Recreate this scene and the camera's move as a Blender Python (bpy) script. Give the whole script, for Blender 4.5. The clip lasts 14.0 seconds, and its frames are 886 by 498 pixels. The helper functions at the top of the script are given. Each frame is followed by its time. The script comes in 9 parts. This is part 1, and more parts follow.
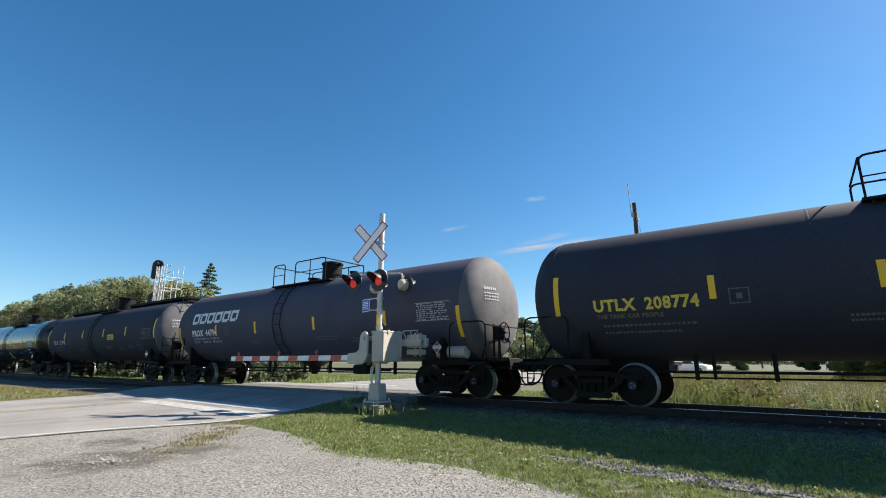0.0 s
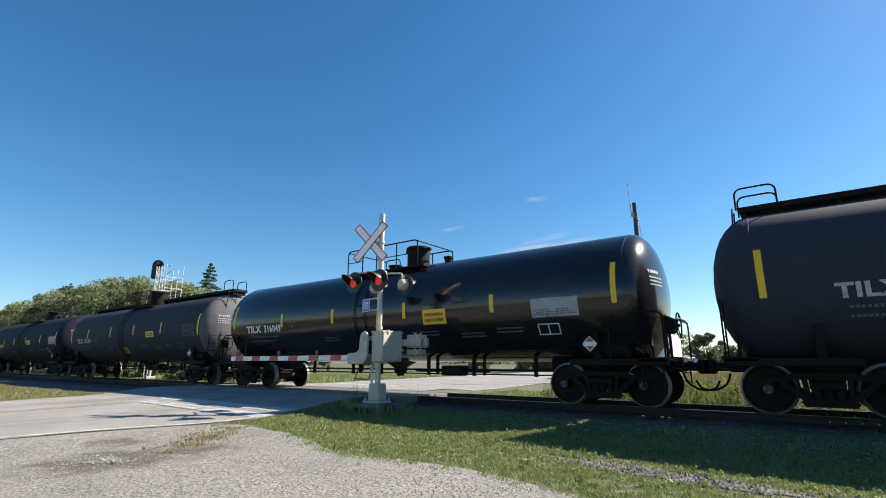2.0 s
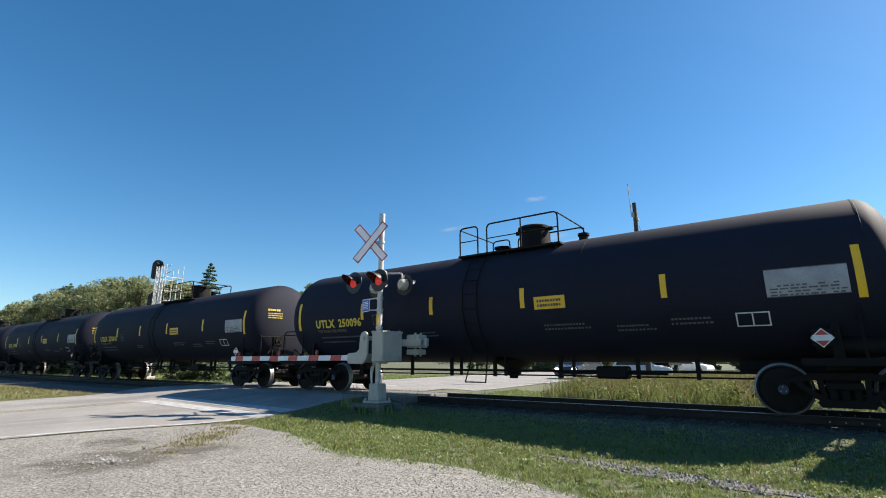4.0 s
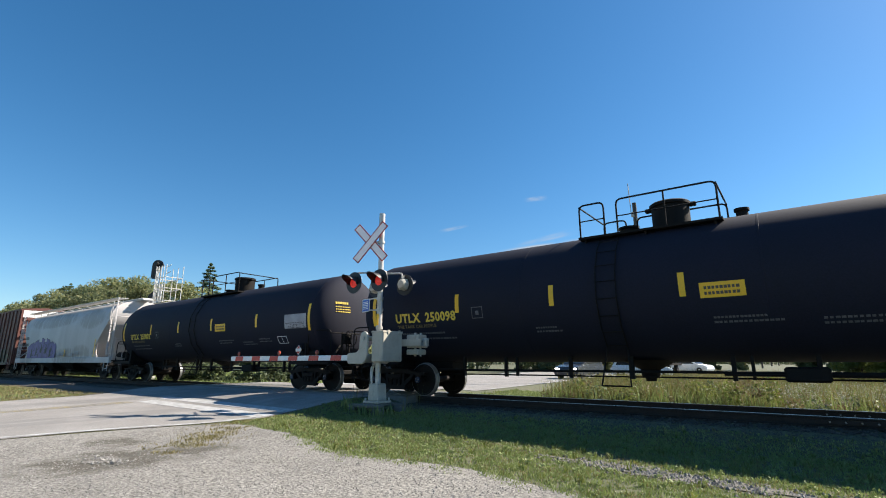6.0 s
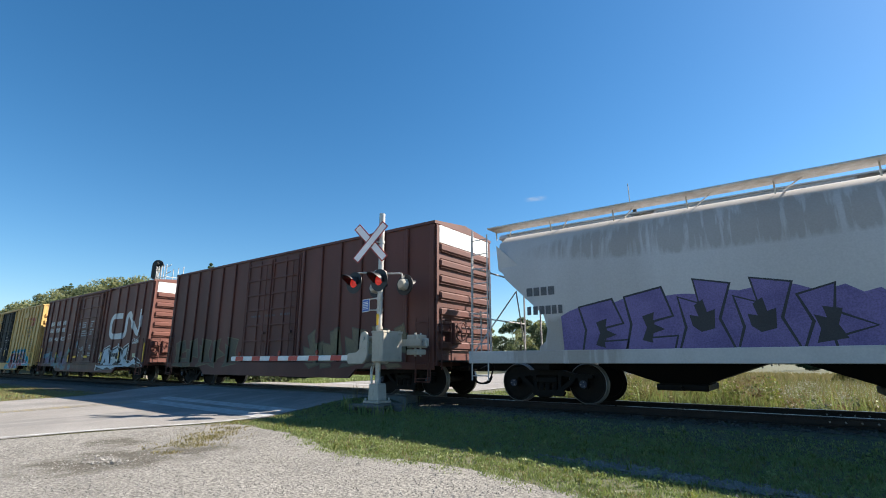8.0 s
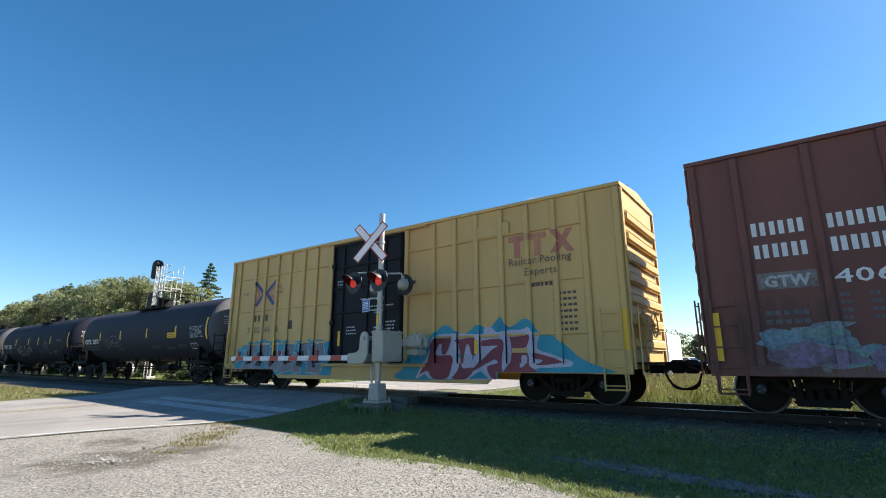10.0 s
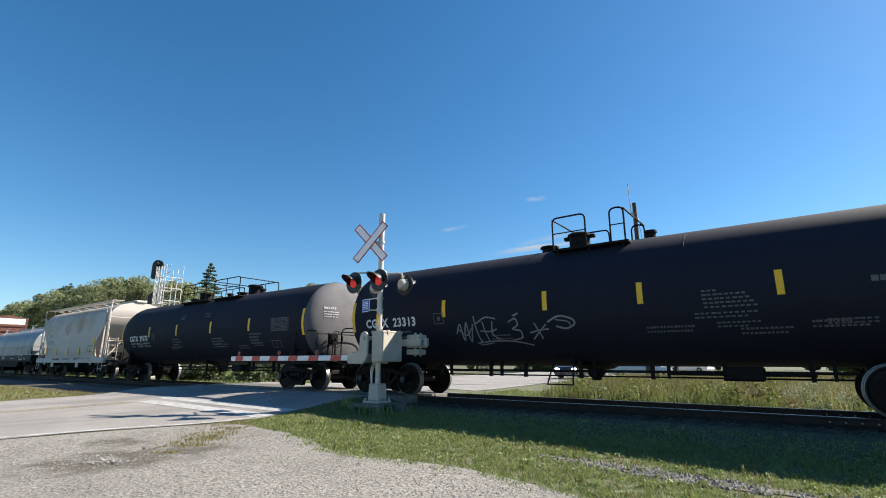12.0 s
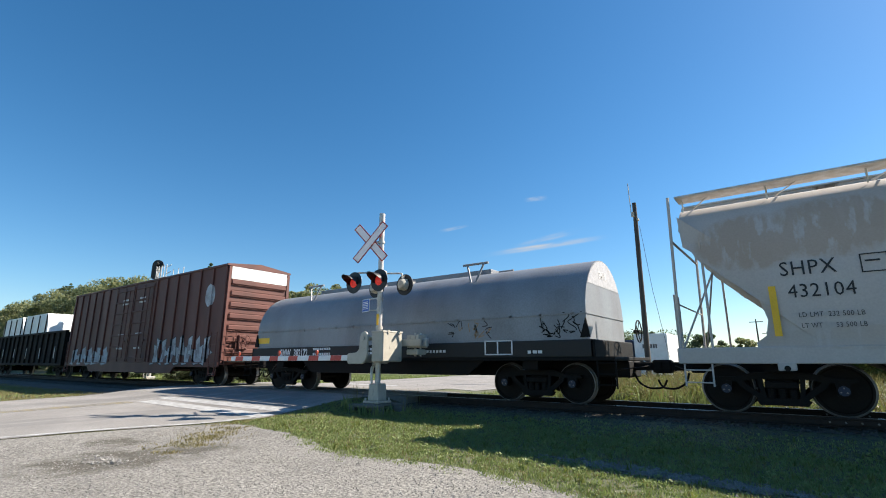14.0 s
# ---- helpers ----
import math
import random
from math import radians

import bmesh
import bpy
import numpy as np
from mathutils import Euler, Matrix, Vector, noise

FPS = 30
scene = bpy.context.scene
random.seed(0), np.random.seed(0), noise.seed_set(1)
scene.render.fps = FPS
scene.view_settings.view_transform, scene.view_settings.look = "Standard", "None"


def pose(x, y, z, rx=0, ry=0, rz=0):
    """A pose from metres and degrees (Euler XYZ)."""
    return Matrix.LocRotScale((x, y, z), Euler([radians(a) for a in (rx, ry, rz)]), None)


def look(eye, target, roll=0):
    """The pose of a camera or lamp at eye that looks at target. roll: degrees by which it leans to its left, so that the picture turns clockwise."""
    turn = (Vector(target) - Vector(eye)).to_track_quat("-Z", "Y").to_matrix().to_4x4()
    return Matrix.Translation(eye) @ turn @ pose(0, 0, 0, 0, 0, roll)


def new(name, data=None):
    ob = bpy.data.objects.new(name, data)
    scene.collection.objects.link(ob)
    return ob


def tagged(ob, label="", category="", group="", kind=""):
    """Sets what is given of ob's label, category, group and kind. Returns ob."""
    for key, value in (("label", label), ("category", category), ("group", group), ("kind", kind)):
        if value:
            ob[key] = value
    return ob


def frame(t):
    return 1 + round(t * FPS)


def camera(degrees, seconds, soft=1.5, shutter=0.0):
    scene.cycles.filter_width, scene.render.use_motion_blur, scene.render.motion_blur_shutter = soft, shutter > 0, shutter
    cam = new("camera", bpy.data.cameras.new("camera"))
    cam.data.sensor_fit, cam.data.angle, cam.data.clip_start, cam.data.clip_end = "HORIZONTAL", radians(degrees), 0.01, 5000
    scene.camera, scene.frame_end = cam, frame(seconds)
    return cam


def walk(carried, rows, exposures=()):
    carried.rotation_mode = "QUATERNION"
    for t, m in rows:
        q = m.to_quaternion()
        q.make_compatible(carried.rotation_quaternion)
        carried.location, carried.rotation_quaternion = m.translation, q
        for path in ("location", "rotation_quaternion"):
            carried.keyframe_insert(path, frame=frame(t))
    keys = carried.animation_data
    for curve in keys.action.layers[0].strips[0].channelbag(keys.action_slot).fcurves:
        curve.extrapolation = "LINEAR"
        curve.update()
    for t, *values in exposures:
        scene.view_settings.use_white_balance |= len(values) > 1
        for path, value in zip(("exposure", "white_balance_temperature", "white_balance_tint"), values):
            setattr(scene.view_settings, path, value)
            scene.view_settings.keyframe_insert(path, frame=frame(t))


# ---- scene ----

# The track runs along x, the train goes towards +x; z = 0 is the top of the rails.
cam = camera(85.43, 14.0, soft=1.0)
EYE = pose(0, 0, 0.97, 103.186, 0.078, 36.264)
walk(cam, [(0.0, EYE), (14.0, EYE)], exposures=[(0.0, 1.14), (7.2, 1.14), (9.2, 1.34), (10.5, 1.34), (11.1, 1.14), (14.0, 1.14)])
TRACK_Y = 12.154
SPEED = 19.914

# ---- light ----
SUN_WAY = Vector((0.79, 0.92, 1.0)).normalized()
world = bpy.data.worlds.new("sky")
scene.world = world
world.use_nodes = True
wn = world.node_tree
sky = wn.nodes.new("ShaderNodeTexSky")
sky.sky_type, sky.sun_disc = "NISHITA", False
sky.sun_elevation = math.asin(SUN_WAY.z)
sky.sun_rotation = math.atan2(SUN_WAY.x, SUN_WAY.y)
sky.air_density, sky.dust_density, sky.ozone_density = 1.0, 0.30, 4.0
deep = wn.nodes.new("ShaderNodeHueSaturation")
deep.inputs["Saturation"].default_value = 1.25
deep.inputs["Hue"].default_value = 0.495
wn.links.new(sky.outputs[0], deep.inputs["Color"])
wn.links.new(deep.outputs[0], wn.nodes["Background"].inputs[0])
wn.nodes["Background"].inputs[1].default_value = 0.070
sun = new("sun", bpy.data.lights.new("sun", "SUN"))
sun.data.energy, sun.data.angle, sun.data.color = 5.0, radians(0.53), (1.0, 0.92, 0.80)
sun.matrix_world = look(SUN_WAY * 80, (0, 0, 0))


# ---- materials ----
def material(name, colour, rough=0.7, metal=0.0, second=None, scale=3.0, amount=0.5, grain=40.0, grain_amount=0.25,
             bump=0.1, bump_scale=60.0, by_object=0.0, stretch=(1, 1, 1), world_space=False, specular=0.5):
    """A paint or surface with blotches of a second colour, fine grain and relief."""
    m = bpy.data.materials.new(name)
    m.use_nodes = True
    nodes, links = m.node_tree.nodes, m.node_tree.links
    b = nodes["Principled BSDF"]
    b.inputs["Roughness"].default_value, b.inputs["Metallic"].default_value = rough, metal
    b.inputs["Specular IOR Level"].default_value = specular
    tc = nodes.new("ShaderNodeTexCoord")
    at = tc.outputs["Object"]
    if world_space:
        at = nodes.new("ShaderNodeNewGeometry").outputs["Position"]
    mp = nodes.new("ShaderNodeMapping")
    mp.inputs["Scale"].default_value = stretch
    links.new(at, mp.inputs[0])
    big = nodes.new("ShaderNodeTexNoise")
    big.inputs["Scale"].default_value, big.inputs["Detail"].default_value = scale, 6
    fine = nodes.new("ShaderNodeTexNoise")
    fine.inputs["Scale"].default_value, fine.inputs["Detail"].default_value = grain, 4
    links.new(mp.outputs[0], big.inputs[0])
    links.new(at, fine.inputs[0])
    ramp = nodes.new("ShaderNodeValToRGB")
    ramp.color_ramp.elements[0].position, ramp.color_ramp.elements[1].position = 0.38, 0.68
    links.new(big.outputs[0], ramp.inputs[0])
    mix = nodes.new("ShaderNodeMix")
    mix.data_type = "RGBA"
    second = second or tuple(c * 0.72 for c in colour)
    mix.inputs[6].default_value, mix.inputs[7].default_value = (*colour, 1), (*second, 1)
    fac = nodes.new("ShaderNodeMath")
    fac.operation = "MULTIPLY"
    fac.inputs[1].default_value = amount
    links.new(ramp.outputs[0], fac.inputs[0])
    links.new(fac.outputs[0], mix.inputs[0])
    hsv = nodes.new("ShaderNodeHueSaturation")
    links.new(mix.outputs[2], hsv.inputs["Color"])
    val = nodes.new("ShaderNodeMapRange")
    val.inputs[1].default_value, val.inputs[2].default_value = 0.3, 0.7
    val.inputs[3].default_value, val.inputs[4].default_value = 1 - grain_amount, 1 + grain_amount
    links.new(fine.outputs[0], val.inputs[0])
    out = val.outputs[0]
    if by_object:
        info = nodes.new("ShaderNodeObjectInfo")
        r = nodes.new("ShaderNodeMapRange")
        r.inputs[3].default_value, r.inputs[4].default_value = 1 - by_object, 1 + by_object
        links.new(info.outputs["Random"], r.inputs[0])
        mul = nodes.new("ShaderNodeMath")
        mul.operation = "MULTIPLY"
        links.new(out, mul.inputs[0])
        links.new(r.outputs[0], mul.inputs[1])
        out = mul.outputs[0]
    links.new(out, hsv.inputs["Value"])
    links.new(hsv.outputs[0], b.inputs["Base Color"])
    rr = nodes.new("ShaderNodeMapRange")
    rr.inputs[3].default_value, rr.inputs[4].default_value = max(0.02, rough - 0.12), min(1, rough + 0.12)
    links.new(big.outputs[0], rr.inputs[0])
    links.new(rr.outputs[0], b.inputs["Roughness"])
    if bump:
        bn = nodes.new("ShaderNodeTexNoise")
        bn.inputs["Scale"].default_value, bn.inputs["Detail"].default_value = bump_scale, 5
        links.new(at, bn.inputs[0])
        bp = nodes.new("ShaderNodeBump")
        bp.inputs["Strength"].default_value, bp.inputs["Distance"].default_value = bump, 0.02
        links.new(bn.outputs[0], bp.inputs["Height"])
        links.new(bp.outputs[0], b.inputs["Normal"])
    return m


def add_stain(m, spots, colour, world_space=False, streak=(1, 1, 1), scale=2.0, strength=0.8, axes=(0, 1)):
    """Soft-edged stains with a shape of their own; spots: centre and radii on two axes."""
    nodes, links = m.node_tree.nodes, m.node_tree.links
    b = nodes["Principled BSDF"]
    was = b.inputs["Base Color"].links[0].from_socket
    at = nodes.new("ShaderNodeNewGeometry").outputs["Position"] if world_space else nodes.new("ShaderNodeTexCoord").outputs["Object"]
    sep = nodes.new("ShaderNodeSeparateXYZ")
    links.new(at, sep.inputs[0])
    mp = nodes.new("ShaderNodeMapping")
    mp.inputs["Scale"].default_value = streak
    links.new(at, mp.inputs[0])
    nz = nodes.new("ShaderNodeTexNoise")
    nz.inputs["Scale"].default_value, nz.inputs["Detail"].default_value = scale, 7
    links.new(mp.outputs[0], nz.inputs[0])

    def maths(op, a, c):
        k = nodes.new("ShaderNodeMath")
        k.operation = op
        for i, v in enumerate((a, c)):
            if isinstance(v, (int, float)):
                k.inputs[i].default_value = v
            else:
                links.new(v, k.inputs[i])
        return k.outputs[0]
    total = None
    for cx, cy, rx, ry in spots:
        u = maths("DIVIDE", maths("SUBTRACT", sep.outputs[axes[0]], cx), rx)
        v = maths("DIVIDE", maths("SUBTRACT", sep.outputs[axes[1]], cy), ry)
        d = maths("SUBTRACT", 1.0, maths("ADD", maths("MULTIPLY", u, u), maths("MULTIPLY", v, v)))
        d = maths("MAXIMUM", d, 0.0)
        total = d if total is None else maths("MAXIMUM", total, d)
    f = maths("MULTIPLY", total, maths("MAXIMUM", maths("MULTIPLY", maths("SUBTRACT", nz.outputs[0], 0.36), 4.0), 0.0))
    f = maths("MINIMUM", maths("MULTIPLY", f, 1.6), strength)
    mix = nodes.new("ShaderNodeMix")
    mix.data_type = "RGBA"
    mix.inputs[7].default_value = (*colour, 1)
    links.new(f, mix.inputs[0])
    links.new(was, mix.inputs[6])
    links.new(mix.outputs[2], b.inputs["Base Color"])
    return m


def glow(name, colour, strength):
    m = material(name, colour, 0.3)
    b = m.node_tree.nodes["Principled BSDF"]
    b.inputs["Emission Color"].default_value, b.inputs["Emission Strength"].default_value = (*colour, 1), strength
    return m


def leaf_material(name, colour, second, through_light=0.35):
    m = bpy.data.materials.new(name)
    m.use_nodes = True
    nodes, links = m.node_tree.nodes, m.node_tree.links
    b = nodes["Principled BSDF"]
    b.inputs["Roughness"].default_value = 0.6
    geo = nodes.new("ShaderNodeNewGeometry")
    ramp = nodes.new("ShaderNodeMix")
    ramp.data_type = "RGBA"
    ramp.inputs[6].default_value, ramp.inputs[7].default_value = (*colour, 1), (*second, 1)
    links.new(geo.outputs["Random Per Island"], ramp.inputs[0])
    links.new(ramp.outputs[2], b.inputs["Base Color"])
    tr = nodes.new("ShaderNodeBsdfTranslucent")
    links.new(ramp.outputs[2], tr.inputs[0])
    mx = nodes.new("ShaderNodeMixShader")
    mx.inputs[0].default_value = through_light
    links.new(b.outputs[0], mx.inputs[1])
    links.new(tr.outputs[0], mx.inputs[2])
    links.new(mx.outputs[0], nodes["Material Output"].inputs[0])
    return m


M_TANK = material("tank_black_paint", (0.00734, 0.00828, 0.0179), 0.78, 0, (0.012, 0.0129, 0.0263), 0.8, 0.7, 30, 0.2, 0.03, 20, stretch=(1, 1, 0.35), specular=0.3)
M_TANK_PALE = material("tank_pale_dusty_paint", (0.058, 0.0589, 0.0819), 0.78, 0, (0.0774, 0.0778, 0.102), 0.9, 0.7, 30, 0.2, 0.03, 20, stretch=(1, 1, 0.35), specular=0.3)
M_TANK_GREY = material("tank_dusty_paint", (0.0277, 0.0278, 0.0404), 0.78, 0, (0.0412, 0.0405, 0.0554), 0.9, 0.7, 30, 0.2, 0.03, 20, stretch=(1, 1, 0.35), specular=0.3)
M_TANK_GLOSS = material("tank_gloss_paint", (0.012, 0.012, 0.014), 0.16, 0, (0.02, 0.02, 0.022), 0.8, 0.5, 30, 0.15, 0.01, 12)
M_UNDER = material("underframe_black", (0.00616, 0.0056, 0.00532), 0.75, 0, (0.0157, 0.0118, 0.00896), 4, 0.6, 60, 0.3, 0.15, specular=0.2)
M_WHEEL = material("wheel_steel_dirty", (0.0102, 0.00832, 0.00704), 0.65, 0.2, (0.0192, 0.0141, 0.0109), 6, 0.6, 60, 0.3, 0.1, specular=0.2)
M_RIM = material("polished_rim", (0.224, 0.218, 0.211), 0.45, 0.6, (0.17, 0.163, 0.156), 9, 0.4, 60, 0.15, 0.02)
M_CAP = material("bearing_cap_blue", (0.015, 0.0275, 0.06), 0.55, 0, None, 9, 0.5)
M_RAILTOP = material("rail_head_polished", (0.192, 0.192, 0.198), 0.3, 0.8, None, 8, 0.3, bump=0.02)
M_RAIL = material("rail_rusty", (0.0262, 0.0158, 0.0105), 0.8, 0.1, (0.014, 0.0098, 0.0077), 5, 0.7, 60, 0.3, 0.2)
M_YELLOW = material("yellow_reflective", (0.86, 0.49, 0.012), 0.45, 0, (0.74, 0.41, 0.02), 6, 0.4, 40, 0.06, bump=0)
M_YTEXT = material("yellow_stencil", (0.72, 0.52, 0.06), 0.6, 0, (0.55, 0.4, 0.06), 5, 0.5, bump=0)
M_YDIM = material("dim_yellow_stencil", (0.20, 0.15, 0.05), 0.7, 0, (0.12, 0.09, 0.04), 8, 0.6, bump=0)
M_WTEXT = material("white_stencil", (0.70, 0.69, 0.69), 0.6, 0, (0.58, 0.57, 0.57), 2.5, 0.5, 40, 0.08, bump=0)
M_PLATE = material("dull_white_plate", (0.36, 0.36, 0.375), 0.6, 0, (0.25, 0.25, 0.265), 3, 0.7, 40, 0.08, bump=0)
M_PALETEXT = material("pale_stencil", (0.45, 0.45, 0.473), 0.7, 0, (0.3, 0.3, 0.315), 8, 0.6, bump=0)
M_GTEXT = material("faded_stencil", (0.114, 0.114, 0.122), 0.7, 0, (0.0624, 0.0624, 0.0676), 8, 0.6, bump=0)
M_BTEXT = material("black_stencil", (0.02, 0.02, 0.022), 0.6, 0, None, 5, 0.4, bump=0)
M_WHITE = material("white_paint", (0.78, 0.78, 0.76), 0.5, 0, (0.66, 0.65, 0.62), 4, 0.5, 40, 0.06, bump=0.03)
M_RED = material("red_paint", (0.5, 0.055, 0.035), 0.5, 0, (0.40, 0.05, 0.035), 6, 0.5, 40, 0.08, bump=0.02)
M_SIGNWHITE = material("sign_sheeting", (0.92, 0.85, 0.85), 0.45, 0, (0.86, 0.78, 0.77), 4, 0.5, 40, 0.04, bump=0.02)
# leading tank heads: dust, with the sunlight on them put into the colour
M_PALEHEAD = material("head_dust_and_sunlight", (0.11, 0.107, 0.115), 0.8, 0, (0.075, 0.073, 0.08), 1.6, 0.7, 30, 0.2, 0.03, 20)
M_CABBLUE = material("cab_dark_blue", (0.03, 0.04, 0.07), 0.35, 0, None, 3, 0.2, bump=0)
M_MAROON = material("red_border", (0.40, 0.06, 0.05), 0.5, 0, (0.30, 0.05, 0.045), 6, 0.5, bump=0.02)
M_ALU = material("mast_aluminium", (0.54, 0.53, 0.51), 0.45, 0.3, (0.36, 0.30, 0.21), 6, 0.6, 60, 0.15, 0.05)
M_CASE = material("signal_case_grey", (0.456, 0.425, 0.358), 0.55, 0.0, (0.365, 0.331, 0.269), 5, 0.5, 50, 0.1, 0.04)
M_BLACKPAINT = material("signal_black", (0.012, 0.012, 0.013), 0.5, 0, None, 5, 0.4, bump=0.03)
M_BROWN = material("boxcar_brown", (0.176, 0.0591, 0.0421), 0.62, 0, (0.12, 0.0459, 0.0376), 0.9, 0.8, 30, 0.06, 0.02, 14, stretch=(1, 1, 0.25))
add_stain(M_BROWN, ((-2.3, 1.5, 0.45, 1.1), (-4.6, 0.8, 2.6, 0.35), (0.0, 0.8, 2.4, 0.28), (2.2, 1.6, 0.35, 0.8), (5.5, 0.8, 2.4, 0.3)), (0.17, 0.13, 0.11), streak=(4, 1, 0.6), scale=2.6, strength=0.5, axes=(0, 2))
add_stain(M_BROWN, ((0.0, 1.7, 2.2, 1.5), (-6.5, 1.4, 1.0, 0.8)), (0.045, 0.022, 0.02), streak=(3, 1, 0.3), scale=2.0, strength=0.5, axes=(0, 2))
M_BROWN_B = material("boxcar_red_brown", (0.122, 0.0383, 0.0273), 0.62, 0, (0.0766, 0.0296, 0.0241), 0.9, 0.8, 30, 0.06, 0.02, 14, stretch=(1, 1, 0.25))
M_BOXYELLOW = material("boxcar_yellow", (0.621, 0.395, 0.134), 0.55, 0, (0.49, 0.31, 0.123), 0.8, 0.7, 30, 0.06, 0.02, 14, stretch=(1, 1, 0.25))
M_BOXDOOR = material("boxcar_door_black", (0.0095, 0.0095, 0.0135), 0.65, 0, (0.017, 0.0165, 0.02), 1.5, 0.6, 30, 0.2, 0.04, specular=0.25)
M_HOPPER = material("hopper_grey", (0.505, 0.455, 0.42), 0.58, 0, (0.445, 0.395, 0.355), 0.9, 0.6, 30, 0.06, 0.02, 14, stretch=(1, 1, 0.22))
add_stain(M_HOPPER, ((-0.6, 3.0, 0.7, 0.5), (1.4, 3.15, 1.0, 0.6), (2.9, 3.4, 0.7, 0.8), (-2.9, 3.3, 1.3, 0.6), (-4.2, 3.2, 1.0, 0.6), (0.4, 3.6, 1.6, 0.5)), (0.34, 0.19, 0.075), streak=(1.6, 1, 0.55), scale=3.4, strength=0.42, axes=(0, 2))
add_stain(M_HOPPER, ((-0.6, 3.05, 0.5, 0.5), (1.3, 3.2, 0.6, 0.6)), (0.30, 0.14, 0.045), streak=(1.4, 1, 0.8), scale=5.5, strength=0.5, axes=(0, 2))
add_stain(M_HOPPER, ((0.5, 3.6, 4.6, 0.6), (0.0, 1.35, 5.0, 0.25)), (0.38, 0.29, 0.20), streak=(3.0, 1, 0.3), scale=2.2, strength=0.25, axes=(0, 2))
M_HOPPER_B = material("hopper_pale_grey", (0.54, 0.51, 0.50), 0.58, 0, (0.43, 0.40, 0.385), 0.9, 0.7, 30, 0.06, 0.02, 14, stretch=(1, 1, 0.22))
add_stain(M_HOPPER_B, ((-6.0, 1.3, 1.6, 0.7), (1.5, 1.25, 2.2, 0.6), (4.0, 1.4, 1.6, 0.6), (-2.0, 3.6, 5.0, 0.5), (5.0, 3.4, 2.0, 0.6)), (0.20, 0.14, 0.09), streak=(3.0, 1, 0.25), scale=2.4, strength=0.4, axes=(0, 2))
M_COILFRAME = material("coil_frame_dusty", (0.0203, 0.018, 0.0162), 0.75, 0, (0.036, 0.0297, 0.0248), 2, 0.7, 50, 0.25, 0.1)
M_COIL = material("coil_hood_grey", (0.251, 0.258, 0.272), 0.5, 0.1, (0.189, 0.184, 0.189), 1.2, 0.7, 30, 0.12, 0.04, stretch=(1, 1, 0.4))
M_CONCRETE = material("concrete", (0.164, 0.156, 0.14), 0.85, 0, (0.117, 0.109, 0.0975), 4, 0.6, 80, 0.25, 0.3)
M_WOODPOLE = material("weathered_pole", (0.085, 0.07, 0.06), 0.85, 0, (0.05, 0.042, 0.037), 6, 0.6, 50, 0.3, 0.3, stretch=(1, 1, 0.1))
M_TIE = material("tie_wood", (0.042, 0.0315, 0.0231), 0.85, 0, (0.0252, 0.0189, 0.0151), 4, 0.6, 50, 0.3, 0.4, stretch=(0.3, 1, 1), by_object=0.25)
M_BLUE = material("sign_blue", (0.02, 0.10, 0.45), 0.45, 0, None, 5, 0.2, bump=0)
M_LENS_ON = glow("red_lens_lit", (0.85, 0.04, 0.03), 0.10)
M_LENS_OFF = material("red_lens_dark", (0.30, 0.06, 0.035), 0.25, 0, None, 5, 0.2, bump=0)
M_GRAF_WHITE = material("spray_white", (0.50, 0.56, 0.61), 0.6, 0, (0.38, 0.49, 0.57), 1.2, 0.7, 40, 0.08, bump=0)
M_GRAF_BLUE = material("spray_turquoise", (0.03, 0.30, 0.40), 0.6, 0, (0.02, 0.21, 0.31), 1.6, 0.8, bump=0)
M_GRAF_DARK = material("spray_dark", (0.03, 0.03, 0.036), 0.6, 0, None, 2, 0.5, bump=0)
M_GRAF_RED = material("spray_red", (0.26, 0.05, 0.07), 0.6, 0, (0.17, 0.04, 0.06), 1.6, 0.8, bump=0)
M_GRAF_LILAC = material("spray_lilac", (0.50, 0.48, 0.58), 0.6, 0, (0.40, 0.36, 0.48), 1.6, 0.7, bump=0)
M_GRAF_GREENISH = material("plate_pale_green", (0.5, 0.52, 0.34), 0.6, 0, None, 2, 0.4, bump=0)
M_GRAF_DULL = material("spray_dull_brown", (0.115, 0.095, 0.06), 0.7, 0, (0.075, 0.08, 0.065), 1.6, 0.8, 20, 0.2, bump=0)
M_GRAF_OLD = material("spray_old_yellow", (0.19, 0.155, 0.085), 0.7, 0, (0.12, 0.11, 0.085), 1.6, 0.8, 20, 0.2, bump=0)
M_GRAF_GREY = material("spray_grey", (0.24, 0.23, 0.25), 0.6, 0, (0.16, 0.16, 0.19), 1.6, 0.8, bump=0)
M_GRAF_PURPLE = material("spray_purple", (0.16, 0.12, 0.30), 0.6, 0, (0.09, 0.07, 0.2), 1.6, 0.8, bump=0)
M_GRAF_GREEN = material("spray_faded_green", (0.13, 0.27, 0.22), 0.65, 0, (0.2, 0.17, 0.24), 2.4, 0.9, 20, 0.3, bump=0)
M_GRAF_PALE = material("spray_pale", (0.42, 0.46, 0.50), 0.65, 0, (0.25, 0.24, 0.25), 2.5, 0.9, 20, 0.3, bump=0)
M_SCUFF = material("scuffed_grey_brown", (0.21, 0.18, 0.17), 0.75, 0, (0.11, 0.085, 0.08), 3.5, 0.9, 20, 0.3, bump=0)
M_SCUFFBLUE = material("spray_dull_blue", (0.15, 0.25, 0.30), 0.7, 0, (0.12, 0.11, 0.15), 3.2, 0.9, 20, 0.3, bump=0)
M_GRAF_DULLPURPLE = material("spray_dull_purple", (0.22, 0.16, 0.25), 0.7, 0, (0.12, 0.09, 0.09), 3.2, 0.9, 20, 0.3, bump=0)
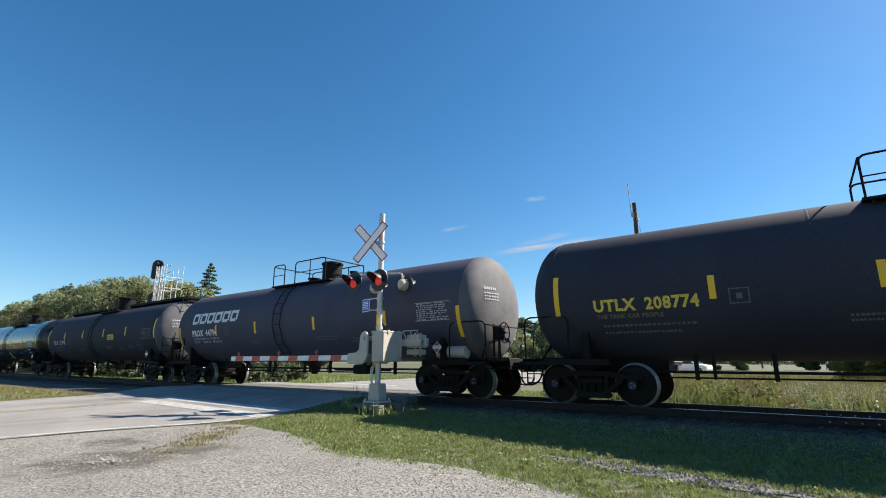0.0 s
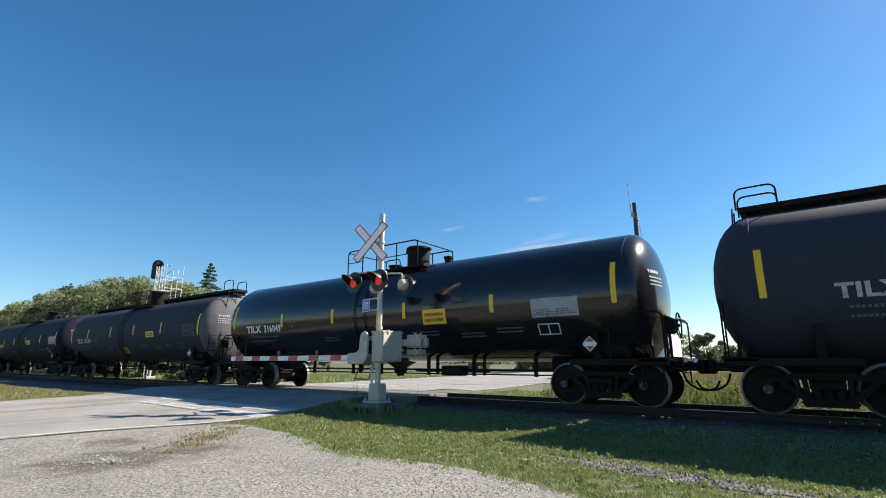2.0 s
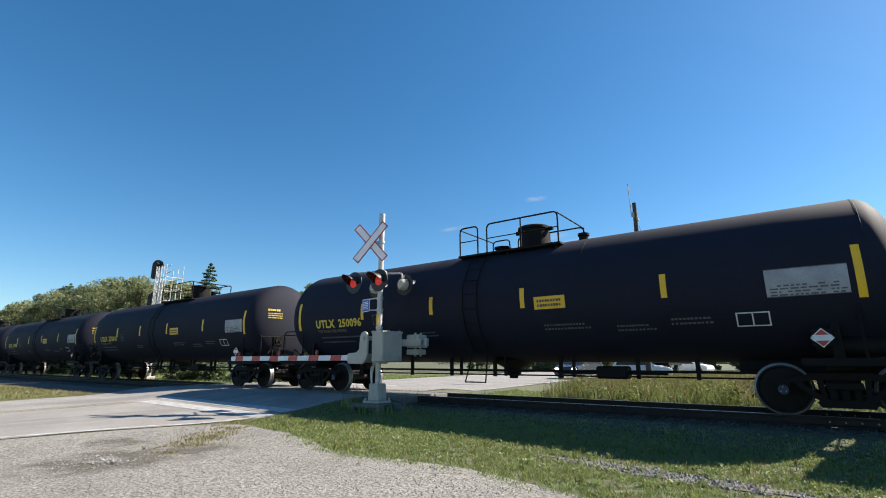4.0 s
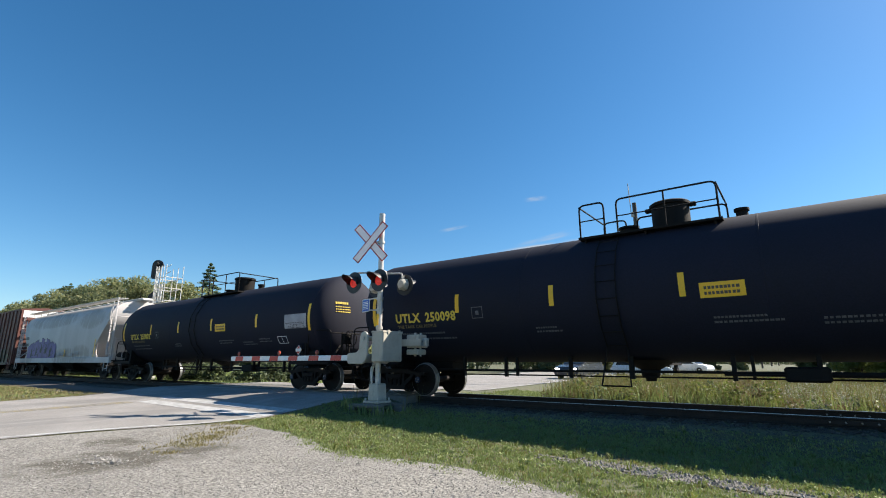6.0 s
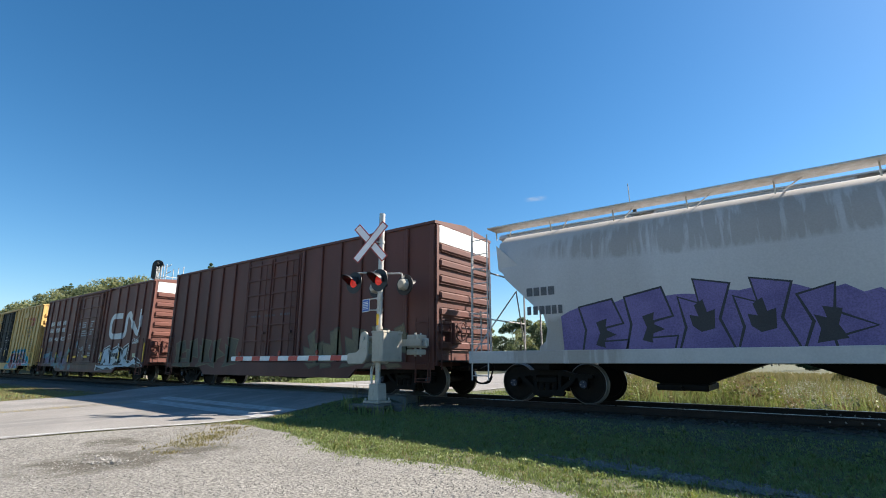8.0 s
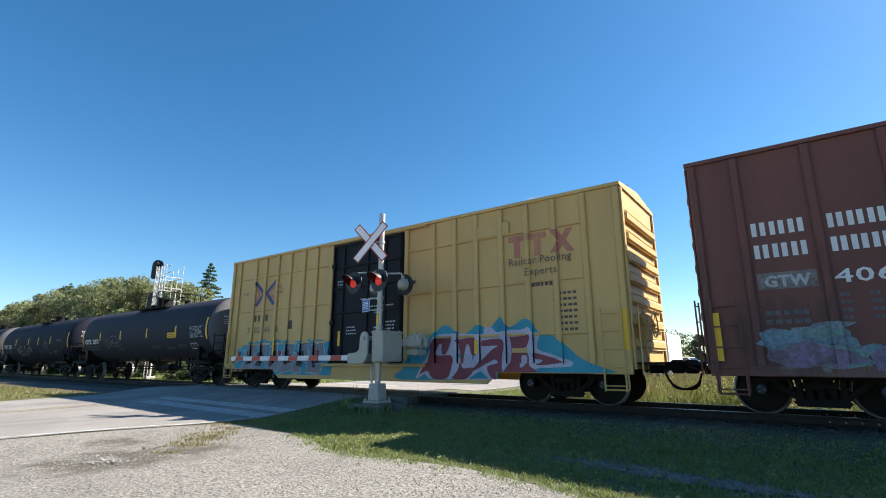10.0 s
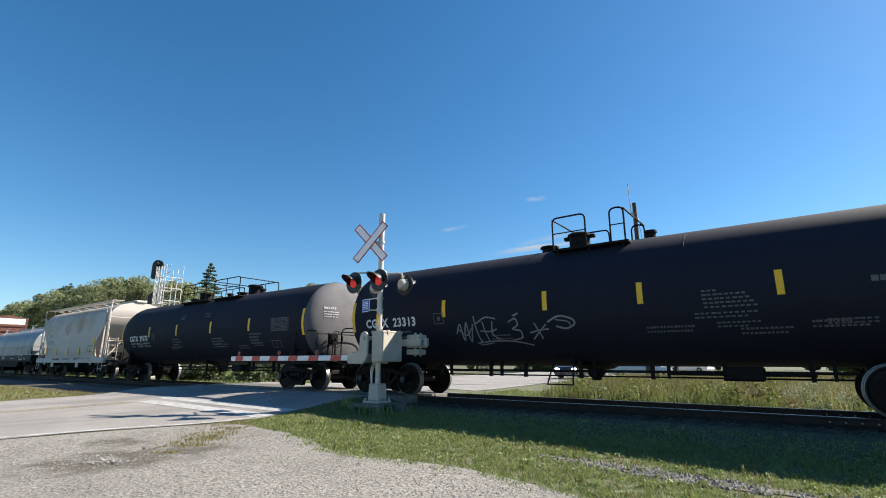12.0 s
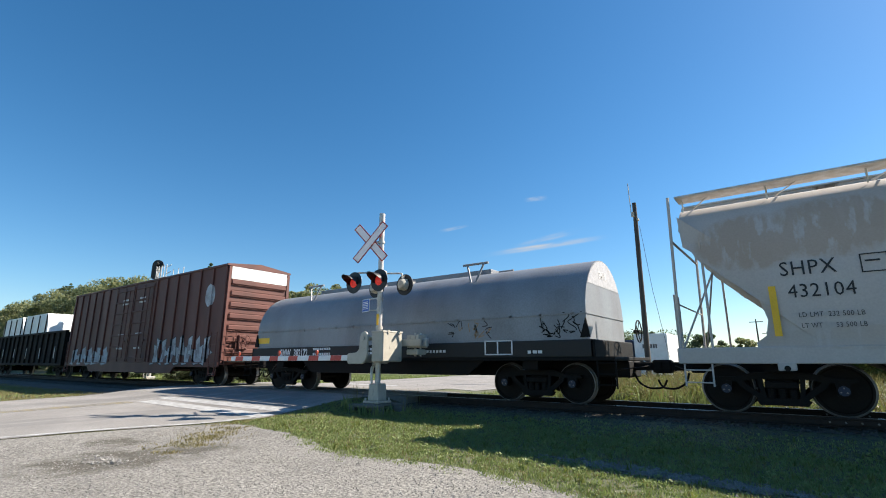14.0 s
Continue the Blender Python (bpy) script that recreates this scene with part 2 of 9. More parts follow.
M_RUST = material("rust_stain", (0.30, 0.17, 0.08), 0.8, 0, (0.40, 0.30, 0.20), 2.0, 0.8, 20, 0.2, bump=0)
M_FADED_RED = material("faded_red_paint", (0.45, 0.15, 0.10), 0.6, 0, (0.50, 0.27, 0.12), 2, 0.7, bump=0)
M_NAVY = material("navy_paint", (0.05, 0.06, 0.20), 0.6, 0, None, 2, 0.4, bump=0)
M_BROWNTEXT = material("dark_stencil", (0.10, 0.07, 0.05), 0.6, 0, None, 2, 0.4, bump=0)
M_GLASS = material("dark_glass", (0.02, 0.025, 0.03), 0.08, 0, None, 5, 0.2, bump=0)


# ---- shape helpers ----
def part(name, bm, mats, parent, label="", smooth=False, at=None, kind=""):
    """Links a bmesh as one mesh object under a thing or a part."""
    me = bpy.data.meshes.new(name)
    bm.to_mesh(me)
    bm.free()
    for m in (mats if isinstance(mats, (list, tuple)) else [mats]):
        me.materials.append(m)
    if smooth:
        me.shade_smooth()
        me.set_sharp_from_angle(angle=radians(38))
    ob = new(name, me)
    ob.parent = parent
    if at is not None:
        ob.matrix_basis = at
    if label or kind:
        tagged(ob, label, kind=kind)
    return ob


def again(ob, parent, m):
    """The same mesh once more, as an object of its own."""
    o = ob.copy()
    scene.collection.objects.link(o)
    o.parent, o.matrix_basis = parent, m
    for c in ob.children:
        again(c, o, c.matrix_basis)
    return o


def thing(name, label, category, group="", kind="", at=None):
    e = new(name)
    e.empty_display_size = 0.3
    if at is not None:
        e.matrix_basis = at
    return tagged(e, label, category, group, kind)


def box(bm, x0, x1, y0, y1, z0, z1, bevel=0.0, mat=0):
    r = bmesh.ops.create_cube(bm, size=1.0, matrix=Matrix.LocRotScale(
        ((x0 + x1) / 2, (y0 + y1) / 2, (z0 + z1) / 2), None, (abs(x1 - x0), abs(y1 - y0), abs(z1 - z0))))
    faces = list({f for v in r["verts"] for f in v.link_faces})
    for f in faces:
        f.material_index = mat
    if bevel:
        b = bmesh.ops.bevel(bm, geom=list({e for f in faces for e in f.edges}), offset=bevel, segments=1, affect="EDGES")
        for f in b["faces"]:
            f.material_index = mat


def rod(bm, a, b, r, n=8, mat=0, r2=None):
    a, b = Vector(a), Vector(b)
    d = b - a
    m = Matrix.Translation((a + b) / 2) @ d.to_track_quat("Z", "Y").to_matrix().to_4x4()
    k = bmesh.ops.create_cone(bm, cap_ends=True, segments=n, radius1=r, radius2=r if r2 is None else r2, depth=d.length, matrix=m)
    for f in {f for v in k["verts"] for f in v.link_faces}:
        f.material_index = mat


def pipe(bm, points, r, n=8, mat=0):
    """A bent pipe through the points."""
    pts = [Vector(p) for p in points]
    rings = []
    for i, p in enumerate(pts):
        d = (pts[min(i + 1, len(pts) - 1)] - pts[max(i - 1, 0)]).normalized()
        side = d.cross(Vector((0.31, 0.17, 0.93)))
        if side.length < 0.1:
            side = d.cross(Vector((1, 0, 0)))
        side.normalize()
        up = side.cross(d)
        rings.append([bm.verts.new(p + r * (math.cos(k * math.tau / n) * side + math.sin(k * math.tau / n) * up)) for k in range(n)])
    for ra, rb in zip(rings, rings[1:]):
        for k in range(n):
            bm.faces.new((ra[k], ra[(k + 1) % n], rb[(k + 1) % n], rb[k])).material_index = mat
    bm.faces.new(rings[0][::-1]).material_index = mat
    bm.faces.new(rings[-1]).material_index = mat


def bend(points, r=0.12, steps=4):
    """Rounds the corners of a line of points."""
    pts = [Vector(p) for p in points]
    out = [pts[0]]
    for a, b, c in zip(pts, pts[1:], pts[2:]):
        u, w = (a - b), (c - b)
        k = min(r, u.length / 2.1, w.length / 2.1)
        p, q = b + u.normalized() * k, b + w.normalized() * k
        for i in range(steps + 1):
            t = i / steps
            out.append(p * (1 - t) ** 2 + b * 2 * t * (1 - t) + q * t * t)
    return out + [pts[-1]]


def lathe(bm, profile, n=32, axis="y", mats=None, centre=(0, 0, 0)):
    """Turns (distance along the axis, radius) pairs round the axis."""
    rings = []
    c = Vector(centre)
    for d, r in profile:
        ring = []
        for k in range(n):
            a = k * math.tau / n
            u, w = r * math.cos(a), r * math.sin(a)
            ring.append(bm.verts.new(c + Vector({"x": (d, u, w), "y": (u, d, w), "z": (u, w, d)}[axis])))
        rings.append(ring)
    for i, (ra, rb) in enumerate(zip(rings, rings[1:])):
        for k in range(n):
            f = bm.faces.new((ra[k], ra[(k + 1) % n], rb[(k + 1) % n], rb[k]))
            f.material_index = mats[i] if mats else 0
    bm.faces.new(rings[0][::-1])
    bm.faces.new(rings[-1])
    bmesh.ops.recalc_face_normals(bm, faces=bm.faces[:])


def prism(bm, outline, y0, y1, mat=0):
    """An outline of (x, z) pairs pulled from y0 to y1."""
    a = [bm.verts.new((x, y0, z)) for x, z in outline]
    b = [bm.verts.new((x, y1, z)) for x, z in outline]
    n = len(outline)
    fs = [bm.faces.new(a), bm.faces.new(b[::-1])]
    fs += [bm.faces.new((a[i], b[i], b[(i + 1) % n], a[(i + 1) % n])) for i in range(n)]
    for f in fs:
        f.material_index = mat
    bmesh.ops.recalc_face_normals(bm, faces=fs)


def patch(bm, pts, mat=0):
    bm.faces.new([bm.verts.new(p) for p in pts]).material_index = mat


def letters(text, size, bold=0.0):
    """The outline mesh of a line of the built-in font: coordinates and faces, centred on x, y up."""
    cu = bpy.data.curves.new("line", "FONT")
    cu.body, cu.size, cu.align_x = text, size, "LEFT"
    cu.space_character, cu.offset = 1.08, bold
    cu.resolution_u = 2
    ob = bpy.data.objects.new("line", cu)
    scene.collection.objects.link(ob)
    me = bpy.data.meshes.new_from_object(ob.evaluated_get(bpy.context.evaluated_depsgraph_get()))
    co = [v.co.copy() for v in me.vertices]
    fa = [tuple(p.vertices) for p in me.polygons]
    bpy.data.objects.remove(ob)
    bpy.data.curves.remove(cu)
    bpy.data.meshes.remove(me)
    return co, fa


# ---- parts that all cars share ----
WHEEL_R = 0.457


def wheelset(parent, x):
    bm = bmesh.new()
    for s in (-1, 1):
        prof = [(s * 0.80, 0.10), (s * 0.79, 0.30), (s * 0.775, 0.385), (s * 0.80, 0.40), (s * 0.803, 0.438), (s * 0.797, WHEEL_R - 0.003),
                (s * 0.765, WHEEL_R), (s * 0.705, WHEEL_R + 0.002), (s * 0.695, WHEEL_R + 0.025), (s * 0.668, WHEEL_R + 0.025), (s * 0.665, 0.39), (s * 0.70, 0.37), (s * 0.70, 0.2), (s * 0.66, 0.13)]
        lathe(bm, prof, 40, "y", [0, 0, 0, 0, 1, 1, 1, 1, 1, 0, 0, 0, 0])
    rod(bm, (0, -0.66, 0), (0, 0.66, 0), 0.085, 16)
    for s in (-1, 1):
        rod(bm, (0, s * 0.8, 0), (0, s * 1.07, 0), 0.075, 14)
        rod(bm, (0, s * 1.07, 0), (0, s * 1.10, 0), 0.085, 14, mat=2)
        for k in range(3):
            a = k * math.tau / 3
            rod(bm, (0.05 * math.cos(a), s * 1.10, 0.05 * math.sin(a)), (0.05 * math.cos(a), s * 1.115, 0.05 * math.sin(a)), 0.014, 6, mat=1)
    return part("wheelset", bm, [M_WHEEL, M_RIM, M_CAP], parent, "steel wheels with polished rims on an axle", smooth=True, at=pose(x, 0, WHEEL_R))


def truck(car, x):
    bm = bmesh.new()
    box(bm, -0.2, 0.2, -0.95, 0.95, 0.36, 0.66, 0.03)
    rod(bm, (0, 0, 0.66), (0, 0, 0.78), 0.2, 16)
    for sx in (-0.47, 0.47):
        box(bm, sx - 0.06, sx + 0.06, -0.75, 0.75, 0.3, 0.44, 0.02)
    t = part("truck", bm, M_UNDER, car, "black cast-steel truck with two axles", at=pose(x, 0, 0))
    bm = bmesh.new()
    for y0, y1 in ((-0.06, 0.06),):
        top = [(-1.12, 0.60), (-1.10, 0.66), (-0.72, 0.68), (-0.42, 0.76), (0.42, 0.76), (0.72, 0.68), (1.10, 0.66), (1.12, 0.60)]
        low = [(1.05, 0.58), (0.72, 0.585), (0.36, 0.64), (-0.36, 0.64), (-0.72, 0.585), (-1.05, 0.58)]
        prism(bm, top + low, y0, y1)
        for s in (-1, 1):
            prism(bm, [(s * 0.72, 0.62), (s * 0.66, 0.5), (s * 0.34, 0.25), (s * 0.24, 0.25), (s * 0.24, 0.32), (s * 0.30, 0.34), (s * 0.58, 0.57), (s * 0.6, 0.64)], y0, y1)
            prism(bm, [(s * 0.25, 0.25), (s * 0.33, 0.27), (s * 0.37, 0.66), (s * 0.29, 0.66)], y0, y1)
            prism(bm, [(s * 0.78, 0.6), (s * 1.0, 0.6), (s * 0.98, 0.36), (s * 0.80, 0.36)], y0 - 0.01, y1 - 0.02)
        prism(bm, [(-0.36, 0.17), (0.36, 0.17), (0.42, 0.25), (0.34, 0.30), (-0.34, 0.30), (-0.42, 0.25)], y0, y1)
        for k in range(3):
            rod(bm, (-0.17 + 0.17 * k, -0.02, 0.3), (-0.17 + 0.17 * k, -0.02, 0.46), 0.065, 10)
            for j in range(4):
                rod(bm, (-0.17 + 0.17 * k, -0.02, 0.31 + 0.04 * j), (-0.17 + 0.17 * k, -0.02, 0.325 + 0.04 * j), 0.078, 10)
        box(bm, -0.26, 0.26, -0.1, 0.1, 0.47, 0.6, 0.02)
    frame_a = part("side_frame", bm, M_UNDER, t, at=pose(0, -1.0, 0))
    again(frame_a, t, pose(0, 1.0, 0, 0, 0, 180))
    w = wheelset(t, -0.889)
    again(w, t, pose(0.889, 0, WHEEL_R))
    return t


def coupler(car, x, s):
    """The coupler at an end, with the hose that hangs below it."""
    bm = bmesh.new()
    box(bm, min(x, x + s * 0.5), max(x, x + s * 0.5), -0.09, 0.09, 0.76, 0.94, 0.02)
    box(bm, min(x + s * 0.42, x + s * 0.68), max(x + s * 0.42, x + s * 0.68), -0.17, 0.14, 0.70, 1.0, 0.04)
    pipe(bm, bend([(x + s * 0.05, -0.3, 0.72), (x + s * 0.12, -0.3, 0.5), (x + s * 0.35, -0.28, 0.36), (x + s * 0.64, -0.22, 0.39), (x + s * 0.72, -0.2, 0.56)], 0.15), 0.023, 7)
    rod(bm, (x - s * 0.1, -1.2, 0.78), (x + s * 0.35, -0.1, 0.86), 0.014, 6)
    return part("coupler", bm, M_UNDER, car)


def ladder(bm, foot, top, along, half=0.21, r=0.014, gap=0.36, mat=0):
    """Two rails with rungs between; along: the way of the rungs."""
    foot, top, along = Vector(foot), Vector(top), Vector(along).normalized()
    for s in (-1, 1):
        rod(bm, foot + along * half * s, top + along * half * s, r * 1.3, 6, mat)
    n = max(2, int((top - foot).length / gap))
    for i in range(n + 1):
        p = foot.lerp(top, (i + 0.3) / (n + 0.6))
        rod(bm, p - along * half, p + along * half, r, 6, mat)


def brake_wheel(car, x, y, z, mat):
    bm = bmesh.new()
    n = 20
    ring = [(x, y + 0.27 * math.cos(k * math.tau / n), z + 0.27 * math.sin(k * math.tau / n)) for k in range(n + 1)]
    pipe(bm, ring, 0.016, 6)
    for k in range(5):
        a = k * math.tau / 5
        rod(bm, (x - 0.03, y, z), (x, y + 0.26 * math.cos(a), z + 0.26 * math.sin(a)), 0.011, 5)
    rod(bm, (x - 0.12, y, z), (x + 0.02, y, z), 0.04, 8)
    return part("brake_wheel", bm, mat, car)


# ---- tank cars ----
def on_tank(u, a, R, zc, off):
    """A point on the near side: u along the car, a upwards round the tank from its widest line, in metres."""
    k = a / R
    return Vector((u, -(R + off) * math.cos(k), zc + (R + off) * math.sin(k)))


def decal(bm, u0, u1, a0, a1, R, zc, off=0.006, mat=0, lean=0.0):
    n = max(2, int(abs(a1 - a0) / 0.12) + 1)
    for i in range(n):
        p, q = a0 + (a1 - a0) * i / n, a0 + (a1 - a0) * (i + 1) / n
        patch(bm, [on_tank(u0, p, R, zc, off), on_tank(u1, p, R, zc, off), on_tank(u1, q, R, zc, off), on_tank(u0, q, R, zc, off)], mat)


def tank_text(bm, text, u, a, size, R, zc, off=0.006, mat=0, width=None, bold=0.0):
    co, fa = letters(text, size, bold)
    k = width / max(c.x for c in co) if width else 1.0
    vs = [bm.verts.new(on_tank(u + c.x * k, a + c.y, R, zc, off)) for c in co]
    for f in fa:
        bm.faces.new([vs[i] for i in f]).material_index = mat


def bars(rng, width, height, count, gap=0.35):
    """Widths of bars that stand for a line of writing: (start, end) pairs."""
    out, at = [], 0.0
    unit = width / (count * (1 + gap))
    for _ in range(count):
        w = unit * rng.uniform(0.8, 1.15)
        out.append((at, min(at + w, width)))
        at += unit * (1 + gap)
    return out


def tank_bars(bm, rng, u, a, width, height, count, R, zc, mat=0):
    for p, q in bars(rng, width, height, count):
        decal(bm, u + p, u + q, a, a + height, R, zc, 0.006, mat)


def head_marks(car, h, depth, R, zc, rng, mat):
    """Short rows of small white bars high on the tank's leading head."""
    for k in range(4):
        bm = bmesh.new()
        z, tall = zc + 0.42 - 0.085 * k - (0.03 if k else 0), 0.035 if k else 0.075
        for p, q in bars(rng, 0.6 if k else 0.5, 0.02, 9 if k else 6):
            pts = []
            for y, dz in ((p, 0), (q, 0), (q, tall), (p, tall)):
                yy, zz = -0.95 + y, z + dz
                r = min(0.98, math.hypot(yy, zz - zc) / R)
                pts.append((h + depth * math.sqrt(1 - r ** 2.2222) + 0.012, yy, zz))
            patch(bm, pts)
        part("head_stencil", bm, mat, car, kind="stuff")


def tank_car(s, tc, label, paint, R=1.525, zc=2.485, over=0.55, mark="", number="", lines=(), text_mat=None, stripe_a=(0.22, -0.27), end_a=(0.42, -0.5), stripe_u=(-4.4, -1.7, 1.4, 4.35), end_u=7.45,
             fittings=((-1.1, 1.9, ((-1.1, -0.5), (-0.2, 1.9)), 0.8, 0.42, 0.62),), walkway=False, seed=1, panel=(6.1, -0.40, 1.2, 0.5), panel_style="white",
             placard=(6.8, -1.25), extra=None, group="tank cars of the train", ends="rail", yellow=None, mark_a=-0.45, reservoir=None, pale_head=False, depth=0.82, tail=0.0, mark_u=-6.6):
    """A tank car whose middle lies s metres along the train; tc: between the truck centres."""
    rng = random.Random(seed)
    car = thing("tank_car", label, "tank car", group, at=pose(s, TRACK_Y, 0))
    h = tc / 2 + over
    bm = bmesh.new()
    prof = []
    for i in range(9):
        a = math.pi / 2 * i / 8
        prof.append((-h + tail - depth * math.cos(a), max(0.02, R * math.sin(a) ** 0.9)))
    body = [(-h + tail + (2 * h - tail) * i / 12, R) for i in range(13)]
    nose = depth - 0.2 if depth > 0.7 else depth
    prof = prof[:-1] + body + [(h + nose * math.sin(math.pi / 2 * i / 8), max(0.02, R * math.cos(math.pi / 2 * i / 8) ** 0.9)) for i in range(1, 9)]
    lathe(bm, prof, 72, "x", centre=(0, 0, zc))
    # the head towards the sun gets the paler colour with sunlight in it
    if pale_head:
        for f in bm.faces:
            f.material_index = 1 if f.calc_center_median().x > h else 0
    part("tank", bm, [paint, M_PALEHEAD], car, smooth=True)
    for u in (-h + tail, -h / 3, h / 3, h):
        bm = bmesh.new()
        lathe(bm, [(u - 0.02, R - 0.002), (u - 0.015, R + 0.003), (u + 0.015, R + 0.003), (u + 0.02, R - 0.002)], 72, "x", centre=(0, 0, zc))
        part("weld_band", bm, paint, car, smooth=True)
    # sills, bolsters and end platforms
    for e in (-1, 1):
        bm = bmesh.new()
        x0, x1 = sorted((e * (h - 2.2), e * (tc / 2 + 1.55)))
        box(bm, x0, x1, -0.33, 0.33, 0.74, 1.06, 0.02)
        xb = e * tc / 2
        prism(bm, [(xb - 0.2, 0.82), (xb + 0.2, 0.82), (xb + 0.08, 1.0), (xb + 0.06, 1.62), (xb - 0.06, 1.62), (xb - 0.08, 1.0)], -1.28, 1.28)
        x0, x1 = sorted((e * (tc / 2 - 0.55), e * (tc / 2 + 1.5)))
        box(bm, x0, x1, -1.5, -1.32, 0.88, 1.02, 0.01)
        box(bm, x0, x1, 1.32, 1.5, 0.88, 1.02, 0.01)
        x0, x1 = sorted((e * (tc / 2 + 0.95), e * (tc / 2 + 1.5)))
        box(bm, x0, x1, -1.5, 1.5, 0.96, 1.03, 0.01)
        part("end_sill", bm, M_UNDER, car)
        coupler(car, e * (tc / 2 + 1.5), e)
        truck(car, e * tc / 2)
        bm = bmesh.new()
        xa, xc = e * (tc / 2 + 0.7), e * (tc / 2 + 1.46)
        if ends == "rail":
            for sy in (-1, 1):
                pipe(bm, bend([(xa - e * 0.35, sy * 1.43, 1.02), (xa - e * 0.35, sy * 1.43, 2.0), (xc, sy * 1.40, 2.0), (xc, sy * 1.40, 1.02)], 0.18), 0.02, 7)
                ladder(bm, (e * (tc / 2 + 1.2), sy * 1.46, 0.42), (e * (tc / 2 + 1.2), sy * 1.46, 0.95), (1, 0, 0), 0.2, gap=0.3)
            pipe(bm, bend([(xc, -1.40, 1.9), (xc, -0.5, 1.9), (xc, 0.5, 1.9), (xc, 1.4, 1.9)], 0.1), 0.018, 7)
        else:
            for sy in (-1, 1):
                ladder(bm, (xc, sy * 1.2, 1.02), (xc, sy * 1.2, 2.15), (0, 1, 0), 0.22, gap=0.3)
        for y0, y1 in ((-1.1, -0.2), (0.9, 0.1)):
            rod(bm, (xc - e * 0.3, y0, 1.02), (xc - e * 0.55, y1, 1.9), 0.03, 6)
        part("end_railing", bm, M_UNDER, car)
    bm = bmesh.new()
    xc = tc / 2 + 1.4
    for y in (-0.86, -0.54):
        rod(bm, (xc, y, 1.03), (xc, y, 1.95), 0.03, 8)
    rod(bm, (xc, -0.9, 1.9), (xc, -0.5, 1.9), 0.03, 8)
    box(bm, xc - 0.03, xc + 0.16, -0.85, -0.55, 1.55, 1.88, 0.03)
    rod(bm, (xc + 0.05, -0.7, 1.03), (xc + 0.05, -0.7, 1.56), 0.02, 6)
    part("brake_stand", bm, M_UNDER, car)
    brake_wheel(car, xc + 0.24, -0.7, 1.72, M_UNDER)
    # air reservoir, valve, pipes and hangers below
    bm = bmesh.new()
    rod(bm, (tc / 2 - 0.3, -1.02, 1.22), (tc / 2 + 0.65, -1.02, 1.22), 0.17, 16)
    part("air_reservoir", bm, reservoir or M_UNDER, car, smooth=True)
    head_marks(car, h, nose, R, zc, rng, M_YTEXT if text_mat is M_YTEXT else M_PALETEXT)
    bm = bmesh.new()
    zb = zc - R
    z1 = 0.62
    rod(bm, (-tc / 2 + 1.2, -0.62, z1 + 0.12), (tc / 2 - 1.2, -0.62, z1 + 0.12), 0.03, 7)
    rod(bm, (-tc / 2 + 1.2, -0.4, z1), (tc / 2 - 1.2, -0.4, z1), 0.018, 6)
    n = 7
    for i in range(n):
        u = -tc / 2 + 2.0 + (tc - 4.0) * (i + rng.uniform(-0.2, 0.2)) / (n - 1)
        box(bm, u - 0.04, u + 0.04, -0.66, -0.58, z1 - 0.04, zb + 0.16)
        if rng.random() < 0.5:
            box(bm, u + 0.3, u + 0.36, -0.66, -0.58, z1 - 0.02, zb + 0.16)
    part("brake_pipe", bm, M_UNDER, car)
    bm = bmesh.new()
    lathe(bm, [(0.52, 0.11), (0.60, 0.13), (0.64, 0.2), (0.78, 0.22), (zb - 0.06, 0.42), (zb + 0.05, 0.62)], 20, "z")
    part("bottom_outlet", bm, M_UNDER, car, smooth=True)
    bm = bmesh.new()
    ub = rng.uniform(2.2, 3.0)
    box(bm, ub, ub + 0.7, -0.9, -0.5, 0.58, 0.86, 0.04)
    rod(bm, (ub + 0.7, -0.7, 0.72), (ub + 1.5, -0.7, 0.72), 0.05, 8)
    rod(bm, (ub - 1.0, -0.75, 0.70), (ub, -0.75, 0.70), 0.025, 8)
    part("brake_cylinder", bm, M_UNDER, car)
    # top fittings
    zt = zc + R
    for p0, p1, rails, du, dr, dh in fittings:
        bm = bmesh.new()
        lathe(bm, [(zt - 0.12, dr), (zt + dh - 0.12, dr), (zt + dh - 0.10, dr + 0.04), (zt + dh - 0.04, dr + 0.04), (zt + dh - 0.01, dr), (zt + dh, 0.05)], 28, "z", centre=(du, 0, 0))
        for e in (-1, 1):
            x0, x1 = sorted((du + e * dr, du + e * (dr + 0.15)))
            box(bm, x0, x1, -0.06, 0.06, zt + dh - 0.16, zt + dh - 0.06, 0.02)
        part("manway_dome", bm, M_UNDER, car, smooth=True)
        for vu, vr, vh in ((du - dr - 0.55, 0.2, 0.16), (p1 + 0.35, 0.12, 0.2)):
            bm = bmesh.new()
            lathe(bm, [(zt - 0.06, vr), (zt + vh * 0.5, vr), (zt + vh * 0.6, vr * 1.25), (zt + vh * 0.9, vr * 1.25), (zt + vh, vr * 0.3)], 16, "z", centre=(vu, -0.1, 0))
            part("valve", bm, M_UNDER, car, smooth=True)
        for s_y in (-1, 1):
            bm = bmesh.new()
            y0, y1 = sorted((s_y * 0.5, s_y * 0.98))
            box(bm, p0 - 0.05, p1 + 0.05, y0, y1, zt - 0.20, zt - 0.15)
            for u in (p0 + 0.1, (p0 + p1) / 2, p1 - 0.1):
                rod(bm, (u, s_y * 0.9, zt - 0.2), (u, s_y * 0.8, zt - 0.42), 0.03, 6)
            part("platform", bm, M_UNDER, car)
